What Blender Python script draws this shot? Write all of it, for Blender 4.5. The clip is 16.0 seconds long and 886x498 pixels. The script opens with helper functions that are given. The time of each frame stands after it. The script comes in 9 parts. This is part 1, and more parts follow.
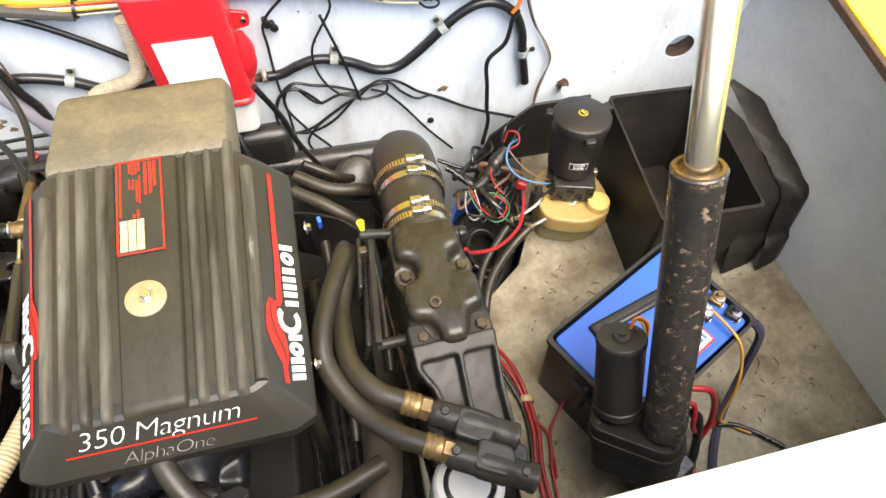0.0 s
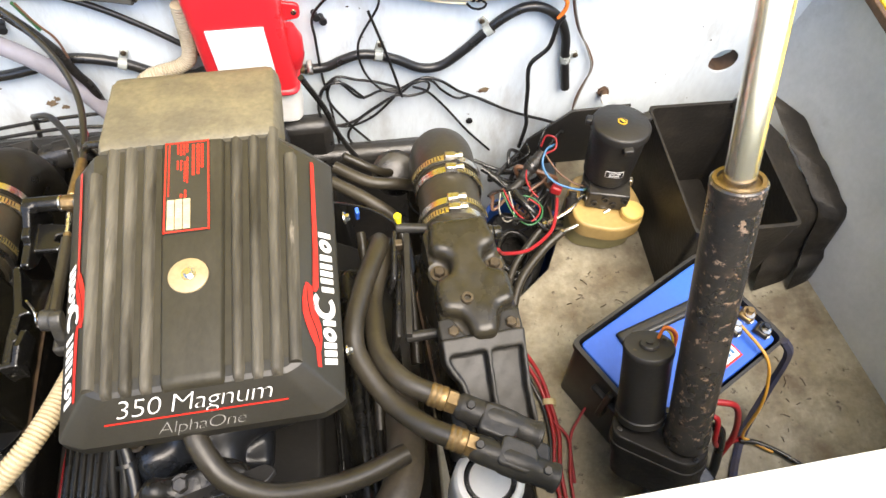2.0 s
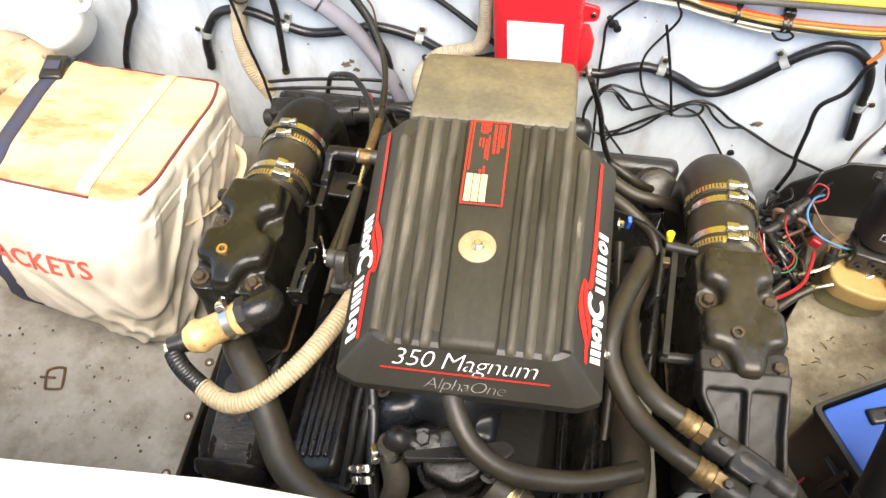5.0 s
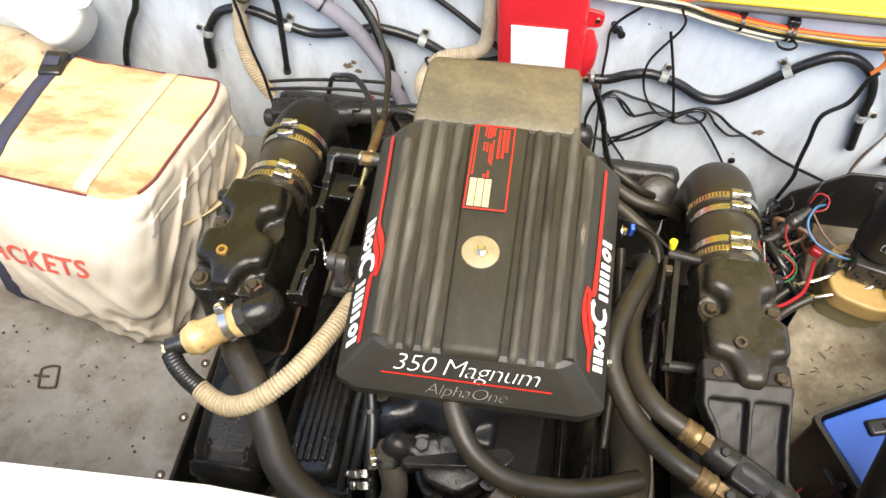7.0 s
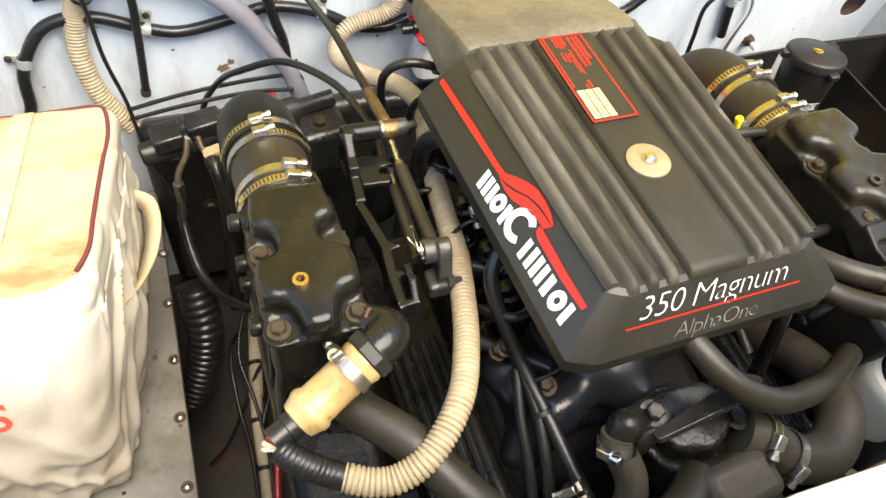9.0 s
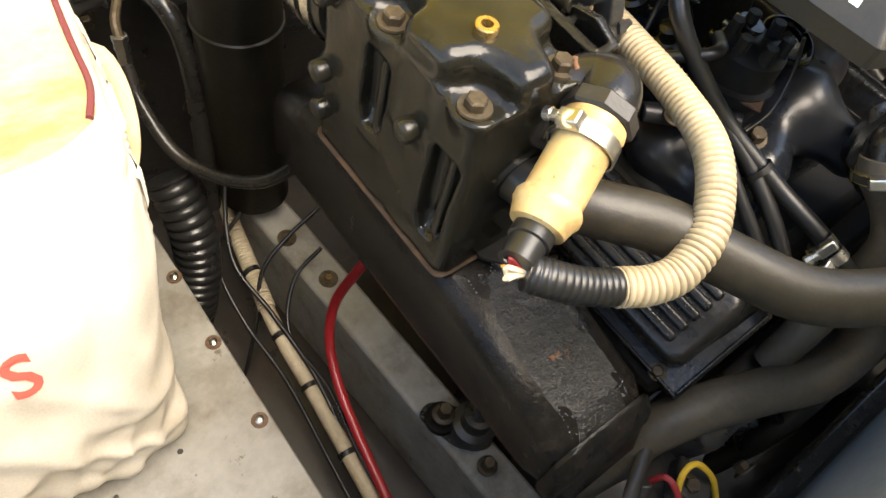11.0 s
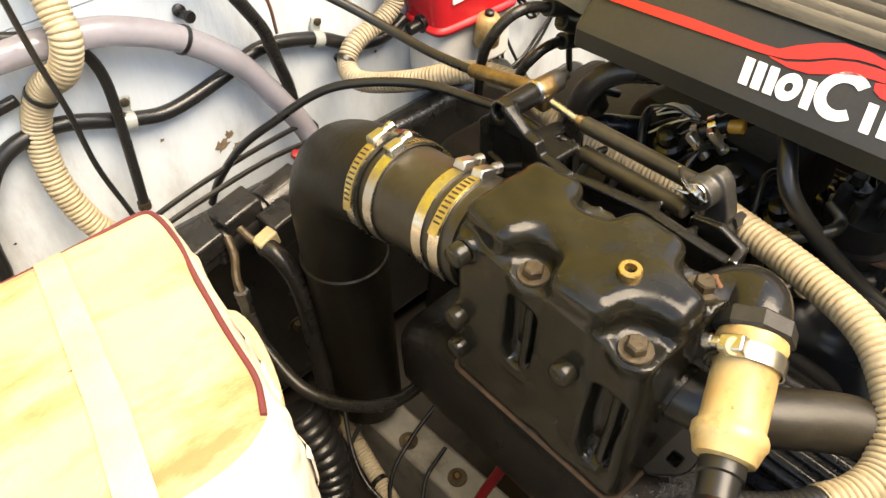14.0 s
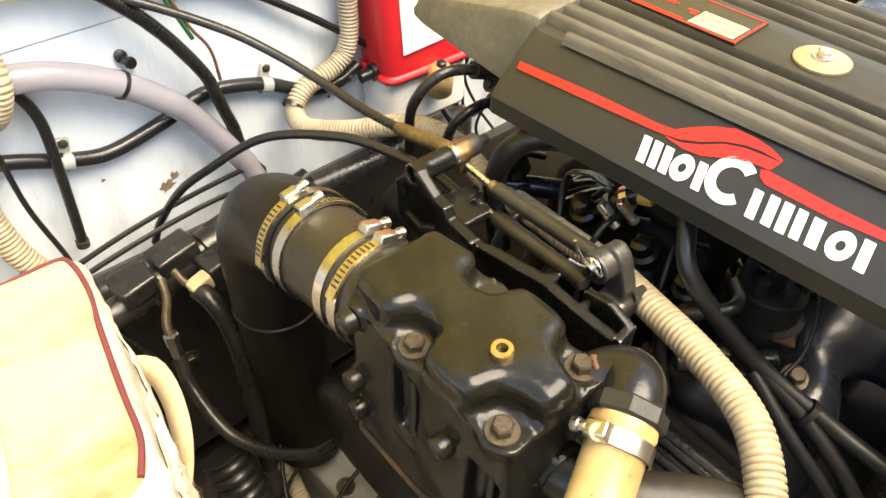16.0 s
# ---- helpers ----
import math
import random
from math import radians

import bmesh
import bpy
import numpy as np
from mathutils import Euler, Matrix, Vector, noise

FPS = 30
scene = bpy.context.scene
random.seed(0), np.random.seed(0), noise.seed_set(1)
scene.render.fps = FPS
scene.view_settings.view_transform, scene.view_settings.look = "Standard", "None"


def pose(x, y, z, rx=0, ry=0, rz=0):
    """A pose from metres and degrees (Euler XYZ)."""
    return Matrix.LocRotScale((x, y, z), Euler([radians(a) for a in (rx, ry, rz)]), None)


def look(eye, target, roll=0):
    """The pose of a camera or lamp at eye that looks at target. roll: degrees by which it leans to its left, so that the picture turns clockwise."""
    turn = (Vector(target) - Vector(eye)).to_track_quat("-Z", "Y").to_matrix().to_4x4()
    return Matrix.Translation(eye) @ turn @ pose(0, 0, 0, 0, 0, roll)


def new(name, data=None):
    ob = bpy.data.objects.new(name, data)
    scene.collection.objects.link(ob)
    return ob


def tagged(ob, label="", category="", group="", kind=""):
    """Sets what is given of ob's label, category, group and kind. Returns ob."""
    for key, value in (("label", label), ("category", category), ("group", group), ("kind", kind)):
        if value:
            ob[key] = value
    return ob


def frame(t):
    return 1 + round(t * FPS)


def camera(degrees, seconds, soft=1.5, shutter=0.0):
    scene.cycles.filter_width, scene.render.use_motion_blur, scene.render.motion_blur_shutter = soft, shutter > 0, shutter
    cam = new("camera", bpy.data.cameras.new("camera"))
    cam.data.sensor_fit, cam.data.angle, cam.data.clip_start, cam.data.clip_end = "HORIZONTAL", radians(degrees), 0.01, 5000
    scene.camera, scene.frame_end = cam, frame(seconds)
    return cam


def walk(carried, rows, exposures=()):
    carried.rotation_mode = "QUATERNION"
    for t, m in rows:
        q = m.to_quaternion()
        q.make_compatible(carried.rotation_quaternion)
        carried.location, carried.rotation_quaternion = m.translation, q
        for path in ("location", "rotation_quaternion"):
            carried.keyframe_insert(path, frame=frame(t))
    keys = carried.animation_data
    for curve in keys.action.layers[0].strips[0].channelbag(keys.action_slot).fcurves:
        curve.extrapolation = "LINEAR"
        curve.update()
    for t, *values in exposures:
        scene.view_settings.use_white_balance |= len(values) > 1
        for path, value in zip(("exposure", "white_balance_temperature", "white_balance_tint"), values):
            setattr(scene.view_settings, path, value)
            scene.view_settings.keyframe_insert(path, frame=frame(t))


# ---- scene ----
import itertools

cam = camera(63.5, 16.0)
PATH = [
    (0, (0.257, -0.428, 1.356), (0.507, 0.599, -0.342), 4.3),
    (0.5, (0.257, -0.432, 1.356), (0.504, 0.591, -0.344), 4.6),
    (1, (0.254, -0.433, 1.357), (0.487, 0.584, -0.349), 4.7),
    (1.5, (0.246, -0.435, 1.358), (0.456, 0.59, -0.347), 4.9),
    (2, (0.241, -0.441, 1.363), (0.423, 0.602, -0.334), 4.6),
    (2.5, (0.225, -0.44, 1.364), (0.378, 0.625, -0.322), 5.3),
    (3, (0.197, -0.44, 1.361), (0.269, 0.651, -0.314), 4.4),
    (3.5, (0.151, -0.454, 1.361), (0.089, 0.645, -0.309), 1.9),
    (4, (0.116, -0.465, 1.365), (-0.102, 0.604, -0.312), -1.9),
    (4.2, (0.108, -0.47, 1.365), (-0.164, 0.582, -0.313), -3.7),
    (6.5, (0.086, -0.461, 1.363), (-0.165, 0.573, -0.33), -2.0),
    (7, (0.08, -0.463, 1.361), (-0.175, 0.583, -0.325), -1.6),
    (7.5, (0.053, -0.457, 1.35), (-0.211, 0.597, -0.329), -1.4),
    (8, (-0.012, -0.456, 1.341), (-0.284, 0.624, -0.321), -5.1),
    (8.5, (-0.244, -0.465, 1.262), (-0.066, 0.657, -0.384), 2.9),
    (9, (-0.398, -0.411, 1.112), (0.115, 0.694, -0.474), 10.9),
    (9.5, (-0.488, -0.351, 0.961), (0.203, 0.724, -0.577), 13.6),
    (10, (-0.567, -0.302, 0.893), (0.237, 0.565, -0.721), 17.1),
    (10.2, (-0.596, -0.291, 0.863), (0.251, 0.502, -0.766), 19.6),
    (12.3, (-0.655, -0.251, 0.807), (0.145, 0.478, -0.875), 11.3),
    (12.5, (-0.656, -0.244, 0.817), (0.152, 0.52, -0.845), 10.3),
    (13, (-0.656, -0.216, 0.847), (0.169, 0.673, -0.743), 4.9),
    (13.5, (-0.664, -0.195, 0.874), (0.187, 0.806, -0.634), 0.7),
    (14, (-0.662, -0.175, 0.88), (0.206, 0.899, -0.567), -1.3),
    (14.5, (-0.66, -0.167, 0.883), (0.21, 0.936, -0.54), -2.0),
    (15, (-0.658, -0.167, 0.888), (0.224, 0.93, -0.533), -1.8),
    (15.5, (-0.639, -0.177, 0.894), (0.253, 0.918, -0.522), -0.7),
    (16, (-0.579, -0.213, 0.907), (0.314, 0.901, -0.492), 0.7),
]
walk(cam, [(t, look(eye, target, roll)) for t, eye, target, roll in PATH], exposures=[(0.0, 2.13, 7200, 12), (2.5, 2.20, 7250, 12), (4.2, 2.17, 7300, 12), (6.5, 1.91, 7100, 12), (8.0, 1.84, 7200, 11), (9.0, 1.95, 7350, 10), (10.0, 2.2, 7600, 10), (12.5, 2.60, 7700, 12), (13.5, 2.30, 8900, 12), (15.0, 2.07, 8800, 12), (16.0, 2.25, 8400, 10)])

# ---- light ----
world = bpy.data.worlds.new("sky")
scene.world = world
world.use_nodes = True
wn = world.node_tree
sky = wn.nodes.new("ShaderNodeTexSky")
sky.sky_type, sky.sun_disc = "NISHITA", False
sky.sun_elevation, sky.sun_rotation = radians(65), radians(175)
wn.links.new(sky.outputs[0], wn.nodes["Background"].inputs[0])
wn.nodes["Background"].inputs[1].default_value = 0.15
sun = new("sun", bpy.data.lights.new("sun", "SUN"))
sun.data.energy, sun.data.angle, sun.data.color = 2.3, radians(52), (1.0, 0.95, 0.87)
sun.matrix_world = look((0.75, -1.05, 3.2), (0, 0.1, 0.3))

# ---- materials ----


def mat(name, c1, c2=None, rough=0.5, metal=0.0, big=5.0, fine=90.0, grain=0.12, bump=0.15, rvar=0.12,
        speck=None, speck_at=0.68, speck_scale=40.0, stretch=(1, 1, 1), spec=0.5, coat=0.0, bdist=0.002,
        dirt=None, dirt_at=0.5, dirt_scale=2.5, dirt_most=0.6):
    """Two colours mixed by a broad noise, a fine grain, optional specks or chips, a rough and bumpy skin."""
    m = bpy.data.materials.new(name)
    m.use_nodes = True
    n, l = m.node_tree.nodes, m.node_tree.links
    b = n["Principled BSDF"]
    tc = n.new("ShaderNodeTexCoord")
    mp = n.new("ShaderNodeMapping")
    mp.inputs["Scale"].default_value = stretch
    l.new(tc.outputs["Object"], mp.inputs["Vector"])

    def noise_at(scale, detail, roughness=0.6):
        t = n.new("ShaderNodeTexNoise")
        t.inputs["Scale"].default_value, t.inputs["Detail"].default_value, t.inputs["Roughness"].default_value = scale, detail, roughness
        l.new(mp.outputs["Vector"], t.inputs["Vector"])
        return t.outputs["Fac"]

    def span(fac, a, z, lo=0.0, hi=1.0):
        r = n.new("ShaderNodeMapRange")
        r.inputs["From Min"].default_value, r.inputs["From Max"].default_value = a, z
        r.inputs["To Min"].default_value, r.inputs["To Max"].default_value = lo, hi
        l.new(fac, r.inputs["Value"])
        return r.outputs["Result"]

    def mix(fac, a, c, kind="MIX"):
        x = n.new("ShaderNodeMix")
        x.data_type, x.blend_type = "RGBA", kind
        for sock, v in ((x.inputs[0], fac), (x.inputs[6], a), (x.inputs[7], c)):
            if isinstance(v, (tuple, list)):
                sock.default_value = (*v[:3], 1)
            elif isinstance(v, float):
                sock.default_value = v
            else:
                l.new(v, sock)
        return x.outputs[2]

    c2 = c2 or tuple(0.75 * v for v in c1)
    broad, small = noise_at(big, 6), noise_at(fine, 4)
    col = mix(span(broad, 0.35, 0.68), c1, c2)
    g = span(small, 0.25, 0.75, 1 - grain, 1 + grain)
    gray = n.new("ShaderNodeCombineColor")
    for i in range(3):
        l.new(g, gray.inputs[i])
    col = mix(1.0, col, gray.outputs[0], "MULTIPLY")
    if speck:
        col = mix(span(noise_at(speck_scale, 5, 0.7), speck_at, speck_at + 0.05), col, speck)
    if dirt:
        col = mix(span(noise_at(dirt_scale, 8, 0.68), dirt_at, dirt_at + 0.16, 0.0, dirt_most), col, dirt)
    l.new(col, b.inputs["Base Color"])
    l.new(span(broad, 0.3, 0.7, max(0.02, rough - rvar), min(1, rough + rvar)), b.inputs["Roughness"])
    b.inputs["Metallic"].default_value = metal
    b.inputs["Specular IOR Level"].default_value = spec
    b.inputs["Coat Weight"].default_value = coat
    bp = n.new("ShaderNodeBump")
    bp.inputs["Strength"].default_value, bp.inputs["Distance"].default_value = bump, bdist
    l.new(small, bp.inputs["Height"])
    l.new(bp.outputs["Normal"], b.inputs["Normal"])
    return m


M = {}
M["transom"] = mat("painted_transom", (0.665, 0.735, 0.775), (0.585, 0.635, 0.665), 0.42, big=3.0, fine=60, grain=0.06, bump=0.6, stretch=(1, 1, 0.35),
                   speck=(0.24, 0.20, 0.16), speck_at=0.715, speck_scale=22, bdist=0.003, dirt=(0.27, 0.25, 0.22), dirt_at=0.535, dirt_scale=6.0, dirt_most=0.5)
M["hull"] = mat("painted_hull_side", (0.45, 0.465, 0.46), (0.36, 0.37, 0.36), 0.5, big=4, fine=70, grain=0.06, bump=0.3,
                speck=(0.17, 0.15, 0.13), speck_at=0.72, speck_scale=15, dirt=(0.18, 0.16, 0.13), dirt_at=0.54, dirt_scale=3.5, dirt_most=0.5)
M["floor"] = mat("dirty_grey_floor_paint", (0.212, 0.206, 0.184), (0.138, 0.125, 0.102), 0.6, big=5, fine=80, grain=0.16, bump=0.5,
                 speck=(0.070, 0.055, 0.036), speck_at=0.625, speck_scale=30, dirt=(0.090, 0.073, 0.050), dirt_at=0.47, dirt_scale=9.0, dirt_most=0.75)
M["floor_stained"] = mat("stained_beige_floor", (0.262, 0.240, 0.176), (0.160, 0.133, 0.087), 0.6, big=11, fine=80, grain=0.18, bump=0.5,
                         speck=(0.06, 0.045, 0.03), speck_at=0.61, speck_scale=38, dirt=(0.085, 0.062, 0.036), dirt_at=0.46, dirt_scale=8.0, dirt_most=0.75)
# brown bilge paint with rust specks, taken near-black to stand for deep shade
M["bilge"] = mat("shade_dark_bilge_paint", (0.026, 0.020, 0.016), (0.010, 0.008, 0.0065), 0.35, big=6, fine=70, grain=0.2, bump=0.3,
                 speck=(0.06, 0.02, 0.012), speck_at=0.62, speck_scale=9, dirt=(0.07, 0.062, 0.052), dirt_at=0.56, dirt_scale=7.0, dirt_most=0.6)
M["stringer"] = mat("grey_stringer_paint", (0.27, 0.258, 0.225), (0.18, 0.168, 0.142), 0.5, big=9, fine=90, grain=0.1, bump=0.25,
                    speck=(0.08, 0.045, 0.028), speck_at=0.655, speck_scale=26, dirt=(0.09, 0.065, 0.042), dirt_at=0.53, dirt_scale=9.0, dirt_most=0.75)
M["yellow"] = mat("yellow_deck_paint", (0.85, 0.62, 0.05), (0.78, 0.54, 0.04), 0.35, big=4, fine=90, grain=0.05, bump=0.1)
M["gel"] = mat("white_gelcoat", (0.86, 0.86, 0.84), (0.82, 0.82, 0.80), 0.3, big=3, fine=80, grain=0.03, bump=0.05)
M["edge_strip"] = mat("dark_edge_strip", (0.075, 0.070, 0.060), None, 0.7, fine=120, grain=0.2)
M["cover"] = mat("black_moulded_plastic", (0.0195, 0.0185, 0.0155), (0.0275, 0.0255, 0.020), 0.38, big=7, fine=260, grain=0.14, bump=0.06, rvar=0.07,
                 speck=(0.06, 0.052, 0.04), speck_at=0.74, speck_scale=50, spec=0.38, dirt=(0.032, 0.029, 0.023), dirt_at=0.52, dirt_scale=9.0, dirt_most=0.5)
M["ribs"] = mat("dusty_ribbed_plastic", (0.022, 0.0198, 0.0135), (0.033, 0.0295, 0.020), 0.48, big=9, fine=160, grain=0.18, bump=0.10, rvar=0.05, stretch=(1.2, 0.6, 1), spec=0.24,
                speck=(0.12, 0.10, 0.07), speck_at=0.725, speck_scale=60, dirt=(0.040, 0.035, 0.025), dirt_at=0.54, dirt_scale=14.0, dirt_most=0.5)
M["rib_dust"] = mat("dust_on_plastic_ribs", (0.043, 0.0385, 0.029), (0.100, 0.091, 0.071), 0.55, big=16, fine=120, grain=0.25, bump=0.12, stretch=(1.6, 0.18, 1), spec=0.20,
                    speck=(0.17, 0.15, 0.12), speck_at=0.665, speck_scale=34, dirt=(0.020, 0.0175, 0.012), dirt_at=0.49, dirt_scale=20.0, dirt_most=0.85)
M["hood"] = mat("faded_plastic_hood", (0.140, 0.123, 0.082), (0.088, 0.077, 0.053), 0.6, big=14, fine=120, grain=0.2, bump=0.3, speck=(0.045, 0.04, 0.028), speck_at=0.675, speck_scale=34,
                 dirt=(0.075, 0.068, 0.048), dirt_at=0.52, dirt_scale=16.0, dirt_most=0.7)
M["enamel"] = mat("black_engine_enamel", (0.0065, 0.0062, 0.0052), (0.016, 0.0145, 0.0095), 0.20, big=10, fine=60, grain=0.25, bump=0.30, rvar=0.08,
                  speck=(0.10, 0.085, 0.055), speck_at=0.675, speck_scale=75, spec=0.30, dirt=(0.021, 0.0175, 0.0105), dirt_at=0.53, dirt_scale=13.0, dirt_most=0.6)
M["enamel_dusty"] = mat("dusty_black_enamel", (0.016, 0.014, 0.0095), (0.029, 0.0245, 0.016), 0.30, big=12, fine=100, grain=0.3, bump=0.25, rvar=0.10,
                        speck=(0.08, 0.066, 0.045), speck_at=0.675, speck_scale=70, spec=0.36)
M["enamel_wet"] = mat("oily_cast_iron", (0.008, 0.008, 0.0076), (0.018, 0.0165, 0.014), 0.28, big=14, fine=170, grain=0.3, bump=0.3, rvar=0.12, spec=0.3,
                      speck=(0.09, 0.045, 0.025), speck_at=0.68, speck_scale=16)
M["manifold"] = mat("wet_pitted_cast_iron", (0.006, 0.006, 0.0058), (0.014, 0.012, 0.010), 0.20, big=22, fine=150, grain=0.4, bump=0.45, rvar=0.10, spec=0.13,
                    speck=(0.085, 0.038, 0.018), speck_at=0.665, speck_scale=20, bdist=0.0024, dirt=(0.020, 0.015, 0.010), dirt_at=0.56, dirt_scale=11.0, dirt_most=0.6)
M["droplet"] = mat("oily_water_droplet", (0.02, 0.02, 0.018), (0.012, 0.012, 0.011), 0.05, big=30, fine=100, grain=0.1, bump=0.0, rvar=0.02, spec=1.0)
M["matte"] = mat("satin_black_casting", (0.015, 0.0145, 0.0135), (0.028, 0.026, 0.022), 0.38, big=14, fine=110, grain=0.3, bump=0.3, spec=0.22,
                  speck=(0.08, 0.07, 0.055), speck_at=0.68, speck_scale=60)
M["iron"] = mat("grimy_black_iron", (0.014, 0.014, 0.014), (0.028, 0.025, 0.021), 0.32, big=10, fine=70, grain=0.3, bump=0.5, rvar=0.15,
                speck=(0.07, 0.04, 0.025), speck_at=0.68, speck_scale=30)
M["intake"] = mat("blue_black_casting", (0.011, 0.0135, 0.018), (0.017, 0.0175, 0.019), 0.30, big=9, fine=120, grain=0.2, bump=0.14, speck=(0.06, 0.03, 0.02), speck_at=0.67, speck_scale=14)
M["rubber"] = mat("black_rubber_hose", (0.010, 0.010, 0.0095), (0.019, 0.017, 0.015), 0.26, big=10, fine=140, grain=0.25, bump=0.2, spec=0.36,
                   speck=(0.04, 0.034, 0.026), speck_at=0.69, speck_scale=45)
# darker than the hose rubber, for the dim slot round the left elbow
M["rubber_black"] = mat("darkened_black_rubber", (0.007, 0.0066, 0.0055), (0.016, 0.0135, 0.0090), 0.36, big=9, fine=140, grain=0.25, bump=0.2, spec=0.18,
                        speck=(0.04, 0.034, 0.024), speck_at=0.68, speck_scale=45)
# dusty brown rubber, also paled in place of light missing at the engine front
M["rubber_brown"] = mat("paled_dusty_rubber", (0.045, 0.037, 0.027), (0.070, 0.060, 0.045), 0.5, big=12, fine=140, grain=0.25, bump=0.25, spec=0.4,
                        speck=(0.11, 0.095, 0.07), speck_at=0.69, speck_scale=50)
M["wet"] = mat("wet_oily_film", (0.008, 0.0078, 0.007), (0.018, 0.016, 0.014), 0.08, big=40, fine=190, grain=0.4, bump=1.0, rvar=0.05, spec=0.6, bdist=0.005,
               speck=(0.13, 0.052, 0.02), speck_at=0.655, speck_scale=22)
M["rubber_dusty"] = mat("dusty_rubber_hose", (0.0175, 0.0146, 0.0098), (0.031, 0.026, 0.0175), 0.41, big=9, fine=140, grain=0.25, bump=0.2, spec=0.42,
                        speck=(0.07, 0.06, 0.042), speck_at=0.70, speck_scale=50)
M["cable"] = mat("black_cable_sheath", (0.013, 0.013, 0.013), None, 0.3, fine=150, grain=0.1, bump=0.05)
M["blackplastic"] = mat("black_box_plastic", (0.012, 0.012, 0.012), (0.021, 0.019, 0.016), 0.42, big=7, fine=170, grain=0.2, bump=0.25,
                        speck=(0.06, 0.05, 0.04), speck_at=0.71, speck_scale=30, spec=0.4)
M["boxplastic"] = mat("dusty_black_polythene", (0.013, 0.0122, 0.011), (0.022, 0.0195, 0.0165), 0.42, big=6, fine=120, grain=0.2, bump=0.4, spec=0.16, bdist=0.003,
                      speck=(0.06, 0.052, 0.042), speck_at=0.68, speck_scale=34, dirt=(0.036, 0.031, 0.025), dirt_at=0.49, dirt_scale=9.0, dirt_most=0.7)
M["steel"] = mat("stainless_band", (0.62, 0.60, 0.56), (0.50, 0.48, 0.44), 0.28, 1.0, big=30, fine=200, grain=0.1, bump=0.05, rvar=0.08)
M["brassy"] = mat("yellowed_clamp_band", (0.60, 0.48, 0.20), (0.46, 0.36, 0.16), 0.32, 0.9, big=40, fine=200, grain=0.12, bump=0.06)
M["slot"] = mat("dark_slot", (0.02, 0.018, 0.012), None, 0.7)
M["chrome"] = mat("polished_rod", (0.92, 0.90, 0.84), (0.88, 0.84, 0.74), 0.24, 1.0, big=6, fine=30, grain=0.04, bump=0.02, rvar=0.05, stretch=(1, 1, 0.2))
M["ram"] = mat("chipped_black_tube", (0.018, 0.017, 0.015), (0.03, 0.026, 0.022), 0.3, big=9, fine=90, grain=0.2, bump=0.4,
               speck=(0.24, 0.17, 0.12), speck_at=0.585, speck_scale=80, dirt=(0.07, 0.045, 0.03), dirt_at=0.52, dirt_scale=40.0, dirt_most=0.5)
M["brass"] = mat("tarnished_brass", (0.23, 0.155, 0.068), (0.115, 0.075, 0.036), 0.46, 0.75, big=40, fine=120, grain=0.3, bump=0.3)
M["rustbolt"] = mat("rusty_bolt", (0.085, 0.066, 0.042), (0.040, 0.028, 0.016), 0.45, 0.55, big=60, fine=200, grain=0.3, bump=0.4)
M["orange_rust"] = mat("orange_rust", (0.13, 0.050, 0.020), (0.065, 0.03, 0.014), 0.7, big=50, fine=160, grain=0.3, bump=0.6)
# extra-dark castings: the shade under the engine cover is put into this colour
M["shade_black"] = mat("shade_dark_casting", (0.007, 0.0065, 0.006), (0.011, 0.010, 0.008), 0.6, big=12, fine=90, grain=0.3, bump=0.4, spec=0.2)
M["smear"] = mat("brown_dirt_smear", (0.21, 0.15, 0.09), (0.12, 0.085, 0.05), 0.8, big=60, fine=200, grain=0.3, bump=0.3)
M["gasket"] = mat("rusty_gasket", (0.075, 0.040, 0.018), (0.012, 0.010, 0.008), 0.8, big=26, fine=160, grain=0.3, bump=0.6)
M["rust"] = mat("rust_stain", (0.085, 0.042, 0.02), (0.045, 0.028, 0.016), 0.8, big=40, fine=160, grain=0.3, bump=0.6)
M["conduit"] = mat("beige_corrugated_plastic", (0.44, 0.365, 0.24), (0.34, 0.27, 0.165), 0.5, big=9, fine=120, grain=0.15, bump=0.1,
                    speck=(0.20, 0.14, 0.075), speck_at=0.68, speck_scale=60, dirt=(0.26, 0.19, 0.11), dirt_at=0.54, dirt_scale=22.0, dirt_most=0.5)
M["conduit_grey"] = mat("grimy_beige_conduit", (0.42, 0.36, 0.26), (0.30, 0.25, 0.17), 0.55, big=12, fine=120, grain=0.15, bump=0.1)
M["valve"] = mat("stained_cream_plastic", (0.50, 0.375, 0.18), (0.38, 0.245, 0.09), 0.38, big=30, fine=120, grain=0.14, bump=0.15,
                 speck=(0.16, 0.085, 0.03), speck_at=0.65, speck_scale=70, dirt=(0.17, 0.095, 0.036), dirt_at=0.51, dirt_scale=26.0, dirt_most=0.75)
M["reservoir"] = mat("yellowed_reservoir_plastic", (0.40, 0.275, 0.10), (0.30, 0.20, 0.075), 0.40, big=10, fine=120, grain=0.1, bump=0.08, speck=(0.16, 0.10, 0.04), speck_at=0.70, speck_scale=50)
M["fillercap"] = mat("bright_yellow_cap_plastic", (0.66, 0.47, 0.15), (0.58, 0.40, 0.12), 0.4, big=30, fine=120, grain=0.1, bump=0.1)
M["reservoir_low"] = mat("fluid_filled_plastic", (0.21, 0.19, 0.09), (0.17, 0.15, 0.07), 0.4, big=10, fine=120, grain=0.08, bump=0.08)
M["red"] = mat("red_plastic", (0.62, 0.022, 0.03), (0.52, 0.018, 0.025), 0.35, big=6, fine=120, grain=0.05, bump=0.08)
M["redwire"] = mat("red_insulation", (0.30, 0.016, 0.02), None, 0.4, grain=0.05)
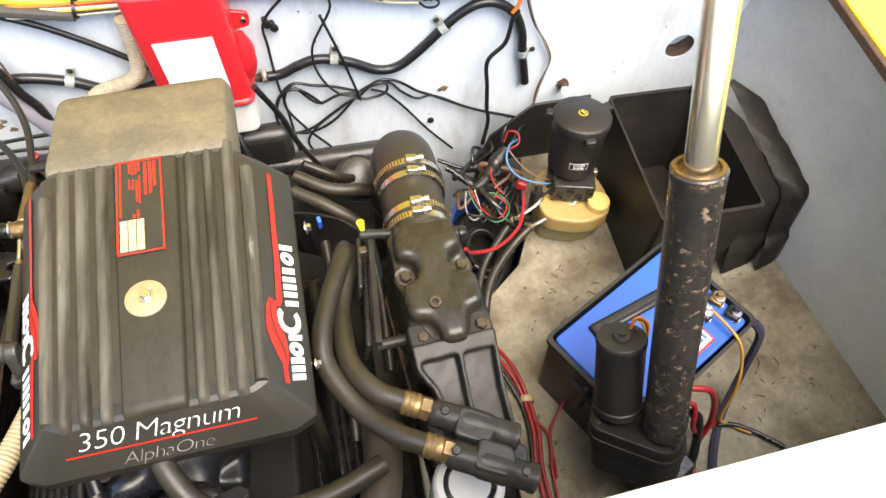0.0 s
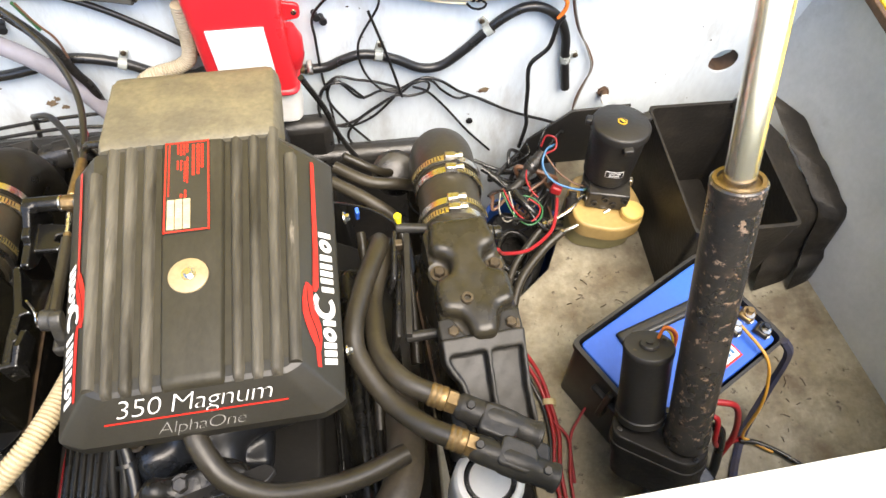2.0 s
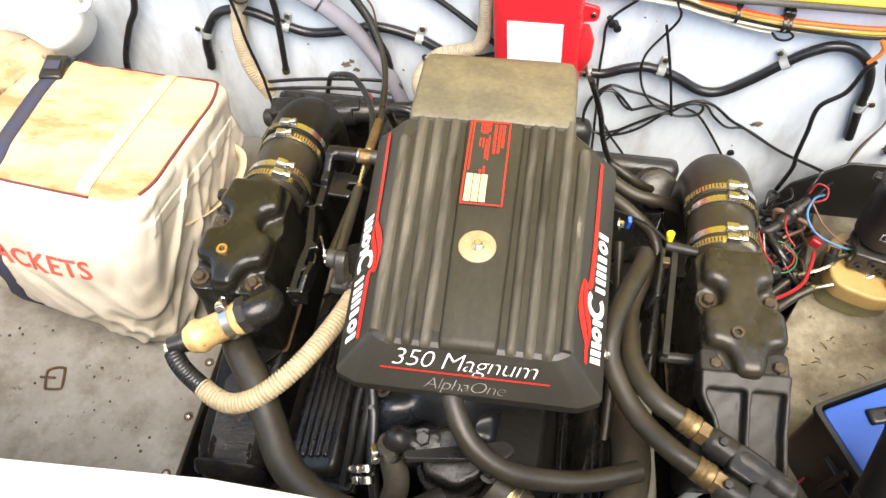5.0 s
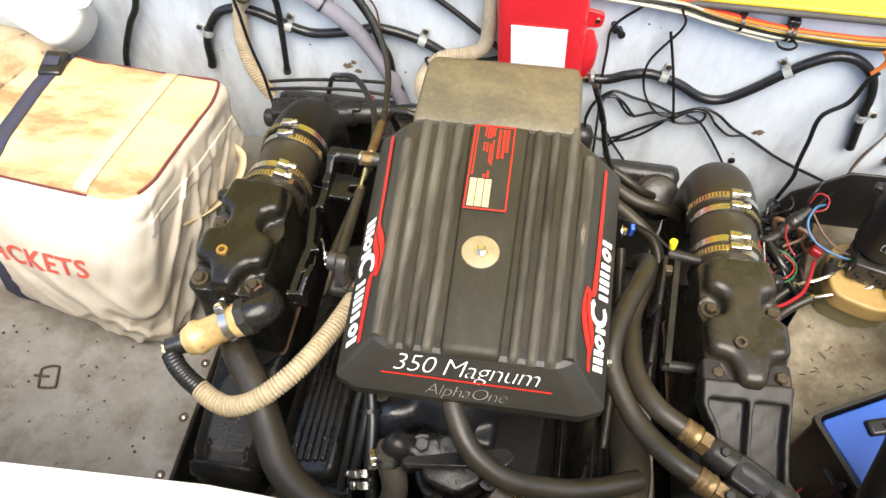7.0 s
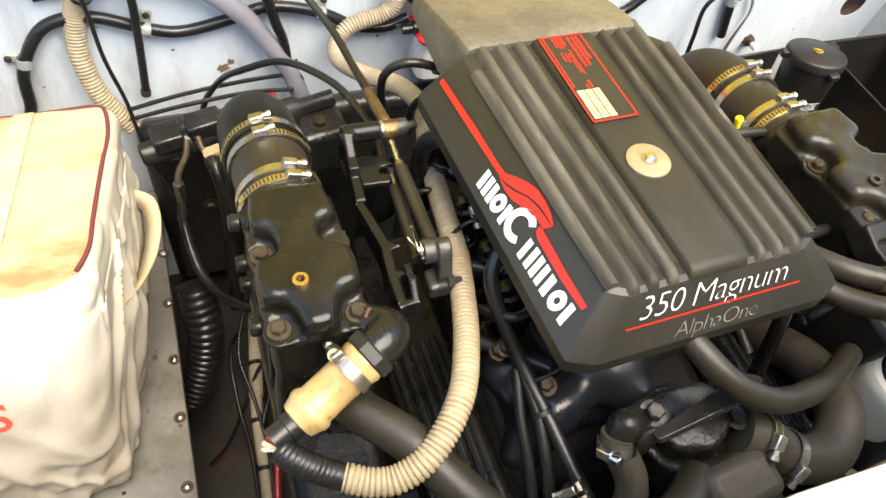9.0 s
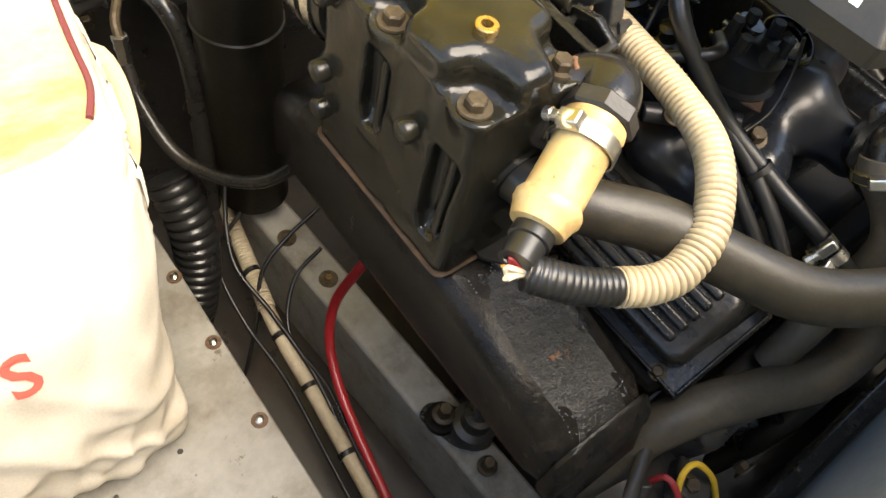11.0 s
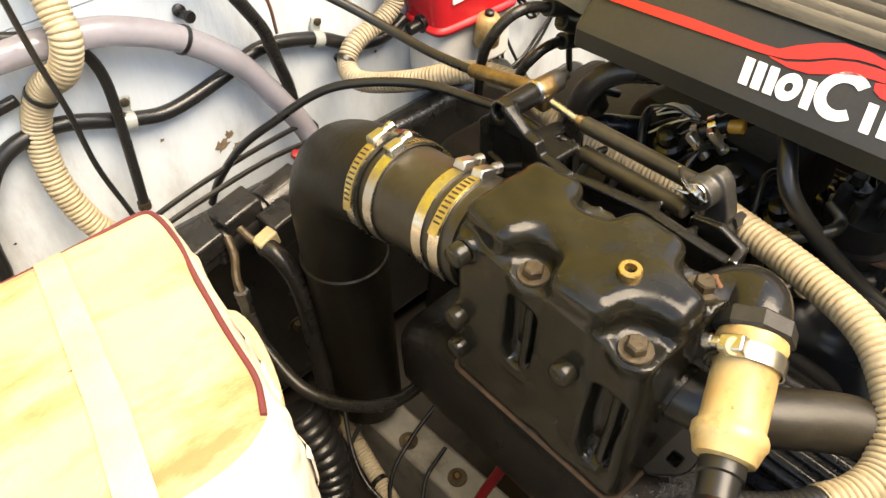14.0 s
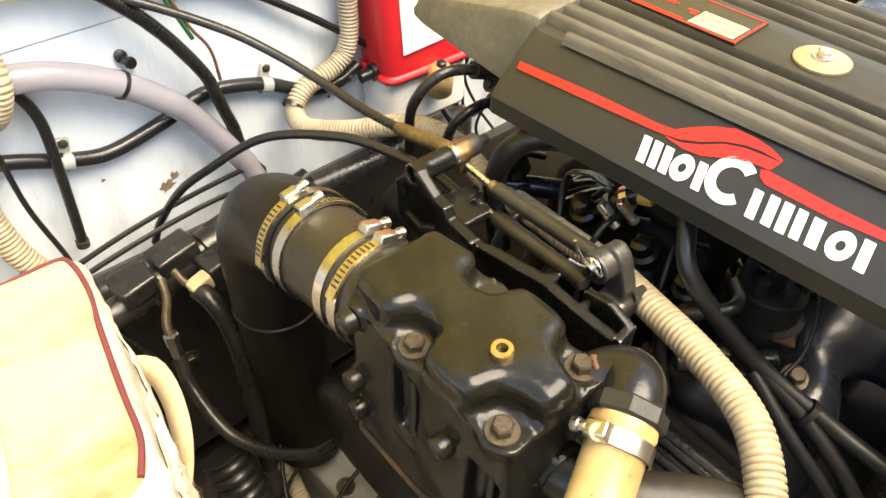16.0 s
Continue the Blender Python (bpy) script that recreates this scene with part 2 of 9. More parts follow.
M["white"] = mat("white_plastic", (0.78, 0.77, 0.73), (0.70, 0.68, 0.62), 0.4, big=9, fine=120, grain=0.04, bump=0.06)
M["paper"] = mat("white_label_paper", (0.84, 0.84, 0.83), (0.80, 0.80, 0.80), 0.6, big=9, grain=0.02, bump=0.02)
M["decalwhite"] = mat("white_decal", (0.80, 0.80, 0.78), None, 0.45, grain=0.06, fine=60)
M["decalred"] = mat("red_decal", (0.52, 0.018, 0.010), (0.45, 0.016, 0.010), 0.45, grain=0.05)
M["decalgrey"] = mat("worn_grey_decal", (0.30, 0.29, 0.275), (0.17, 0.165, 0.155), 0.5, big=60, grain=0.2)
M["tag"] = mat("cream_sticker", (0.46, 0.38, 0.22), (0.36, 0.29, 0.16), 0.5, big=60, grain=0.1)
M["blue"] = mat("blue_plastic", (0.02, 0.10, 0.48), (0.016, 0.085, 0.40), 0.4, big=7, fine=120, grain=0.06, bump=0.08)
M["washer"] = mat("yellowed_washer", (0.30, 0.235, 0.13), (0.24, 0.18, 0.095), 0.45, big=60, fine=160, grain=0.12)
M["tubblue"] = mat("grimy_blue_plastic", (0.014, 0.070, 0.30), (0.010, 0.045, 0.19), 0.45, big=9, fine=120, grain=0.15, bump=0.1)
M["bluedark"] = mat("dark_blue_plastic", (0.012, 0.035, 0.16), None, 0.45)
M["bag"] = mat("stained_canvas", (0.50, 0.465, 0.40), (0.42, 0.375, 0.30), 0.85, big=5, fine=420, grain=0.08, bump=0.3, dirt=(0.30, 0.24, 0.16), dirt_at=0.50, dirt_scale=6.0, dirt_most=0.45,
               speck=(0.25, 0.19, 0.12), speck_at=0.74, speck_scale=30)
M["bagtop"] = mat("sun_yellowed_canvas", (0.47, 0.345, 0.165), (0.47, 0.385, 0.235), 0.85, big=6, fine=420, grain=0.08, bump=0.3,
                  speck=(0.20, 0.10, 0.035), speck_at=0.665, speck_scale=30, dirt=(0.24, 0.115, 0.036), dirt_at=0.475, dirt_scale=7.0, dirt_most=0.8, stretch=(0.6, 1.7, 1))
M["bagstain"] = mat("brown_stained_canvas", (0.46, 0.38, 0.25), (0.38, 0.27, 0.14), 0.85, big=7, fine=420, grain=0.1, bump=0.3,
                    speck=(0.20, 0.10, 0.035), speck_at=0.64, speck_scale=26, dirt=(0.24, 0.13, 0.05), dirt_at=0.47, dirt_scale=7.0, dirt_most=0.8)
M["webbing"] = mat("cream_webbing", (0.47, 0.40, 0.28), (0.43, 0.34, 0.20), 0.85, big=12, fine=500, grain=0.1, bump=0.4,
                    dirt=(0.33, 0.22, 0.10), dirt_at=0.52, dirt_scale=9.0, dirt_most=0.5)
M["navy"] = mat("navy_webbing", (0.020, 0.025, 0.058), (0.040, 0.034, 0.042), 0.85, big=30, fine=400, grain=0.2, bump=0.3)
M["piping"] = mat("maroon_piping", (0.125, 0.018, 0.024), (0.10, 0.024, 0.024), 0.7, big=30, grain=0.1)
M["baglettering"] = mat("red_lettering", (0.50, 0.07, 0.05), (0.42, 0.07, 0.05), 0.8, grain=0.1)
M["clear"] = mat("milky_vinyl_tube", (0.44, 0.42, 0.46), (0.36, 0.345, 0.385), 0.12, big=9, fine=90, grain=0.04, bump=0.03)
M["clear"].node_tree.nodes["Principled BSDF"].inputs["Transmission Weight"].default_value = 0.45
M["clip"] = mat("pale_clip_plastic", (0.52, 0.55, 0.52), (0.44, 0.47, 0.44), 0.2, big=20, grain=0.05, bump=0.03)
M["clip"].node_tree.nodes["Principled BSDF"].inputs["Transmission Weight"].default_value = 0.4
M["wire_yellow"] = mat("yellow_wire", (0.75, 0.48, 0.04), None, 0.4)
M["wire_green"] = mat("green_wire", (0.02, 0.11, 0.04), None, 0.4)
M["wire_blue"] = mat("blue_wire", (0.05, 0.17, 0.34), None, 0.4)
M["wire_white"] = mat("white_wire", (0.26, 0.245, 0.21), None, 0.4)
M["wire_orange"] = mat("orange_wire", (0.80, 0.20, 0.03), None, 0.4)
M["wire_cream"] = mat("cream_wire", (0.74, 0.66, 0.46), None, 0.4)
M["wire_red"] = mat("bright_red_wire", (0.68, 0.05, 0.03), None, 0.4)
M["wire_ochre"] = mat("ochre_wire", (0.52, 0.27, 0.04), None, 0.4)
M["wire_brown"] = mat("brown_wire", (0.14, 0.07, 0.04), None, 0.4)
M["tipyellow"] = mat("bright_yellow_cap", (0.85, 0.70, 0.03), None, 0.4)

def worn(name, base, bare, k0, k1):
    """A copy of a paint whose sharp outer edges are rubbed to bare metal."""
    m = base.copy()
    m.name = name
    n, l = m.node_tree.nodes, m.node_tree.links
    b = n["Principled BSDF"]
    geo, ramp, grit, add, mix = n.new("ShaderNodeNewGeometry"), n.new("ShaderNodeMapRange"), n.new("ShaderNodeTexNoise"), n.new("ShaderNodeMath"), n.new("ShaderNodeMix")
    grit.inputs["Scale"].default_value = 120
    add.operation = "MULTIPLY_ADD"
    add.inputs[1].default_value = 0.10
    l.new(grit.outputs["Fac"], add.inputs[0])
    l.new(geo.outputs["Pointiness"], add.inputs[2])
    ramp.inputs["From Min"].default_value, ramp.inputs["From Max"].default_value = k0, k1
    l.new(add.outputs[0], ramp.inputs["Value"])
    mix.data_type = "RGBA"
    l.new(ramp.outputs["Result"], mix.inputs[0])
    l.new(b.inputs["Base Color"].links[0].from_socket, mix.inputs[6])
    mix.inputs[7].default_value = (*bare, 1)
    l.new(mix.outputs[2], b.inputs["Base Color"])
    l.new(ramp.outputs["Result"], b.inputs["Metallic"])
    return m


M["black_paint"] = mat("black_bracket_paint", (0.006, 0.006, 0.006), (0.010, 0.0095, 0.008), 0.24, big=14, fine=90, grain=0.2, bump=0.2, spec=0.25)
M["worn_enamel"] = worn("black_paint_worn_at_the_edges", M["black_paint"], (0.50, 0.52, 0.53), 0.605, 0.64)

M["rod_grey"] = mat("dull_grey_cast_metal", (0.075, 0.074, 0.070), (0.045, 0.042, 0.036), 0.40, 0.55, big=30, fine=160, grain=0.25, bump=0.3)

# ---- building helpers ----


def thing(name, at, label, category, group="", kind=""):
    """An Empty at the base of a thing made of several parts."""
    e = new(name)
    e.empty_display_size = 0.05
    e.location = at
    return tagged(e, label, category, group, kind)


def origin_of(ob):
    m = Matrix.Translation(ob.location) if ob.type == "EMPTY" else Matrix()
    return m


def part(name, bm, material, parent=None, label="", smooth=35, bevel=0.0):
    """Links a bmesh, drawn in world coordinates, as one mesh under its thing or part."""
    me = bpy.data.meshes.new(name)
    bmesh.ops.recalc_face_normals(bm, faces=bm.faces)
    bm.to_mesh(me)
    bm.free()
    me.materials.append(M[material])
    if smooth:
        me.shade_smooth()
        me.set_sharp_from_angle(angle=radians(smooth))
    ob = new(name, me)
    if parent is not None:
        ob.parent = parent
        ob.matrix_parent_inverse = origin_of(parent).inverted()
    if label:
        ob["label"] = label
    if bevel:
        bv = ob.modifiers.new("edge", "BEVEL")
        bv.width, bv.segments, bv.limit_method, bv.angle_limit = bevel, 2, "ANGLE", radians(40)
    return ob


def solo(name, bm, material, label, category, group="", kind="", smooth=35, bevel=0.0):
    return tagged(part(name, bm, material, None, "", smooth, bevel), label, category, group, kind)


def V(*a):
    return Vector(a)


def add_box(bm, centre, size, rot=None, taper=None):
    """A box; rot: Euler degrees or a matrix; taper: (x, y) scale of the top face."""
    r = Matrix.Identity(3) if rot is None else (rot if isinstance(rot, Matrix) else Euler([radians(a) for a in rot]).to_matrix())
    tx, ty = taper or (1, 1)
    vs = []
    for z in (-1, 1):
        for x, y in ((-1, -1), (1, -1), (1, 1), (-1, 1)):
            k = (tx, ty) if z > 0 else (1, 1)
            vs.append(bm.verts.new(Vector(centre) + r @ V(x * size[0] / 2 * k[0], y * size[1] / 2 * k[1], z * size[2] / 2)))
    for f in ((3, 2, 1, 0), (4, 5, 6, 7), (0, 1, 5, 4), (1, 2, 6, 5), (2, 3, 7, 6), (3, 0, 4, 7)):
        bm.faces.new([vs[i] for i in f])
    return vs


def box(centre, size, rot=None, taper=None):
    bm = bmesh.new()
    add_box(bm, centre, size, rot, taper)
    return bm


def across(axis):
    a = Vector(axis).normalized()
    h = V(0, 0, 1) if abs(a.z) < 0.9 else V(1, 0, 0)
    u = a.cross(h).normalized()
    return a, u, u.cross(a).normalized()


def add_lathe(bm, base, axis, profile, seg=24, caps=True):
    """Rings of (distance along the axis, radius) round an axis."""
    a, u, w = across(axis)
    rings = []
    for d, r in profile:
        rings.append([bm.verts.new(Vector(base) + a * d + (u * math.cos(t) + w * math.sin(t)) * r) for t in (2 * math.pi * i / seg for i in range(seg))])
    for p, q in zip(rings, rings[1:]):
        for i in range(seg):
            j = (i + 1) % seg
            bm.faces.new((p[i], p[j], q[j], q[i]))
    if caps:
        bm.faces.new(rings[0][::-1])
        bm.faces.new(rings[-1])
    return rings


def lathe(base, axis, profile, seg=24, caps=True):
    bm = bmesh.new()
    add_lathe(bm, base, axis, profile, seg, caps)
    return bm


def rod(p, q, r, seg=16, edge=0.0015):
    d = (Vector(q) - Vector(p)).length
    e = min(edge, r * 0.5, d * 0.3)
    return lathe(p, Vector(q) - Vector(p), [(0, r - e), (e, r), (d - e, r), (d, r - e)], seg)


def glide(points, step):
    """Evenly spaced points on a smooth line through the given ones."""
    p = [Vector(a) for a in points]
    p = [p[0] * 2 - p[1]] + p + [p[-1] * 2 - p[-2]]
    dense = []
    for i in range(1, len(p) - 2):
        a, b, c, d = p[i - 1:i + 3]
        for k in range(24):
            t = k / 24
            dense.append(0.5 * ((2 * b) + (c - a) * t + (2 * a - 5 * b + 4 * c - d) * t * t + (3 * b - a - 3 * c + d) * t ** 3))
    dense.append(p[-2])
    out, left = [dense[0]], step
    for a, b in zip(dense, dense[1:]):
        d = (b - a).length
        while d >= left and d > 0:
            a = a + (b - a) * (left / d)
            out.append(a.copy())
            d = (b - a).length
            left = step
        left -= d
    if (out[-1] - dense[-1]).length > step * 0.3:
        out.append(dense[-1])
    return out


def add_tube(bm, points, radius, seg=12, step=0.01, shape=None, caps=True):
    """A tube on a smooth line; shape(s): factor on the radius at distance s."""
    line = glide(points, step)
    n = len(line)
    tang = [(line[min(i + 1, n - 1)] - line[max(i - 1, 0)]).normalized() for i in range(n)]
    _, u, _ = across(tang[0])
    rings = []
    for i in range(n):
        u = (u - tang[i] * u.dot(tang[i])).normalized()
        w = tang[i].cross(u)
        r = radius * (shape(i * step) if shape else 1)
        rings.append([bm.verts.new(line[i] + (u * math.cos(a) + w * math.sin(a)) * r) for a in (2 * math.pi * k / seg for k in range(seg))])
    for p, q in zip(rings, rings[1:]):
        for k in range(seg):
            j = (k + 1) % seg
            bm.faces.new((p[k], p[j], q[j], q[k]))
    if caps:
        bm.faces.new(rings[0][::-1])
        bm.faces.new(rings[-1])


def tube(points, radius, seg=12, step=0.01, shape=None):
    bm = bmesh.new()
    add_tube(bm, points, radius, seg, step, shape)
    return bm


def corrugated(pitch, depth):
    """Radius factor of a ribbed conduit, with narrow grooves."""
    return lambda s: 1 - depth * (0.5 - 0.5 * math.cos(2 * math.pi * s / pitch)) ** 4


def prism(outline, z0, z1, place=None, inset=0.0, inset_h=0.0):
    """An outline in x and y raised from z0 to z1; with an inset the top edge is drawn in over inset_h."""
    bm = bmesh.new()
    pts = [V(*p) for p in outline]
    c = sum(pts, V(0, 0)) / len(pts)
    levels = [(z0, 0.0)] + [(z1 - inset_h * (1 - math.sin(a)), inset * (1 - math.cos(a))) for a in (math.pi / 2 * k / 5 for k in range(6))] + [(z1, inset * 1.12)] if inset else [(z0, 0.0), (z1, 0.0)]
    rings = []
    for z, k in levels:
        ring = []
        for i, p in enumerate(pts):
            q = p
            if k:
                e1, e2 = (p - pts[i - 1]).normalized(), (pts[(i + 1) % len(pts)] - p).normalized()
                nrm = V(-(e1.y + e2.y), e1.x + e2.x)
                q = p + nrm.normalized() * k if nrm.length > 1e-6 else p
            ring.append(bm.verts.new((q.x, q.y, z)))
        rings.append(ring)
    n = len(pts)
    for a, b in zip(rings, rings[1:]):
        for i in range(n):
            bm.faces.new((a[i], a[(i + 1) % n], b[(i + 1) % n], b[i]))
    bm.faces.new(rings[0][::-1])
    bm.faces.new(rings[-1])
    if place is not None:
        bm.transform(place)
    return bm


def rounded(corners, radius, seg=5):
    """An outline, counter-clockwise, with its corners rounded."""
    out, n = [], len(corners)
    for i in range(n):
        p, a, b = V(*corners[i]), V(*corners[i - 1]), V(*corners[(i + 1) % n])
        k = min(radius, (a - p).length * 0.45, (b - p).length * 0.45)
        s, e = p + (a - p).normalized() * k, p + (b - p).normalized() * k
        for j in range(seg + 1):
            t = j / seg
            out.append(tuple((1 - t) ** 2 * s + 2 * t * (1 - t) * p + t * t * e))
    return out


def cast(shape, low, high, step, place=None):
    """A mesh skin round a solid given as a signed distance, for castings whose faces run into one another."""
    low, high = np.array(low, float) - 1.5 * step, np.array(high, float) + 1.5 * step
    num = np.ceil((high - low) / step).astype(int) + 1
    ax = [low[i] + step * np.arange(num[i]) for i in range(3)]
    x, y, z = np.meshgrid(*ax, indexing="ij")
    f = shape(x, y, z)
    ins = f < 0
    total = np.zeros(tuple(num - 1) + (3,))
    count = np.zeros(tuple(num - 1))
    corner = [(i, j, k) for i in (0, 1) for j in (0, 1) for k in (0, 1)]

    def cut(a, c):
        return a[c[0]:a.shape[0] - 1 + c[0], c[1]:a.shape[1] - 1 + c[1], c[2]:a.shape[2] - 1 + c[2]]
    for p, q in itertools.combinations(corner, 2):
        if sum(abs(a - b) for a, b in zip(p, q)) != 1:
            continue
        fp, fq = cut(f, p), cut(f, q)
        hit = (fp < 0) != (fq < 0)
        k = np.where(hit, fp / np.where(hit, fp - fq, 1.0), 0.0)
        for i in range(3):
            total[..., i] += np.where(hit, p[i] + (q[i] - p[i]) * k, 0.0)
        count += hit
    live = count > 0
    index = np.full(live.shape, -1)
    index[live] = np.arange(int(live.sum()))
    cell = np.argwhere(live)
    pts = low + step * (cell + total[live] / count[live][:, None])
    bm = bmesh.new()
    vs = [bm.verts.new(place @ Vector(p) if place else Vector(p)) for p in pts.tolist()]
    for d in range(3):
        e, g = (d + 1) % 3, (d + 2) % 3
        far = np.roll(ins, -1, axis=d)
        edge = ins != far
        for i in range(3):
            sl = [slice(None)] * 3
            sl[i] = -1
            edge[tuple(sl)] = False
            if i != d:
                sl[i] = 0
                edge[tuple(sl)] = False
        for c in np.argwhere(edge).tolist():
            quad = []
            for de, dg in ((0, 0), (-1, 0), (-1, -1), (0, -1)):
                k = list(c)
                k[e] += de
                k[g] += dg
                quad.append(vs[index[tuple(k)]])
            bm.faces.new(quad if ins[tuple(c)] else quad[::-1])
    return bm


def blend(a, b, k):
    """Union of two solids with a fillet of about k."""
    h = np.clip(0.5 + 0.5 * (b - a) / k, 0.0, 1.0)
    return b + (a - b) * h - k * h * (1.0 - h)


def carve(a, b, k):
    """Solid a without solid b, the edge rounded by about k."""
    return -blend(-a, b, k)


def sd_box(x, y, z, c, size, r):
    """Rounded box: centre c, full size, edge radius r."""
    q = [np.abs(v - m) - s / 2 + r for v, m, s in zip((x, y, z), c, size)]
    return np.sqrt(sum(np.maximum(v, 0.0) ** 2 for v in q)) + np.minimum(np.maximum(np.maximum(q[0], q[1]), q[2]), 0.0) - r


def sd_rod(x, y, z, a, b, r):
    """Round-ended rod from a to b."""
    a, d = np.array(a, float), np.array(b, float) - np.array(a, float)
    k = np.clip(((x - a[0]) * d[0] + (y - a[1]) * d[1] + (z - a[2]) * d[2]) / float(d @ d), 0.0, 1.0)
    return np.sqrt((x - a[0] - d[0] * k) ** 2 + (y - a[1] - d[1] * k) ** 2 + (z - a[2] - d[2] * k) ** 2) - r


def sd_outline(x, y, outline):
    """Signed distance in the plane to a closed outline."""
    best, odd = np.full(x.shape, 1e9), np.zeros(x.shape, bool)
    for (x0, y0), (x1, y1) in zip(outline, outline[1:] + outline[:1]):
        dx, dy = x1 - x0, y1 - y0
        k = np.clip(((x - x0) * dx + (y - y0) * dy) / (dx * dx + dy * dy), 0.0, 1.0)
        best = np.minimum(best, (x - x0 - dx * k) ** 2 + (y - y0 - dy * k) ** 2)
        if abs(dy) > 1e-9:
            odd ^= ((y0 > y) != (y1 > y)) & (x < x0 + dx * (y - y0) / dy)
    return np.where(odd, -1.0, 1.0) * np.sqrt(best)


def sd_plate(x, y, z, outline, z0, z1, r):
    """An outline in x and y made thick from z0 to z1, its edges rounded by r."""
    a, b = sd_outline(x, y, outline) + r, np.abs(z - (z0 + z1) / 2) - (z1 - z0) / 2 + r
    return np.sqrt(np.maximum(a, 0.0) ** 2 + np.maximum(b, 0.0) ** 2) + np.minimum(np.maximum(a, b), 0.0) - r


def add_hex(bm, at, axis, r, h):
    add_lathe(bm, at, axis, [(0, r), (h * 0.8, r), (h, r * 0.82)], 6)


def bolt(parent, at, axis, r=0.008, h=0.007, material="iron", washer=True, name="bolt", label=""):
    bm = bmesh.new()
    a = Vector(axis).normalized()
    if washer:
        add_lathe(bm, at, a, [(0, r * 1.55), (0.0018, r * 1.5)], 20)
    add_hex(bm, Vector(at) + a * (0.0018 if washer else 0), a, r, h)
    return part(name, bm, material, parent, label, smooth=25)


def clamp(parent, at, axis, r, screw, width=0.011, band="steel", label="stainless worm-drive hose clamp"):
    """A worm-drive clamp round a hose: band with slots, screw housing, screw head. screw: the way from the hose's axis to the housing."""
    a = Vector(axis).normalized()
    s = (Vector(screw) - a * Vector(screw).dot(a)).normalized()
    t = a.cross(s)
    at = Vector(at)
    ring = bmesh.new()
    seg = 40
    prof = [(-width / 2, r), (-width / 2, r + 0.0016), (width / 2, r + 0.0016), (width / 2, r)]
    add_lathe(ring, at, a, prof, seg, caps=False)
    c = part("hose_clamp", ring, "steel", parent, label, smooth=30)
    tail = bmesh.new()
    side = -1 if band == "brassy" else 1
    rows = []
    for k in range(17):
        ang = math.radians(side * (6 + k * 4.6))
        d = s * math.cos(ang) + t * math.sin(ang)
        lift = 0.0022 + 0.0018 * max(0, k - 13) / 3
        rows.append([tail.verts.new(at + d * (r + q + lift) + a * (h * width)) for q, h in ((0, -0.42), (0.0009, -0.42), (0.0009, 0.42), (0, 0.42))])
    for p, q in zip(rows, rows[1:]):
        for k in range(4):
            tail.faces.new((p[k], p[(k + 1) % 4], q[(k + 1) % 4], q[k]))
    tail.faces.new(rows[0][::-1])
    tail.faces.new(rows[-1])
    part("band_tail", tail, "brassy", c, "yellowish perforated band tail", smooth=30)
    slots = bmesh.new()
    for k in range(3, 15):
        ang = math.radians(side * k * 5.2)
        d = s * math.cos(ang) + t * math.sin(ang)
        add_box(slots, at + d * (r + 0.0032), (width * 0.62, 0.0018, 0.0008), Matrix((a, t * math.cos(ang) - s * math.sin(ang), d)).transposed())
    tagged(part("perforation", slots, "slot", c, smooth=0), kind="stuff")
    m3 = Matrix((a, t, s)).transposed()
    hs = bmesh.new()
    add_box(hs, at + s * (r + 0.0055), (width * 1.25, 0.019, 0.009), m3, taper=(0.75, 0.9))
    part("screw_housing", hs, "steel", c, bevel=0.0015)
    sc = bmesh.new()
    add_lathe(sc, at + s * (r + 0.006) + t * 0.008, t, [(0, 0.0042), (0.006, 0.0042), (0.006, 0.0055), (0.011, 0.0055), (0.012, 0.0045)], 10)
    part("screw", sc, "steel", c)
    return c


def lettering(body, size, shear=0.0, space=1.0, bold=0.0):
    """The flat faces of a line of writing, in its own x and y, centred on x."""
    cu = bpy.data.curves.new("writing", "FONT")
    cu.body, cu.size, cu.shear, cu.space_character, cu.align_x, cu.offset = body, size, shear, space, "CENTER", bold
    cu.resolution_u = 3
    ob = bpy.data.objects.new("writing", cu)
    me = bpy.data.meshes.new_from_object(ob)
    bpy.data.objects.remove(ob)
    bm = bmesh.new()
    bm.from_mesh(me)
    bpy.data.meshes.remove(me)
    return bm


def wall_at(x, z, off=0.0):
    """A place on the transom's face, off metres in front of it."""
    return V(x, 0.665 + 0.045 * x - off, z)


def on_wall(pts, off=0.012):
    return [wall_at(x, z, off) for x, z in pts]

# ---- the hull: transom, sides, floors, decks ----


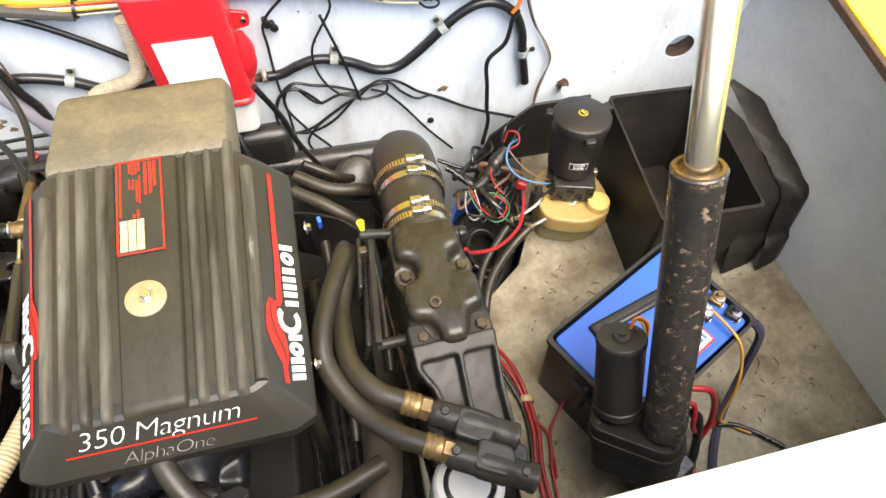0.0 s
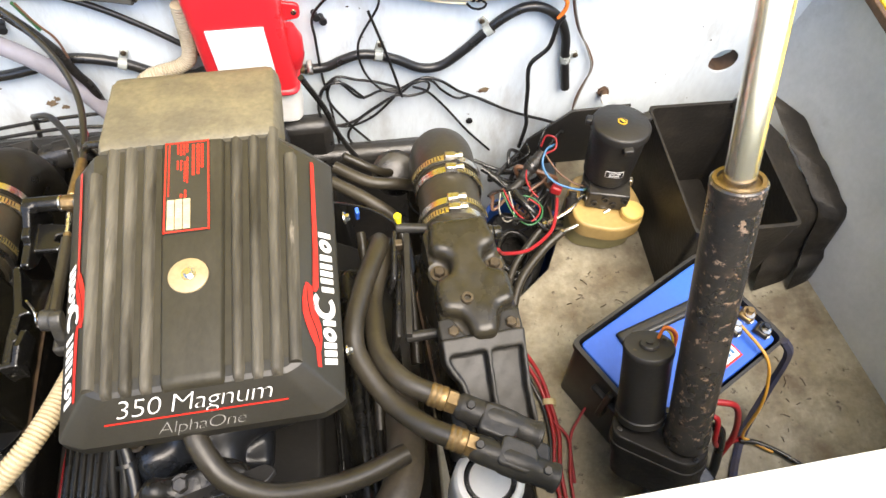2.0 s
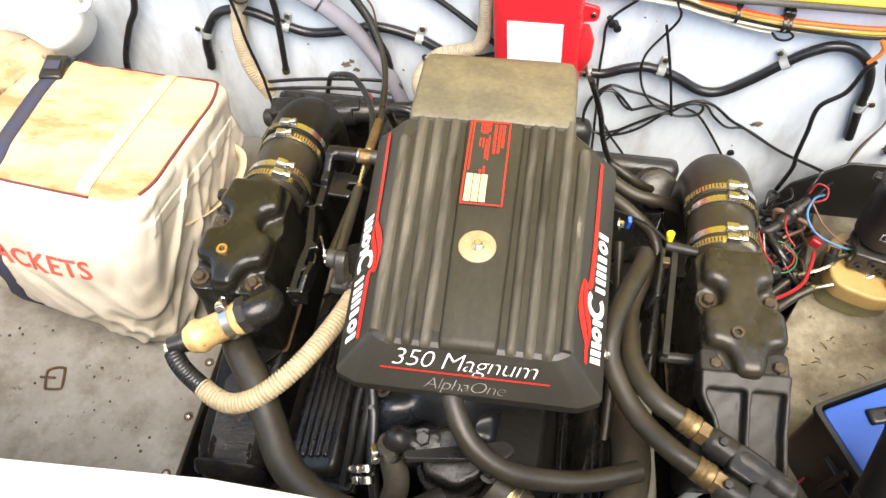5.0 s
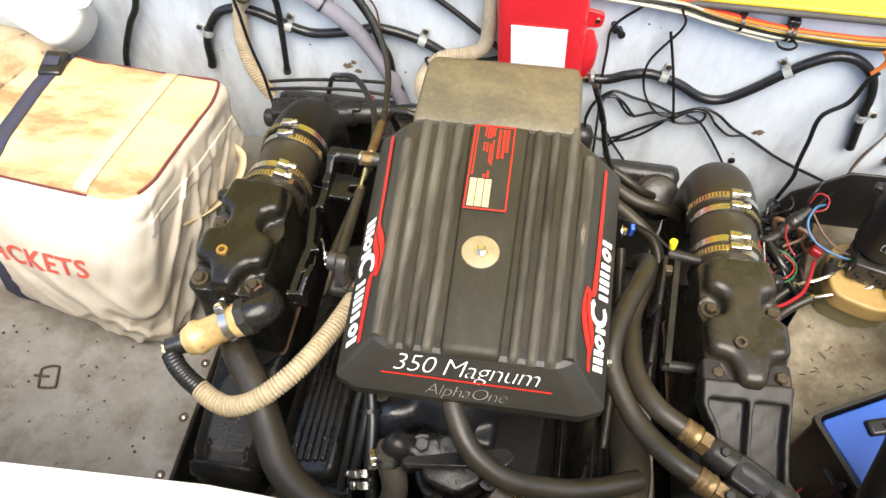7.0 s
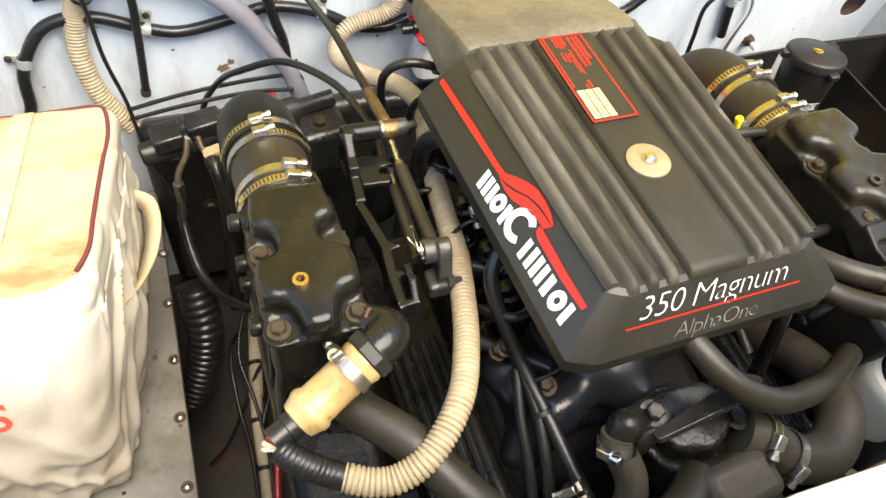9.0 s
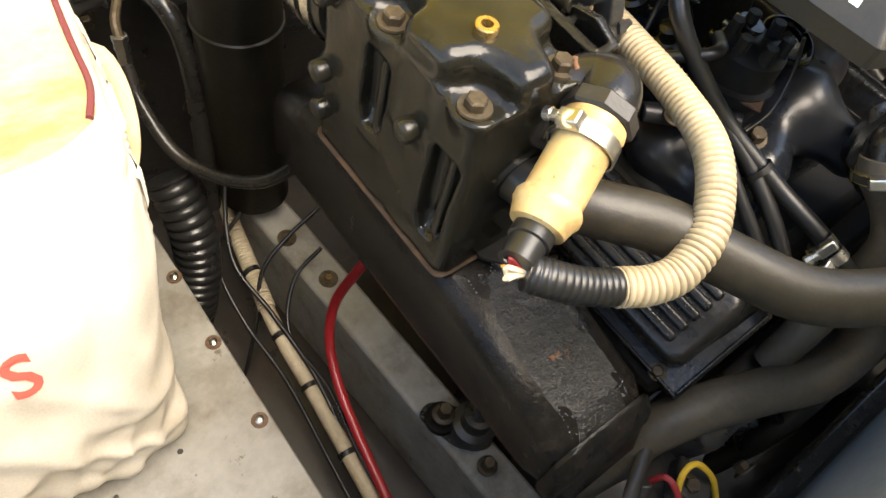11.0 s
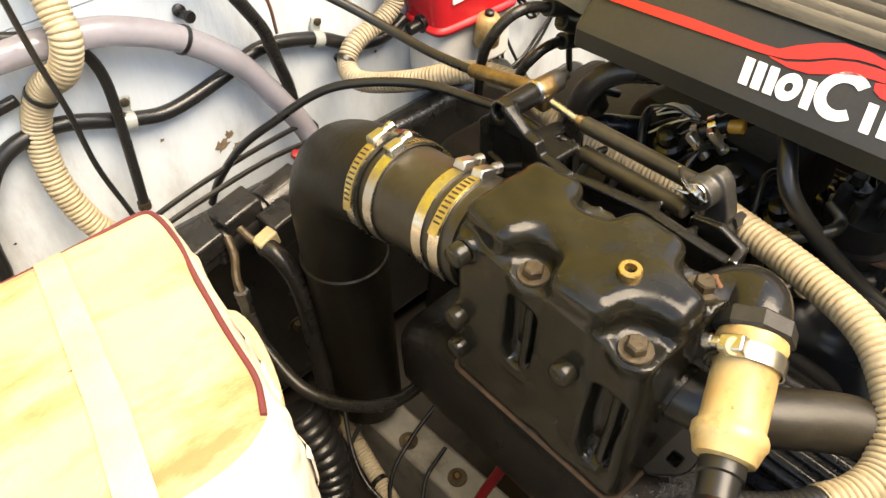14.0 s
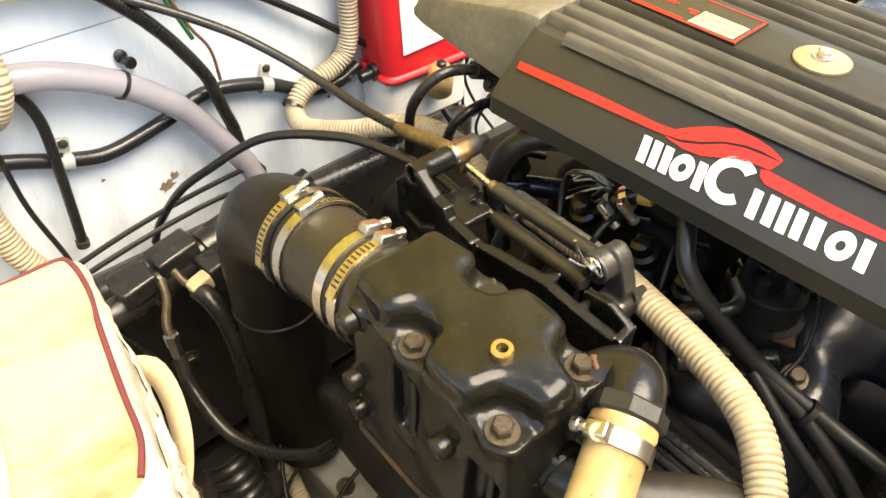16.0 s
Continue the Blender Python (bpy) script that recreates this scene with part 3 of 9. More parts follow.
def transom():
    """Painted transom with a round hole through it."""
    bm = bmesh.new()
    x0, x1, z0, z1, t = -1.5, 1.45, -0.45, 0.505, 0.06
    hx, hz, hr, s = 1.057, 0.226, 0.034, 0.06
    seg = 32
    for off in (0.0, -t):
        xs, zs = [x0, hx - s, hx + s, x1], [z0, hz - s, hz + s, z1]
        for i in range(3):
            for k in range(3):
                if (i, k) == (1, 1):
                    continue
                bm.faces.new([bm.verts.new(wall_at(x, z, off)) for x, z in ((xs[i], zs[k]), (xs[i + 1], zs[k]), (xs[i + 1], zs[k + 1]), (xs[i], zs[k + 1]))])
        inner, outer = [], []
        for j in range(seg):
            a = 2 * math.pi * j / seg
            c, d = math.cos(a), math.sin(a)
            m = s / max(abs(c), abs(d))
            inner.append(bm.verts.new(wall_at(hx + hr * c, hz + hr * d, off)))
            outer.append(bm.verts.new(wall_at(hx + m * c, hz + m * d, off)))
        for j in range(seg):
            bm.faces.new((outer[j], outer[(j + 1) % seg], inner[(j + 1) % seg], inner[j]))
    bmesh.ops.remove_doubles(bm, verts=bm.verts, dist=1e-5)
    for j in range(seg):
        a, b = 2 * math.pi * j / seg, 2 * math.pi * (j + 1) / seg
        q = [(a, 0.0), (b, 0.0), (b, -t), (a, -t)]
        bm.faces.new([bm.verts.new(wall_at(hx + hr * math.cos(g), hz + hr * math.sin(g), o)) for g, o in q])
    for p, q in (((x0, z0), (x1, z0)), ((x0, z1), (x1, z1)), ((x0, z0), (x0, z1)), ((x1, z0), (x1, z1))):
        bm.faces.new([bm.verts.new(wall_at(*k)) for k in (p + (0.0,), q + (0.0,), q + (-t,), p + (-t,))])
    bmesh.ops.remove_doubles(bm, verts=bm.verts, dist=1e-5)
    return solo("wall_north", bm, "transom", "pale blue-grey painted boat transom with scuffs and rust spots", "wall", kind="structure", smooth=0)


wall_n = transom()


def slab(corners, depth, normal):
    """A plate with the corners given and a thickness along its back."""
    bm = bmesh.new()
    n = Vector(normal).normalized() * depth
    a = [bm.verts.new(c) for c in corners]
    b = [bm.verts.new(Vector(c) + n) for c in corners]
    bm.faces.new(a)
    bm.faces.new(b[::-1])
    for i in range(len(a)):
        j = (i + 1) % len(a)
        bm.faces.new((a[i], a[j], b[j], b[i]))
    return bm


solo("wall_east", slab([(1.105, 0.75, -0.02), (1.34, -0.6, -0.02), (1.42, -0.6, 0.5), (1.215, 0.75, 0.5)], 0.05, (1, 0.2, 0)), "hull",
     "grey painted hull side, scuffed", "wall", kind="structure")
solo("wall_west", slab([(-1.42, 0.75, -0.45), (-1.46, -0.6, -0.45), (-1.50, -0.6, 0.5), (-1.44, 0.75, 0.5)], 0.05, (-1, 0, 0)), "hull",
     "grey painted hull side", "wall", kind="structure")
solo("wall_south", slab([(-1.5, -0.50, -0.45), (1.45, -0.30, -0.45), (1.45, -0.30, 0.74), (-1.5, -0.50, 0.74)], 0.04, (0, -1, 0)), "hull",
     "grey painted front bulkhead below the cockpit edge", "wall", kind="structure")

# floors on both sides of the bilge, with the bilge between them
solo("floor_1", slab([(-1.45, -0.5, 0.0), (-0.512, -0.46, 0.0), (-0.556, 0.615, 0.0), (-1.45, 0.60, 0.0)], 0.02, (0, 0, -1)), "floor",
     "worn grey painted floor panel with screwed edge", "floor", kind="structure", bevel=0.002)
solo("floor_2", slab([(0.500, -0.35, 0.0), (1.34, -0.32, 0.0), (1.115, 0.70, 0.0), (0.70, 0.68, 0.0), (0.665, 0.50, 0.0), (0.646, 0.392, 0.0), (0.614, 0.326, 0.0), (0.570, 0.288, 0.0), (0.515, 0.240, 0.0)], 0.02, (0, 0, -1)), "floor_stained",
     "dirty grey painted floor with stains", "floor", kind="structure", bevel=0.002)
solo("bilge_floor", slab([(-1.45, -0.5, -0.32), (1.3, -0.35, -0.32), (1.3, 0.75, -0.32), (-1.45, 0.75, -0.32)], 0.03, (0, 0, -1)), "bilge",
     "bilge bottom, coloured near-black for its shade", "floor", kind="structure")
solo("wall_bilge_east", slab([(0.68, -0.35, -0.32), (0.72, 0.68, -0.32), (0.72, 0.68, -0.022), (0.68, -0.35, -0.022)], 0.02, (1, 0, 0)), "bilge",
     "bilge side under the floor, darkened for shade", "wall", kind="structure")
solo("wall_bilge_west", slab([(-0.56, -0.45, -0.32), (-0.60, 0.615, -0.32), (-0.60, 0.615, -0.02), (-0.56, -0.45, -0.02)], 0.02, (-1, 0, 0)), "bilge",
     "bilge side under the floor panel, darkened for shade", "wall", kind="structure")


def screw_head(at, axis=(0, 0, 1), r=0.0065):
    bm = bmesh.new()
    add_lathe(bm, at, axis, [(0, r), (0.002, r * 0.95), (0.0035, r * 0.6), (0.004, r * 0.25)], 14)
    return bm


for y in (-0.34, -0.223, -0.108, 0.009, 0.124, 0.230, 0.345, 0.455):
    fs = solo("floor_screw", screw_head((-0.5445 - 0.018 * (y - 0.0), y, 0.0006), r=0.0056), "steel", "bright pan-head screw with rusty washer in the floor panel", "screw", "floor panel screws")
    part("washer", lathe((-0.5445 - 0.018 * y, y, 0.0), (0, 0, 1), [(0, 0.0098), (0.0012, 0.0094), (0.0013, 0.005)], 16), "rust", fs, "rusty washer")


def stringer(name, x_back, x_front, w):
    bm = bmesh.new()
    top = [(x_back - w / 2, 0.42, -0.141), (x_front - w / 2, -0.42, -0.165), (x_front + w / 2, -0.42, -0.165), (x_back + w / 2, 0.42, -0.141)]
    a = [bm.verts.new(p) for p in top]
    b = [bm.verts.new((p[0] + s * 0.012, p[1], -0.32)) for p, s in zip(top, (-1, -1, 1, 1))]
    bm.faces.new(a)
    bm.faces.new(b[::-1])
    for i in range(4):
        j = (i + 1) % 4
        bm.faces.new((a[i], a[j], b[j], b[i]))
    return solo(name, bm, "stringer", "grey painted engine bearer stringer", "stringer", kind="structure", bevel=0.006)


stringer("stringer_1", -0.3613, -0.262, 0.062)
stringer("stringer_2", 0.37, 0.37, 0.062)

# yellow decks round the opening, white cockpit edge, raised yellow hatch lid
solo("deck_aft", slab([wall_at(-0.15, 0.525, 0.012), wall_at(1.6, 0.525, 0.012), wall_at(1.6, 0.525, -0.5), wall_at(-0.15, 0.525, -0.5)], 0.018, (0, 0, -1)), "yellow",
     "yellow painted aft deck over the transom", "deck", kind="structure", bevel=0.003)
solo("deck_edge_strip", slab([wall_at(-0.15, 0.5225, 0.026), wall_at(1.24, 0.5225, 0.026), wall_at(1.24, 0.5225, 0.0145), wall_at(-0.15, 0.5225, 0.0145)], 0.011, (0, 0, -1)), "edge_strip",
     "dark strip along the deck edge", "trim", kind="structure", bevel=0.004)
solo("deck_aft_west", slab([wall_at(-1.6, 0.86, 0.012), wall_at(-0.152, 0.525, 0.012), wall_at(-0.152, 0.525, -0.5), wall_at(-1.6, 0.86, -0.5)], 0.018, (0, 0, -1)), "yellow",
     "yellow painted aft deck rising to the side", "deck", kind="structure", bevel=0.003)
solo("deck_edge_strip_west", slab([wall_at(-1.5, 0.832, 0.034), wall_at(-0.152, 0.520, 0.034), wall_at(-0.152, 0.520, 0.0145), wall_at(-1.5, 0.832, 0.0145)], 0.016, (0, 0, -1)), "edge_strip",
     "dark strip along the rising deck edge", "trim", kind="structure", bevel=0.004)
solo("wall_north_upper", slab([wall_at(-1.5, 0.507), wall_at(-0.152, 0.507), wall_at(-0.152, 0.509), wall_at(-1.5, 0.82)], 0.06, (0, 1, 0)), "transom",
     "pale blue-grey painted upper transom", "wall", kind="structure", smooth=0)
solo("deck_side", slab([(1.205, -0.6, 0.525), (1.9, -0.6, 0.525), (1.9, 0.70, 0.525), (1.19, 0.70, 0.525)], 0.02, (0, 0, -1)), "yellow",
     "yellow painted side deck with a chipped edge", "deck", kind="structure", bevel=0.003)
solo("deck_side_edge", slab([(1.193, -0.6, 0.521), (1.2035, -0.6, 0.521), (1.1885, 0.69, 0.521), (1.178, 0.69, 0.521)], 0.018, (0, 0, -1)), "rust",
     "chipped brown edge of the side deck", "trim", kind="structure", bevel=0.002)
solo("deck_west", slab([(-1.9, -0.6, 0.525), (-1.40, -0.6, 0.525), (-1.40, 0.60, 0.525), (-1.9, 0.60, 0.525)], 0.02, (0, 0, -1)), "yellow",
     "yellow painted side deck", "deck", kind="structure", bevel=0.003)
solo("cockpit_edge", slab([(-1.9, -0.511, 0.77), (-0.6, -0.404, 0.77), (-0.30, -0.373, 0.77), (-0.15, -0.357, 0.77), (0.10, -0.349, 0.77), (0.6, -0.310, 0.77), (1.9, -0.207, 0.77), (1.9, -1.6, 0.77), (-1.9, -1.6, 0.77)], 0.03, (0, 0, -1)), "gel",
     "white gelcoat cockpit edge in bright daylight", "deck", kind="structure", bevel=0.004)
solo("cockpit_edge_trim", slab([(-1.9, -0.5102, 0.764), (-0.6, -0.4032, 0.764), (-0.30, -0.3722, 0.764), (-0.15, -0.3562, 0.764), (0.10, -0.3482, 0.764), (0.6, -0.3092, 0.764), (1.9, -0.2062, 0.764), (1.9, -0.23, 0.764), (-1.9, -0.54, 0.764)], 0.006, (0, 0, -1)), "hood",
     "dull underside edge of the cockpit sole", "trim", kind="structure", bevel=0.001)
solo("hatch_lid", slab([(-1.15, 0.62, 0.56), (1.15, 0.72, 0.56), (1.15, 0.42, 1.45), (-1.15, 0.32, 1.45)], 0.05, (0, 0.94, 0.32)), "yellow",
     "raised yellow engine hatch lid", "hatch", kind="structure", bevel=0.006)

# ---- the engine ----
engine = thing("marine_engine", (0, 0, -0.2), "black inboard marine V8 engine with ribbed plastic top cover", "engine")
CY = pose(0.012, 0.0145, 0.5965, 0, 0, 4.0)
YAW = 4.0
cx = 0.005


def cover_parts():
    def fan(y):
        """The cover widens towards the back; its ribs fan out with it."""
        return 1 + 0.125 * (y + 0.134) / 0.356
    # body: a chamfered shell from the top edge down to a thick lower rim
    bm = bmesh.new()
    lev = [(-0.0065, 0.1165, 0.1320, -0.1330, 0.222, 0.016, 0.009, 0.004), (-0.010, 0.1215, 0.1365, -0.1385, 0.224, 0.018, 0.010, 0.006),
           (-0.056, 0.1600, 0.1750, -0.1690, 0.230, 0.026, 0.012, 0.004), (-0.062, 0.1640, 0.1785, -0.1730, 0.231, 0.027, 0.012, 0.005), (-0.080, 0.1640, 0.1785, -0.1730, 0.231, 0.027, 0.012, 0.005)]
    rings = []
    for z, hf, hb, yf, yb, fx, fy, rr in lev:
        ch = 0.036
        o = [(cx - hf + fx, yf), (cx + hf - fx, yf), (cx + hf, yf + fy), (cx + hb, yb - ch), (cx + hb - ch, yb), (cx - hb + 0.026, yb), (cx - hb, yb - 0.012), (cx - hf, yf + fy)]
        rings.append([bm.verts.new(CY @ V(x, y, z)) for x, y in rounded(o, rr, 4)])
    n = len(rings[0])
    for a, b in zip(rings, rings[1:]):
        for i in range(n):
            bm.faces.new((a[i], a[(i + 1) % n], b[(i + 1) % n], b[i]))
    bm.faces.new(rings[0][::-1])
    bm.faces.new(rings[-1])
    cov = part("engine_cover", bm, "cover", engine, "black plastic engine cover with ribbed top and decals", smooth=12, bevel=0.0014)
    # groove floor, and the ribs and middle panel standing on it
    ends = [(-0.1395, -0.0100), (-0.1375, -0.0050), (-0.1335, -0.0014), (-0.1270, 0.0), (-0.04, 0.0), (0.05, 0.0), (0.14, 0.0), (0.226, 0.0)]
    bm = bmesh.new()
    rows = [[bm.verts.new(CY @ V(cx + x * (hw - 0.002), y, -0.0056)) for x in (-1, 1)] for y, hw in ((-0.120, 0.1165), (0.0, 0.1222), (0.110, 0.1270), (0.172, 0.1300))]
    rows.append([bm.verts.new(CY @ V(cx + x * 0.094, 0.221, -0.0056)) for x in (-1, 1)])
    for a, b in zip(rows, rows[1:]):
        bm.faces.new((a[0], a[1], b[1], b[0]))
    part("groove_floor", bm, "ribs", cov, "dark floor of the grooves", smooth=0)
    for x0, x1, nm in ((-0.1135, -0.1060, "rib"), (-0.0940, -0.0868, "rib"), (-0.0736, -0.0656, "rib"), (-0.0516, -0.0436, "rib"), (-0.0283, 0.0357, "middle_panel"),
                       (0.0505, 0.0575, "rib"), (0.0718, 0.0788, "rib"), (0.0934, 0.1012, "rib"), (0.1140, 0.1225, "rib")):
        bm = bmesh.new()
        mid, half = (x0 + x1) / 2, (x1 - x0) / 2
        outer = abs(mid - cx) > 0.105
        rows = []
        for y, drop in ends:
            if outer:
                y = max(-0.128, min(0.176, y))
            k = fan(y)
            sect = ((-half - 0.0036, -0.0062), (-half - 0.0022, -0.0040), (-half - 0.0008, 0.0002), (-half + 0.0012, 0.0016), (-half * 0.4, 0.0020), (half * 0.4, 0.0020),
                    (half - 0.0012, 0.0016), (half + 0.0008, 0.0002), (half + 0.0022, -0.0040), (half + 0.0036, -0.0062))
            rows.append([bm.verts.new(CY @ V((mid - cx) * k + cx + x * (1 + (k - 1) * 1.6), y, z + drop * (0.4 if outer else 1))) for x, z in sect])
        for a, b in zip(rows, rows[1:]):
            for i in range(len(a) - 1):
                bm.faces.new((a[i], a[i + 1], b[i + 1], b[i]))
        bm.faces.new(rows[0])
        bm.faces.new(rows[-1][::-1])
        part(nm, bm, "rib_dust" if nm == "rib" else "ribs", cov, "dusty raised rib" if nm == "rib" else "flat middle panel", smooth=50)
    # faded hood at the back
    bm = bmesh.new()
    sect = [(0.213, 0.0016, -0.078, 0.118), (0.218, 0.0030, -0.078, 0.119), (0.232, 0.0026, -0.078, 0.120), (0.366, -0.028, -0.060, 0.122), (0.384, -0.036, -0.057, 0.119), (0.391, -0.045, -0.054, 0.113)]
    rings = []
    for y, zt, zb, hw in sect:
        k = 0.010
        o = [(-hw - 0.004, zb), (-hw, zt - k), (-hw + k * 0.4, zt - k * 0.25), (-hw + k * 1.2, zt), (hw - k * 1.2, zt), (hw - k * 0.4, zt - k * 0.25), (hw, zt - k), (hw + 0.004, zb)]
        rings.append([bm.verts.new(CY @ V(-0.004 + x, y, min(z, zt))) for x, z in o])
    for a, b in zip(rings, rings[1:]):
        for i in range(len(a)):
            j = (i + 1) % len(a)
            bm.faces.new((a[i], a[j], b[j], b[i]))
    bm.faces.new(rings[0])
    bm.faces.new(rings[-1][::-1])
    part("rear_hood", bm, "hood", cov, "faded olive-grey rear hood of the cover", smooth=50, bevel=0.002)
    # round cream washer with its nut
    w = part("washer", lathe(CY @ V(0, 0, 0.0022), (0, 0, 1), [(0, 0.0240), (0.0022, 0.0240), (0.003, 0.0228), (0.003, 0.006)], 40), "washer", cov, "round cream plastic washer")
    bolt(w, CY @ V(0.001, 0.001, 0.0052), (0, 0, 1), 0.0058, 0.006, "steel", name="nut")
    # caution label: black plate, red frame, red lines, cream stickers
    lx0, lx1, ly0, ly1, lz = -0.0318, 0.0258, 0.0640, 0.2125, 0.0034
    lab = bmesh.new()
    add_box(lab, CY @ V((lx0 + lx1) / 2, (ly0 + ly1) / 2, lz - 0.0003), (lx1 - lx0, ly1 - ly0, 0.0012), (0, 0, YAW))
    lb = part("label", lab, "cover", cov, "black caution label with a red border")
    fr = bmesh.new()
    for c, s in ((((lx0 + lx1) / 2, ly0 + 0.002), (lx1 - lx0, 0.0020)), (((lx0 + lx1) / 2, ly1 - 0.002), (lx1 - lx0, 0.0020)),
                 ((lx0 + 0.0012, (ly0 + ly1) / 2), (0.0020, ly1 - ly0)), ((lx1 - 0.0012, (ly0 + ly1) / 2), (0.0020, ly1 - ly0))):
        add_box(fr, CY @ V(c[0], c[1], lz + 0.0004), (s[0], s[1], 0.0008), (0, 0, YAW))
    part("label_border", fr, "decalred", lb, "red border")
    ln = bmesh.new()
    rnd = random.Random(4)
    for x0, y1, y0, wd in ((0.0165, 0.206, 0.166, 0.0036), (0.0112, 0.206, 0.154, 0.0036), (0.0050, 0.206, 0.154, 0.0036), (-0.0030, 0.208, 0.194, 0.0026), (-0.0070, 0.208, 0.190, 0.0026), (-0.0110, 0.208, 0.188, 0.0026), (-0.0150, 0.208, 0.192, 0.0022),
                           (-0.0025, 0.185, 0.142, 0.0020), (-0.0060, 0.178, 0.145, 0.0022), (-0.0105, 0.180, 0.164, 0.0022), (-0.0150, 0.180, 0.166, 0.0022), (-0.0050, 0.130, 0.119, 0.0030), (-0.0100, 0.124, 0.119, 0.0030), (-0.0262, 0.208, 0.121, 0.0018)):
        y = y1
        while y > y0:
            s = min(rnd.uniform(0.003, 0.009), y - y0 + 0.001)
            add_box(ln, CY @ V(x0, y - s / 2, lz + 0.0005), (wd, s, 0.0006), (0, 0, YAW))
            y -= s + 0.0013
    part("label_print", ln, "decalred", lb, "red unreadable lines", smooth=0)
    for x in (-0.0228, -0.0128, -0.0028):
        part("sticker", box(CY @ V(x, 0.0925, lz + 0.0006), (0.0088, 0.046, 0.0008), (0, 0, YAW)), "tag", lb, "cream sticker")
    tx = bmesh.new()
    for x in (-0.0228, -0.0128, -0.0028):
        for k in range(9):
            add_box(tx, CY @ V(x + 0.0006 * (k % 3), 0.0745 + 0.0043 * k, lz + 0.0012), (0.0042, 0.0012, 0.0006), (0, 0, YAW))
    part("sticker_print", tx, "decalgrey", lb, smooth=0)
    # front face writing
    a, b = CY @ V(cx, -0.1385, -0.010), CY @ V(cx, -0.1690, -0.056)
    down = (b - a).normalized()
    right = (CY.to_3x3() @ V(1, 0, 0)).normalized()
    nrm = right.cross(-down).normalized()
    face = Matrix((right, -down, nrm)).transposed().to_4x4()

    def write(body, size, x0, x1, d, material, label, shear, space=1.0, bold=0.0):
        bm = lettering(body, size, shear, space, bold)
        lo, hi = min(v.co.x for v in bm.verts), max(v.co.x for v in bm.verts)
        k = (x1 - x0) / (hi - lo)
        bm.transform(Matrix.Translation(a + down * d + right * x0 + nrm * 0.0010) @ face @ Matrix.Diagonal((k, 1, 1, 1)) @ Matrix.Translation((-lo, 0, 0)))
        part("lettering", bm, material, cov, label, smooth=0)
    write("350 Magnum", 0.0345, -0.0905, 0.0835, 0.0282, "decalwhite", "white slanted lettering", 0.30, 0.93, -0.0007)
    write("AlphaOne", 0.0235, -0.0515, 0.0485, 0.0572, "decalgrey", "worn grey lettering", 0.30, 0.9, -0.0006)
    bm = bmesh.new()
    add_box(bm, a + down * 0.0338 + right * -0.003 + nrm * 0.0013, (0.205, 0.0015, 0.0010), face.to_3x3())
    part("underline", bm, "decalred", cov, "thin red underline", smooth=0)
    # side decals: red line with a waved flame, and a row of white shapes
    for side in (-1, 1):
        def edge(y, d):
            k = (y + 0.1285) / 0.3055
            x = (0.1215 + 0.0150 * k) * (1 - d) + (0.1600 + 0.0150 * k) * d
            return CY @ V(cx + side * x, y, -0.010 - 0.046 * d)
        nm = ((edge(0.1, 0) - edge(0, 0)).cross(edge(0, 1) - edge(0, 0))).normalized()
        if nm.z < 0:
            nm = -nm

        def put(y, d, lift=0.0010):
            return edge(y if side < 0 else -y - 0.060, d) + nm * lift

        def strip(rim_a, rim_b, name, label, lift=0.0010, material="decalred"):
            s = bmesh.new()
            ra = [s.verts.new(put(y, d, lift)) for y, d in rim_a]
            rb = [s.verts.new(put(y, d, lift)) for y, d in rim_b]
            for i in range(len(ra) - 1):
                s.faces.new((ra[i], ra[i + 1], rb[i + 1], rb[i]))
            part(name, s, material, cov, label, smooth=0)
        back = 0.205 if side < 0 else 0.068
        strip([(back, 0.42), (0.120, 0.37), (0.060, 0.37), (0.044, 0.35)] if side < 0 else [(back, 0.38), (0.060, 0.37), (0.044, 0.35)], [(back, 0.54), (0.120, 0.51), (0.060, 0.48), (0.050, 0.47)] if side < 0 else [(back, 0.49), (0.060, 0.48), (0.050, 0.47)],
              "red_stripe", "red stripe")
        strip([(0.044, 0.35), (0.033, 0.23), (0.018, 0.10), (0.002, 0.01), (-0.016, 0.01), (-0.030, 0.05), (-0.041, 0.12)], [(0.050, 0.47), (0.036, 0.44), (0.020, 0.35), (0.004, 0.215), (-0.012, 0.145), (-0.024, 0.13), (-0.0412, 0.15)], "red_flame", "upper red wave")
        strip([(0.048, 0.475), (0.034, 0.47), (0.019, 0.385), (0.004, 0.25), (-0.012, 0.18), (-0.025, 0.165), (-0.0412, 0.155)], [(0.046, 0.49), (0.030, 0.53), (0.014, 0.51), (-0.004, 0.40), (-0.018, 0.33), (-0.028, 0.305), (-0.037, 0.30)], "red_flame", "lower red wave")
        end = -0.130 if side < 0 else -0.238
        strip([(-0.031, 0.33), (-0.037, 0.31), (-0.090, 0.35), (end, 0.355)], [(-0.033, 0.42), (-0.040, 0.48), (-0.090, 0.50), (end, 0.465)], "red_stripe", "red stripe")
        # bars, rings and a crescent stand for the maker's mark
        lean = 0.0022

        def bar(y0, y1, d0, d1):
            s = bmesh.new()
            o = rounded([(y0 + lean, d0), (y1 + lean, d0), (y1 - lean, d1), (y0 - lean, d1)], 0.0026, 3)
            s.faces.new([s.verts.new(put(p, d)) for p, d in o])
            part("white_bar", s, "decalwhite", cov, "white bar of the maker's mark", smooth=0)

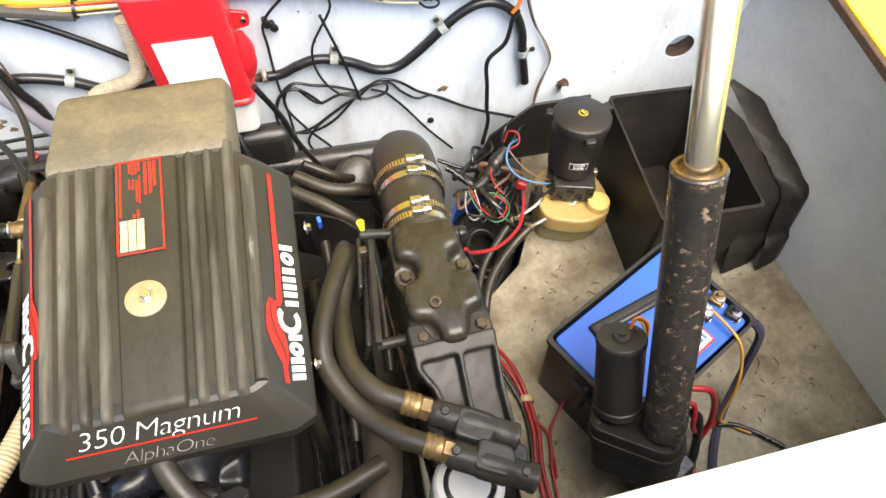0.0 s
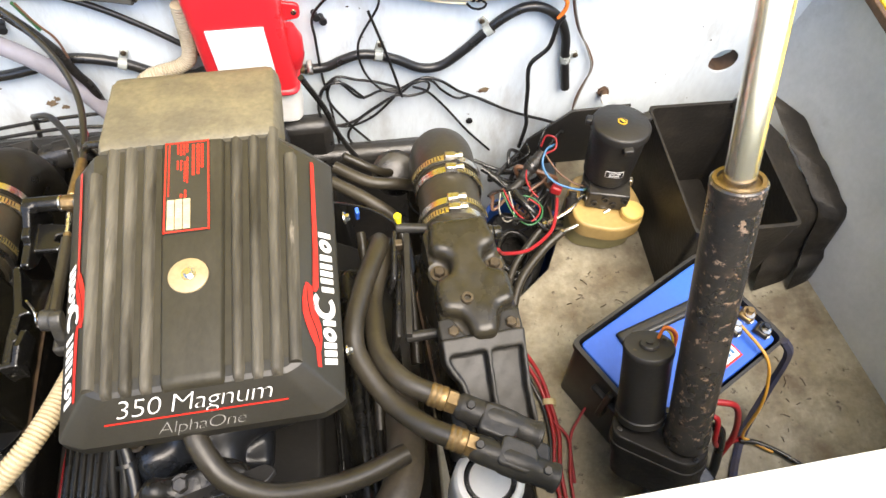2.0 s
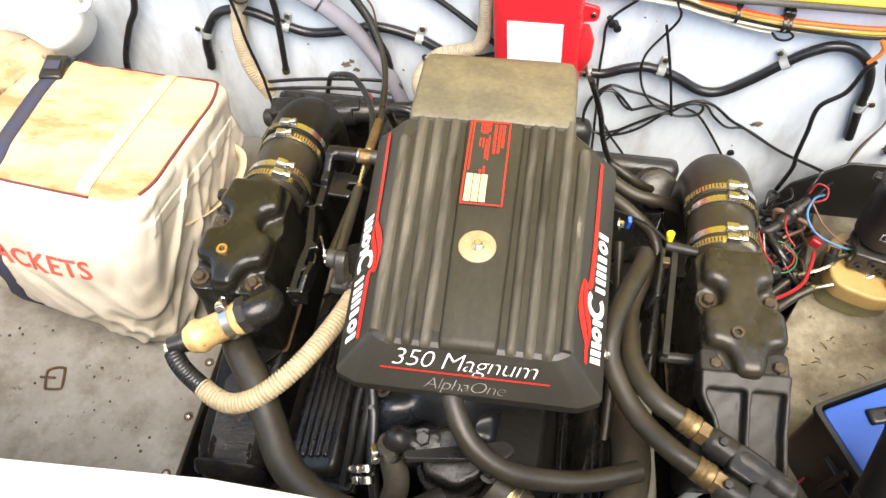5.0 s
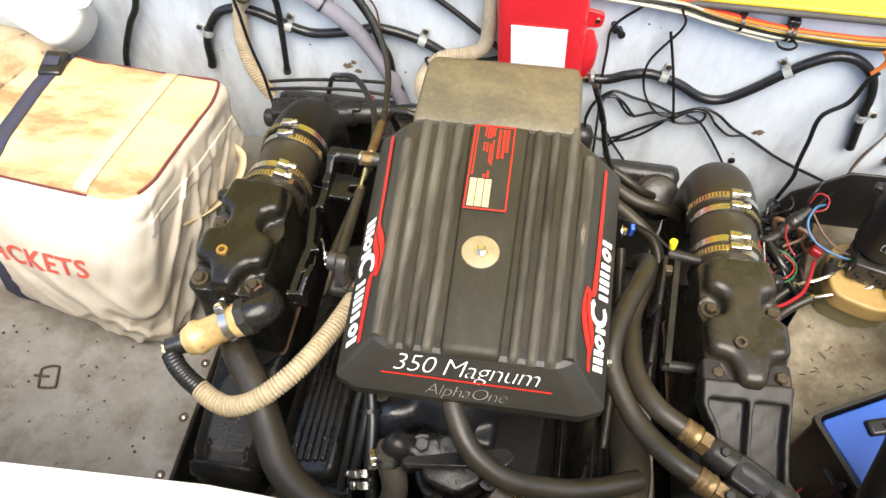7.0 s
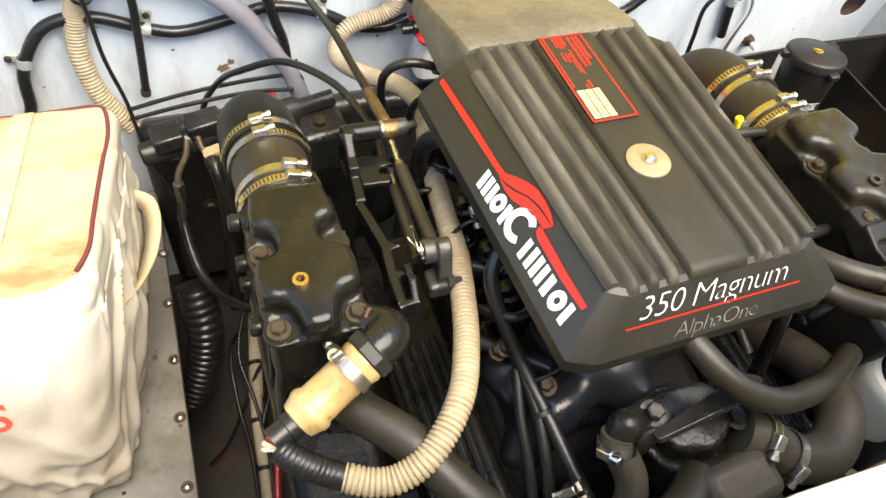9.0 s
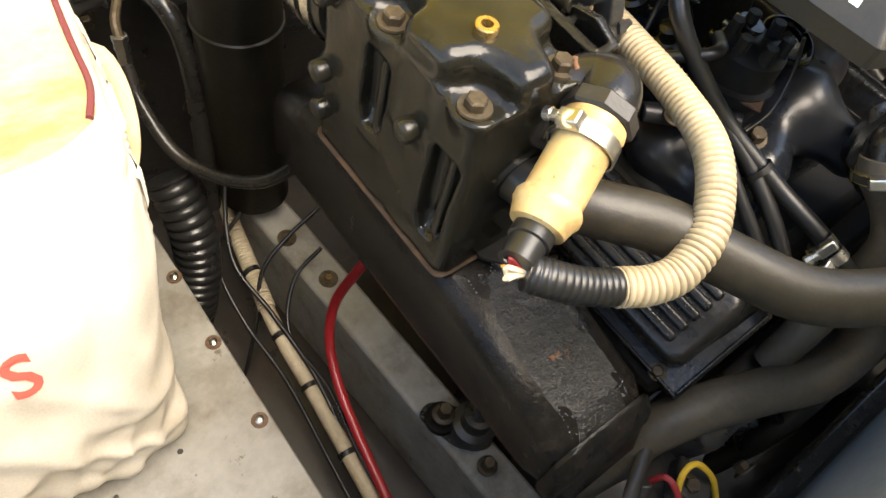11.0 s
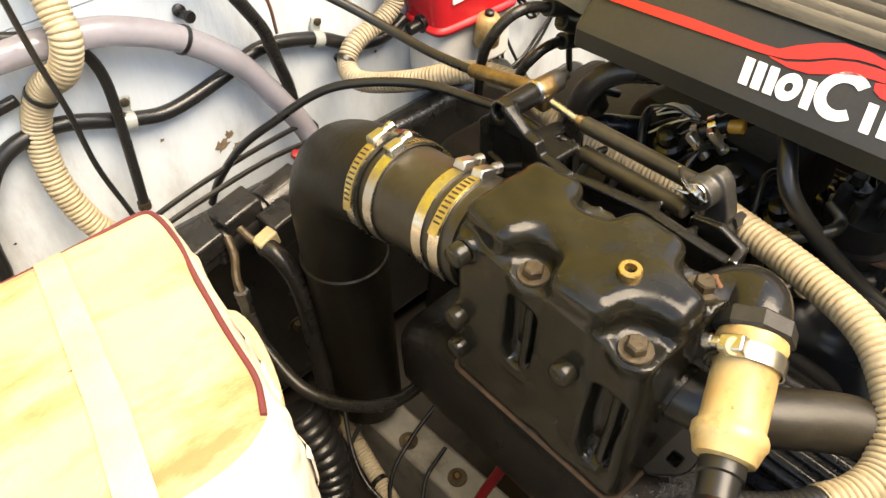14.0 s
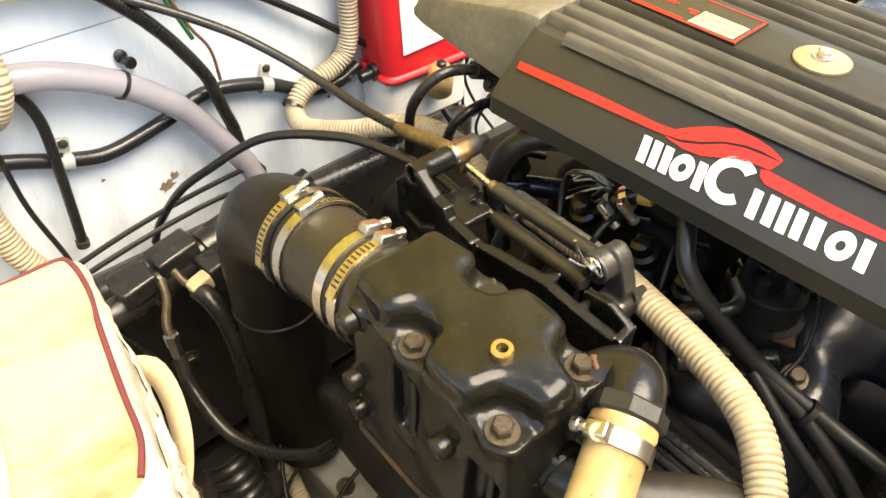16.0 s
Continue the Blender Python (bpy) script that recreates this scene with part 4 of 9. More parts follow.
        def ring(y, d, ry, rd, inner, a0, a1):
            s = bmesh.new()
            pts = []
            for k in range(25):
                a = radians(a0 + (a1 - a0) * k / 24)
                pts.append([s.verts.new(put(y - math.cos(a) * ry * q, d + math.sin(a) * rd * q)) for q in (1.0, inner)])
            for p, q in zip(pts, pts[1:]):
                s.faces.new((p[0], q[0], q[1], p[1]))
            part("white_ring", s, "decalwhite", cov, "white ring of the maker's mark", smooth=0)
        for y in (0.061, 0.0505, 0.040):
            bar(y, y - 0.0078, 0.58, 0.94)
        ring(0.0215, 0.755, 0.0095, 0.19, 0.34, 0, 360)
        bar(0.0095, 0.0020, 0.57, 0.94)
        ring(-0.0165, 0.625, 0.0190, 0.325, 0.56, 45, 315)
        bar(-0.0375, -0.0450, 0.57, 0.94)
        for y in (-0.0500, -0.0610):
            bar(y, y - 0.0078, 0.55, 0.93)
        bar(-0.0720, -0.0795, 0.55, 0.92)
        bar(-0.0840, -0.0930, 0.56, 0.92)
        ring(-0.1070, 0.735, 0.0095, 0.19, 0.34, 0, 360)
        bar(-0.1195, -0.1275, 0.53, 0.91)
    return cov


cover_parts()

# block, heads, valve covers, intake
part("engine_block", box((0.0, 0.08, 0.06), (0.34, 0.58, 0.46), None, (0.85, 0.96)), "shade_black", engine, "grimy black engine block", bevel=0.012)
part("bell_housing", box((0.0, 0.40, 0.09), (0.42, 0.10, 0.36), None, (0.8, 1)), "shade_black", engine, "black bell housing", bevel=0.02)
for s in (-1, 1):
    part("cylinder_head", box((0.15 * s, 0.02, 0.20), (0.15, 0.50, 0.12), (0, 38 * s, 0)), "shade_black", engine, "black cylinder head", bevel=0.008)
# black castings bolted low on the transom behind the engine
gim = solo("gimbal_housing", box((-0.20, 0.625, -0.05), (0.72, 0.05, 0.46), (0, 0, 2.6)), "iron", "black cast drive housing low on the transom", "casting", bevel=0.02)
for x, z in ((-0.50, 0.12), (-0.40, 0.14), (-0.28, 0.14), (-0.46, -0.02), (-0.38, -0.10)):
    bolt(gim, (x, 0.598 + 0.045 * x, z), (0, -1, 0), 0.010, 0.010, "rustbolt")
solo("gimbal_ring", box((0.17, 0.628, -0.11), (0.40, 0.05, 0.40), (0, 0, 2.6)), "iron", "black cast drive housing low on the transom", "casting", bevel=0.02)
for s in (-1, 1):
    rot = (0, 28 * s, 3)
    r3 = Euler([radians(a) for a in rot]).to_matrix()
    c = V(0.212, -0.025, 0.250) if s > 0 else V(-0.191, -0.016, 0.241)
    bm = bmesh.new()
    add_box(bm, c, (0.125, 0.46, 0.010), rot)
    vc = part("valve_cover", bm, "enamel_wet", engine, "black ribbed valve cover, wet with oil", bevel=0.003)
    body = prism(rounded([(-0.048, -0.212), (0.048, -0.212), (0.048, 0.212), (-0.048, 0.212)], 0.022, 5), 0.003, 0.046, Matrix.Translation(c) @ r3.to_4x4(), 0.010, 0.012)
    part("dome", body, "enamel_wet", vc, smooth=50)
    for k in range(5):
        ridge = prism(rounded([(-0.0055, -0.115), (0.0055, -0.115), (0.0055, 0.115), (-0.0055, 0.115)], 0.005, 4), 0.040, 0.0515, Matrix.Translation(c) @ r3.to_4x4() @ pose(-0.029 + 0.0145 * k, -0.075, 0), 0.004, 0.005)
        part("rib", ridge, "enamel_wet", vc, smooth=60)
    for x in (-0.0595, 0.0595):
        part("flange_lip", box(c + r3 @ V(x, 0, 0.007), (0.004, 0.455, 0.008), rot), "enamel_wet", vc, bevel=0.0015)
    part("flange_lip", box(c + r3 @ V(0, -0.2265, 0.007), (0.115, 0.004, 0.008), rot), "enamel_wet", vc, bevel=0.0015)
    for y in (-0.20, -0.05, 0.10):
        bolt(vc, c + r3 @ V(0.055 * s, y, 0.005), r3 @ V(0, 0, 1), 0.006, 0.006, "rustbolt")
bm = box((0, 0.12, 0.35), (0.20, 0.20, 0.14), None, (0.8, 0.9))
part("intake_manifold", bm, "shade_black", engine, "black intake manifold", bevel=0.015)
def intake_shape(x, y, z):
    d = sd_rod(x, y, z, (0.090, -0.060, 0.350), (-0.005, -0.090, 0.362), 0.036)
    d = blend(d, sd_rod(x, y, z, (-0.005, -0.090, 0.362), (-0.085, -0.128, 0.340), 0.026), 0.03)
    d = blend(d, sd_rod(x, y, z, (-0.085, -0.128, 0.340), (-0.120, -0.150, 0.280), 0.028), 0.03)
    d = blend(d, sd_rod(x, y, z, (0.0, -0.095, 0.362), (0.020, -0.165, 0.350), 0.024), 0.04)
    d = blend(d, sd_rod(x, y, z, (-0.050, -0.060, 0.330), (-0.115, -0.050, 0.310), 0.030), 0.03)
    d = blend(d, sd_box(x, y, z, (-0.03, -0.06, 0.290), (0.20, 0.17, 0.06), 0.015), 0.02)
    return d + 0.0006 * np.sin(90 * x + 40 * z) * np.sin(110 * y)


casting = part("intake_casting", cast(intake_shape, (-0.152, -0.19, 0.255), (0.13, 0.03, 0.402), 0.004), "intake", engine, "blue-black cast intake with flowing passages", smooth=80)
for k in range(7):
    part("cast_mark", box((0.006 + 0.0042 * k, -0.0935 + 0.0014 * k + (0.010 if k % 2 else 0.0), 0.3972), (0.0022, 0.006, 0.0016), (0, 8, 20)), "intake", casting, "raised unreadable casting mark")
ring = bmesh.new()
add_tube(ring, [V(-0.004 + 0.024 * math.cos(a), -0.056 + 0.024 * math.sin(a), 0.412 + 0.006 * math.sin(a)) for a in [math.pi * k / 9 for k in range(19)]], 0.0058, 10, 0.004)
part("black_ring", ring, "enamel", engine, "glossy black ring of a cable eye", smooth=60)
part("ring_chip", box((-0.002, -0.058, 0.409), (0.006, 0.014, 0.002), (0, 10, 40)), "tag", engine, "pale worn metal chip", bevel=0.0005)
for k, (r, z) in enumerate(((0.026, 0.395), (0.022, 0.408), (0.017, 0.419))):
    part("cap_step", lathe((-0.052 + 0.004 * k, -0.030, z), (0.15, -0.15, 1), [(0, r), (0.007, r), (0.009, r - 0.003), (0.011, r - 0.004)], 24), "enamel", engine, "stepped glossy black cap", smooth=40)
for p, h in (((-0.135, -0.055, 0.372), 0.012), ((-0.10, -0.115, 0.384), 0.010)):
    bolt(engine, p, (-0.3, -0.2, 1), 0.008, h, "rustbolt", label="rusty casting bolt")
part("bracket", box((-0.058, -0.075, 0.391), (0.046, 0.026, 0.004), (8, -14, 30)), "rust", engine, "rusty bracket plate", bevel=0.002)
bm = lathe((-0.055, -0.05, 0.36), (0, 0, 1), [(0, 0.04), (0.03, 0.04), (0.032, 0.034), (0.06, 0.033), (0.066, 0.025)], 24)
cap = part("distributor_cap", bm, "blackplastic", engine, "black distributor cap", smooth=40)
for k in range(6):
    a = k * math.pi / 3
    part("tower", lathe((-0.055 + 0.024 * math.cos(a), -0.05 + 0.024 * math.sin(a), 0.42), (0, 0, 1), [(0, 0.007), (0.02, 0.006)], 10), "blackplastic", cap)

# thermostat housing in front
def thermostat_shape(x, y, z):
    lift = 0.14 * y
    plate = sd_plate(x, y, z - lift, rounded([(-0.044, 0.014), (-0.022, 0.034), (0.030, 0.034), (0.048, 0.014), (0.044, -0.020), (0.012, -0.042), (-0.034, -0.030)], 0.012, 5), 0.0, 0.066, 0.006)
    neck = np.maximum(np.sqrt(x ** 2 + y ** 2) - 0.050, np.abs(z - lift - 0.012) - 0.022)
    d = blend(plate, neck, 0.008)
    ear = np.maximum(np.sqrt((x + 0.041) ** 2 + (y - 0.010) ** 2) - 0.017, np.abs(z - lift - 0.036) - 0.028)
    d = blend(d, ear, 0.008)
    d = blend(d, sd_rod(x, y, z, (-0.040, 0.012, 0.044), (-0.074, 0.006, 0.062), 0.0165), 0.010)
    d = blend(d, sd_rod(x, y, z, (-0.074, 0.006, 0.062), (-0.084, -0.004, 0.046), 0.0165), 0.006)
    return d + 0.0006 * np.sin(120 * x + 2) * np.sin(105 * y)


tstat = part("thermostat_housing", cast(thermostat_shape, (-0.104, -0.056, -0.02), (0.056, 0.056, 0.084), 0.003, pose(0.020, -0.202, 0.370)), "enamel_wet", engine, "grimy cast thermostat housing with a hose neck", smooth=70)
bm = box((-0.024, -0.194, 0.412), (0.062, 0.050, 0.048), (8, 0, 20), (0.8, 0.8))
add_box(bm, (0.06, -0.29, 0.33), (0.13, 0.09, 0.09), (12, 0, 6), (0.9, 0.85))
part("water_pump_body", bm, "iron", tstat, "grimy black casting", bevel=0.010)
bolt(tstat, (-0.021, -0.192, 0.436), (0, -0.1, 1), 0.0100, 0.010, "iron")
bolt(tstat, (0.072, -0.215, 0.428), (0, -0.1, 1), 0.009, 0.008, "iron")
eye = prism(rounded([(-0.070, -0.007), (0.0, -0.012), (0.060, -0.014), (0.072, 0.0), (0.060, 0.014), (0.0, 0.010), (-0.070, 0.005)], 0.006, 4), -0.0035, 0.0035, pose(0.030, -0.206, 0.456, -24, -6, 12), 0.0015, 0.0015)
part("lifting_strap", eye, "iron", tstat, "flat black lifting strap", smooth=50)

# ---- exhaust: manifolds, risers, hoses ----


def riser_hood():
    out = [(-0.041, 0.135), (-0.048, 0.086), (-0.026, 0.075), (-0.022, 0.062), (-0.027, 0.048), (-0.052, 0.038), (-0.052, -0.010), (-0.028, -0.016), (-0.020, -0.028), (-0.017, -0.053)]
    return (out + [(-x, y) for x, y in out[::-1]])


def riser_solid(s):
    """The riser: tapered body, hood with scoops round the bolts, two ribbed channels in the outer side."""
    hood = [(x, y) for x, y in rounded(riser_hood(), 0.011, 5)]

    def shape(x, y, z):
        wob = 0.0007 * np.sin(61 * x + 37 * y + 1.0) * np.sin(53 * y - 47 * z) + 0.0004 * np.sin(170 * x + 1.3) * np.sin(140 * y + 90 * z)
        k = np.clip((z + 0.198) / 0.168, 0.0, 1.0)
        hw, y0, y1 = 0.057 - 0.006 * k, -0.060 + 0.008 * k, 0.130 + 0.006 * k
        r = 0.011
        qx, qy = np.abs(x) - hw + r, np.abs(y - (y0 + y1) / 2) - (y1 - y0) / 2 + r
        flat = np.sqrt(np.maximum(qx, 0) ** 2 + np.maximum(qy, 0) ** 2) + np.minimum(np.maximum(qx, qy), 0) - r
        body = np.maximum(np.maximum(flat, z + 0.0285), -0.199 - z)
        top = sd_plate(x, y, z, hood, -0.10, 0.0 - 0.10 * np.maximum(0.0, -0.03 - y), 0.013)
        d = blend(body, top, 0.009)
        for bx, by in ((-0.040, -0.034), (0.040, -0.034), (-0.040, 0.060), (0.040, 0.060)):
            g = np.sqrt((x - bx) ** 2 + (y - by) ** 2)
            ear = np.maximum(g - 0.0165 + 0.35 * np.maximum(0.0, -0.033 - z), np.abs(z + 0.046) - 0.0185)
            d = blend(d, ear, 0.006)
            d = carve(d, np.maximum(g - 0.0150, -0.0275 - z), 0.004)
        u = s * x
        for ym, z0, z1 in ((0.059, -0.138, -0.052), (-0.030, -0.180, -0.074)):
            slope = np.maximum(0.0, (z0 + 0.020 - z)) * 0.55
            pit = sd_box(u, y, z, (0.058, ym, (z0 + z1) / 2), (0.036, 0.030, z1 - z0), 0.0075) + slope
            d = carve(d, pit, 0.004)
            rib = sd_rod(u, y, z, (0.0475, ym - 0.0055, z0 + 0.012), (0.0440, ym - 0.0055, z1 + 0.004), 0.0050)
            d = blend(d, rib, 0.003)
            lip = sd_rod(u, y, z, (0.0520, ym - 0.012, z0 - 0.001), (0.0520, ym + 0.010, z0 - 0.001), 0.0038)
            d = blend(d, lip, 0.003)
        for by, bz in ((0.006, -0.078), (0.120, -0.038), (0.122, -0.118), (0.120, -0.160)):
            boss = np.maximum(np.sqrt((y - by) ** 2 + (z - bz) ** 2) - 0.0125, np.abs(u - 0.048) - 0.0065)
            d = blend(d, boss, 0.004)
        return d + wob
    return shape


def exhaust_side(s, cx, z, yaw, swing=0.0, short=0.0):
    place = pose(cx, 0.0, z, 0, 0, yaw)

    def run(x, y, q):
        """A point of the hose and elbow, which swing aside a little behind the riser."""
        k = max(0.0, y - 0.10)
        return place @ V(x + swing * k, y - short * k, q)
    if s > 0:
        man_label, ris_label = "black exhaust manifold", "dusty black exhaust riser with a threaded plug"
    else:
        man_label, ris_label = "oily black exhaust manifold with rust spots", "glossy black painted exhaust riser with a brass plug"
    # manifold
    bm = bmesh.new()
    rows = []
    for y, zt, w0, w1 in ((-0.262, -0.30, -0.035, 0.04), (-0.250, -0.268, -0.050, 0.055), (-0.215, -0.238, -0.056, 0.060), (-0.06, -0.206, -0.057, 0.060), (0.16, -0.200, -0.057, 0.055), (0.215, -0.225, -0.055, 0.05), (0.238, -0.27, -0.04, 0.035)):
        zb = -0.335 if y > -0.24 else -0.325
        o = rounded([(w0, zb), (w1, zb), (w1, zt), (w0, zt)], 0.026, 5)
        rows.append([bm.verts.new(place @ V(x, y, q)) for x, q in o])
    for a, b in zip(rows, rows[1:]):
        for i in range(len(a)):
            j = (i + 1) % len(a)
            bm.faces.new((a[i], a[j], b[j], b[i]))
    bm.faces.new(rows[0])
    bm.faces.new(rows[-1][::-1])
    man = part("exhaust_manifold", bm, "manifold", engine, man_label, smooth=60)
    g = prism(rounded([(-0.060, -0.062), (0.060, -0.062), (0.060, 0.132), (-0.060, 0.132)], 0.012, 3), -0.2008, -0.1993, place)
    part("gasket", g, "gasket", man, "thin rusty gasket between riser and manifold")
    cap = bmesh.new()
    rows = []
    for y, zt, w0, w1 in ((-0.232, -0.2475, -0.0555, 0.0595), (-0.236, -0.2475, -0.0585, 0.0625), (-0.248, -0.2595, -0.0565, 0.0605), (-0.252, -0.2655, -0.0505, 0.0545)):
        rows.append([cap.verts.new(place @ V(x, y, q)) for x, q in rounded([(w0, -0.333), (w1, -0.333), (w1, zt), (w0, zt)], 0.024, 5)])
    for a, b in zip(rows, rows[1:]):
        for i in range(len(a)):
            j = (i + 1) % len(a)
            cap.faces.new((a[i], a[j], b[j], b[i]))
    part("end_flange", cap, "manifold", man, smooth=50)
    # riser body
    mt = "enamel_dusty" if s > 0 else "enamel"
    ris = part("exhaust_riser", cast(riser_solid(s), (-0.060, -0.066, -0.199), (0.060, 0.140, 0.002), 0.0026, place), mt, engine, ris_label, smooth=80)
    # bolts on ears and on the side
    for bx, by in ((-0.040, -0.034), (0.040, -0.034), (-0.040, 0.060), (0.040, 0.060)):
        if s < 0 and bx > 0 and by > 0:
            continue
        bolt(ris, place @ V(bx, by, -0.0275), (0, 0, 1), 0.0082, 0.008, "rustbolt", label="rusty hex bolt")
    for by, bz in ((0.006, -0.078), (0.120, -0.038), (0.122, -0.118), (0.120, -0.160)):
        part("side_bolt", lathe(place @ V(s * 0.0555, by, bz), place.to_3x3() @ V(s, 0.03, 0.02), [(0, 0.0105), (0.009, 0.0103), (0.0115, 0.0088), (0.0122, 0.006), (0.0124, 0.002)], 18), "enamel", ris, "round-headed black bolt", smooth=50)
    plug = bmesh.new()
    add_lathe(plug, place @ V(-0.010 if s < 0 else -0.015, 0.0, -0.002), (0, 0, 1), [(0, 0.0088), (0.0065, 0.0086), (0.0075, 0.0078), (0.0075, 0.0045), (0.001, 0.0042)], 20)
    part("plug", plug, "gold" if s < 0 else "rustbolt", ris, "bright threaded brass plug" if s < 0 else "")
    # outlet collar
    p0, p1 = place @ V(0, 0.120, -0.075), place @ V(0, 0.165, -0.080)
    d = (p1 - p0)
    part("outlet", lathe(p0, d, [(0, 0.043), (0.03, 0.046), (0.05, 0.046)], 32), mt, ris, smooth=40)
    # exhaust hose and elbow
    pts = [run(*q) for q in ((0, 0.142, -0.078), (-0.001, 0.20, -0.087), (-0.002, 0.262, -0.098), (-0.003, 0.318, -0.108))]
    hose = tube(pts, 0.0505, 36, 0.008, lambda q: 1.0 + 0.015 * math.sin(q * 60))
    h = solo("exhaust_hose", hose, "rubber_dusty", "black rubber exhaust hose held by four worm clamps", "hose", "exhaust hoses", smooth=50)
    el = tube([run(*q) for q in ((-0.002, 0.266, -0.099), (-0.003, 0.318, -0.110), (-0.003, 0.362, -0.135), (-0.003, 0.388, -0.185), (-0.003, 0.392, -0.25), (-0.003, 0.392, -0.40), (-0.003, 0.392, -0.62))],
              0.054, 36, 0.008)
    elbow = solo("exhaust_elbow", el, "rubber_dusty" if s > 0 else "rubber_black", "black moulded rubber exhaust elbow turning down to the transom", "exhaust elbow", "exhaust elbows", smooth=60)
    rim = lathe(run(-0.003, 0.392, -0.29), (0, 0, 1), [(0, 0.0545), (0.002, 0.057), (0.006, 0.057), (0.008, 0.0545)], 36, False)
    part("elbow_lip", rim, "rubber_black", elbow, smooth=50)
    axis = pts[-1] - pts[0]
    for k, (yy, zz, band) in enumerate(((0.160, -0.0812, "brassy"), (0.182, -0.0845, "steel"), (0.252, -0.0965, "steel"), (0.277, -0.101, "brassy"))):
        r = 0.0515 if yy < 0.25 else (0.0522 if yy < 0.26 else 0.0548)
        up = V(0.32 if s < 0 else 0.02, 0, 1) if yy < 0.2 else V(-0.12 if s < 0 else 0.05, 0, 1)
        if s > 0 and yy < 0.2:
            up = V(-0.02, 0, 1)
        clamp(h, run(-0.001, yy, zz), axis, r, up, 0.0125, band)
    return place


M["gold"] = mat("bright_brass", (0.62, 0.40, 0.14), (0.45, 0.28, 0.10), 0.30, 0.9, big=40, fine=200, grain=0.15, bump=0.1)
PL = exhaust_side(-1, -0.345, 0.507, 2.5)
exhaust_side(1, 0.371, 0.517, 6.0, 0.115, 0.06)


def foot_shape(x, y, z):
    d = sd_plate(x, y, z, rounded([(0.006, -0.040), (0.052, -0.036), (0.052, -0.062), (0.028, -0.088), (0.006, -0.088), (-0.020, -0.062)], 0.010, 5), -0.199, -0.1945, 0.0015)
    return carve(d, sd_box(x, y, z, (0.012, -0.0725, -0.196), (0.013, 0.011, 0.02), 0.002), 0.001)


part("foot_plate", cast(foot_shape, (-0.022, -0.090, -0.200), (0.054, -0.034, -0.193), 0.0015, PL), "shade_black", engine, "black flange plate with a square hole", smooth=40)
part("rusty_lug", box(PL @ V(0.056, -0.043, -0.0260), (0.022, 0.014, 0.005), (0, 14, -30)), "orange_rust", engine, "orange rusty lug under the bolt", bevel=0.002)


def droplets(name, count, seed, spot, r0, r1, label):
    """Small flat domes of oily water strewn over a surface."""
    rd = random.Random(seed)
    bm = bmesh.new()
    for k in range(count):
        p, n = spot(rd)
        a, u, w = across(n)
        r = r0 + (r1 - r0) * rd.random() ** 2.5
        e = rd.uniform(0.7, 1.0)
        rings = [[bm.verts.new(p + a * (h * r) + (u * math.cos(t) * e + w * math.sin(t)) * (r * q)) for t in (math.pi * 2 * i / 7 for i in range(7))] for h, q in ((-0.1, 1.0), (0.28, 0.78), (0.45, 0.36))]
        for x, y in zip(rings, rings[1:]):
            for i in range(7):
                bm.faces.new((x[i], x[(i + 1) % 7], y[(i + 1) % 7], y[i]))
        bm.faces.new(rings[-1])
    solo(name, bm, "droplet", label, "droplets", kind="stuff", smooth=80)


def on_manifold(rd):
    y = -0.225 + 0.157 * rd.random() ** 1.25
    x = max(-0.032, min(0.036, rd.gauss(0.004, 0.022)))
    z = -0.238 + (y + 0.215) / 0.155 * 0.032 if y > -0.215 else -0.238 + (y + 0.215) * 0.857
    return PL @ V(x, y, z + 0.0002), PL.to_3x3() @ V(0, -0.2, 1)


def on_valve_cover(rd):
    r3 = Euler((0, radians(-28), radians(3))).to_matrix()
    x, y = rd.uniform(-0.034, 0.034), rd.uniform(-0.19, 0.03)
    k = (x + 0.029) / 0.0145
    z = 0.0516 if abs(k - round(k)) < 0.20 else 0.0462
    return V(-0.191, -0.016, 0.241) + r3 @ V(x, y, z), r3 @ V(0, 0, 1)


bm = bmesh.new()
cells = {}
for i in range(37):
    for j in range(65):
        u, v = -1 + i / 18, -1 + j / 32
        x, y = 0.002 + 0.043 * u, -0.147 + 0.085 * v
        z = -0.238 + (y + 0.215) / 0.155 * 0.032 if y > -0.215 else -0.238 + (y + 0.215) * 0.857
        rim = u * u * 1.05 + max(0.0, v) ** 2 * 1.1 + max(0.0, -v - 0.5) * 0.8 + 0.5 * noise.noise(V(u * 2.2, v * 2.6, 4.0)) + 0.25 * noise.noise(V(u * 6, v * 7, 9.0))
        cells[i, j] = bm.verts.new(PL @ V(x, y, z + 0.0006 * min(1.0, (0.75 - rim) * 3) - (0.02 * (abs(u) - 0.8) if abs(u) > 0.8 else 0.0)))
for i in range(36):
    for j in range(64):
        bm.faces.new((cells[i, j], cells[i + 1, j], cells[i + 1, j + 1], cells[i, j + 1]))
part("wet_film", bm, "wet", engine, "glistening film of oily water on the manifold", smooth=80)
droplets("manifold_droplets", 1300, 5, on_manifold, 0.0004, 0.0015, "oily water droplets on the wet exhaust manifold")
def on_thermostat(rd):
    a, r = rd.uniform(0, 6.28), 0.030 * math.sqrt(rd.random())
    n = V(0.02, -0.14, 1).normalized()
    return V(0.022, -0.206, 0.370) + n * 0.0662 + V(r * math.cos(a), r * math.sin(a), 0.14 * r * math.sin(a) - 0.02 * r * math.cos(a)), n


droplets("thermostat_droplets", 110, 8, on_thermostat, 0.0004, 0.0010, "water droplets on the thermostat housing")
droplets("cover_droplets", 240, 6, on_valve_cover, 0.0005, 0.0017, "water droplets on the black valve cover")

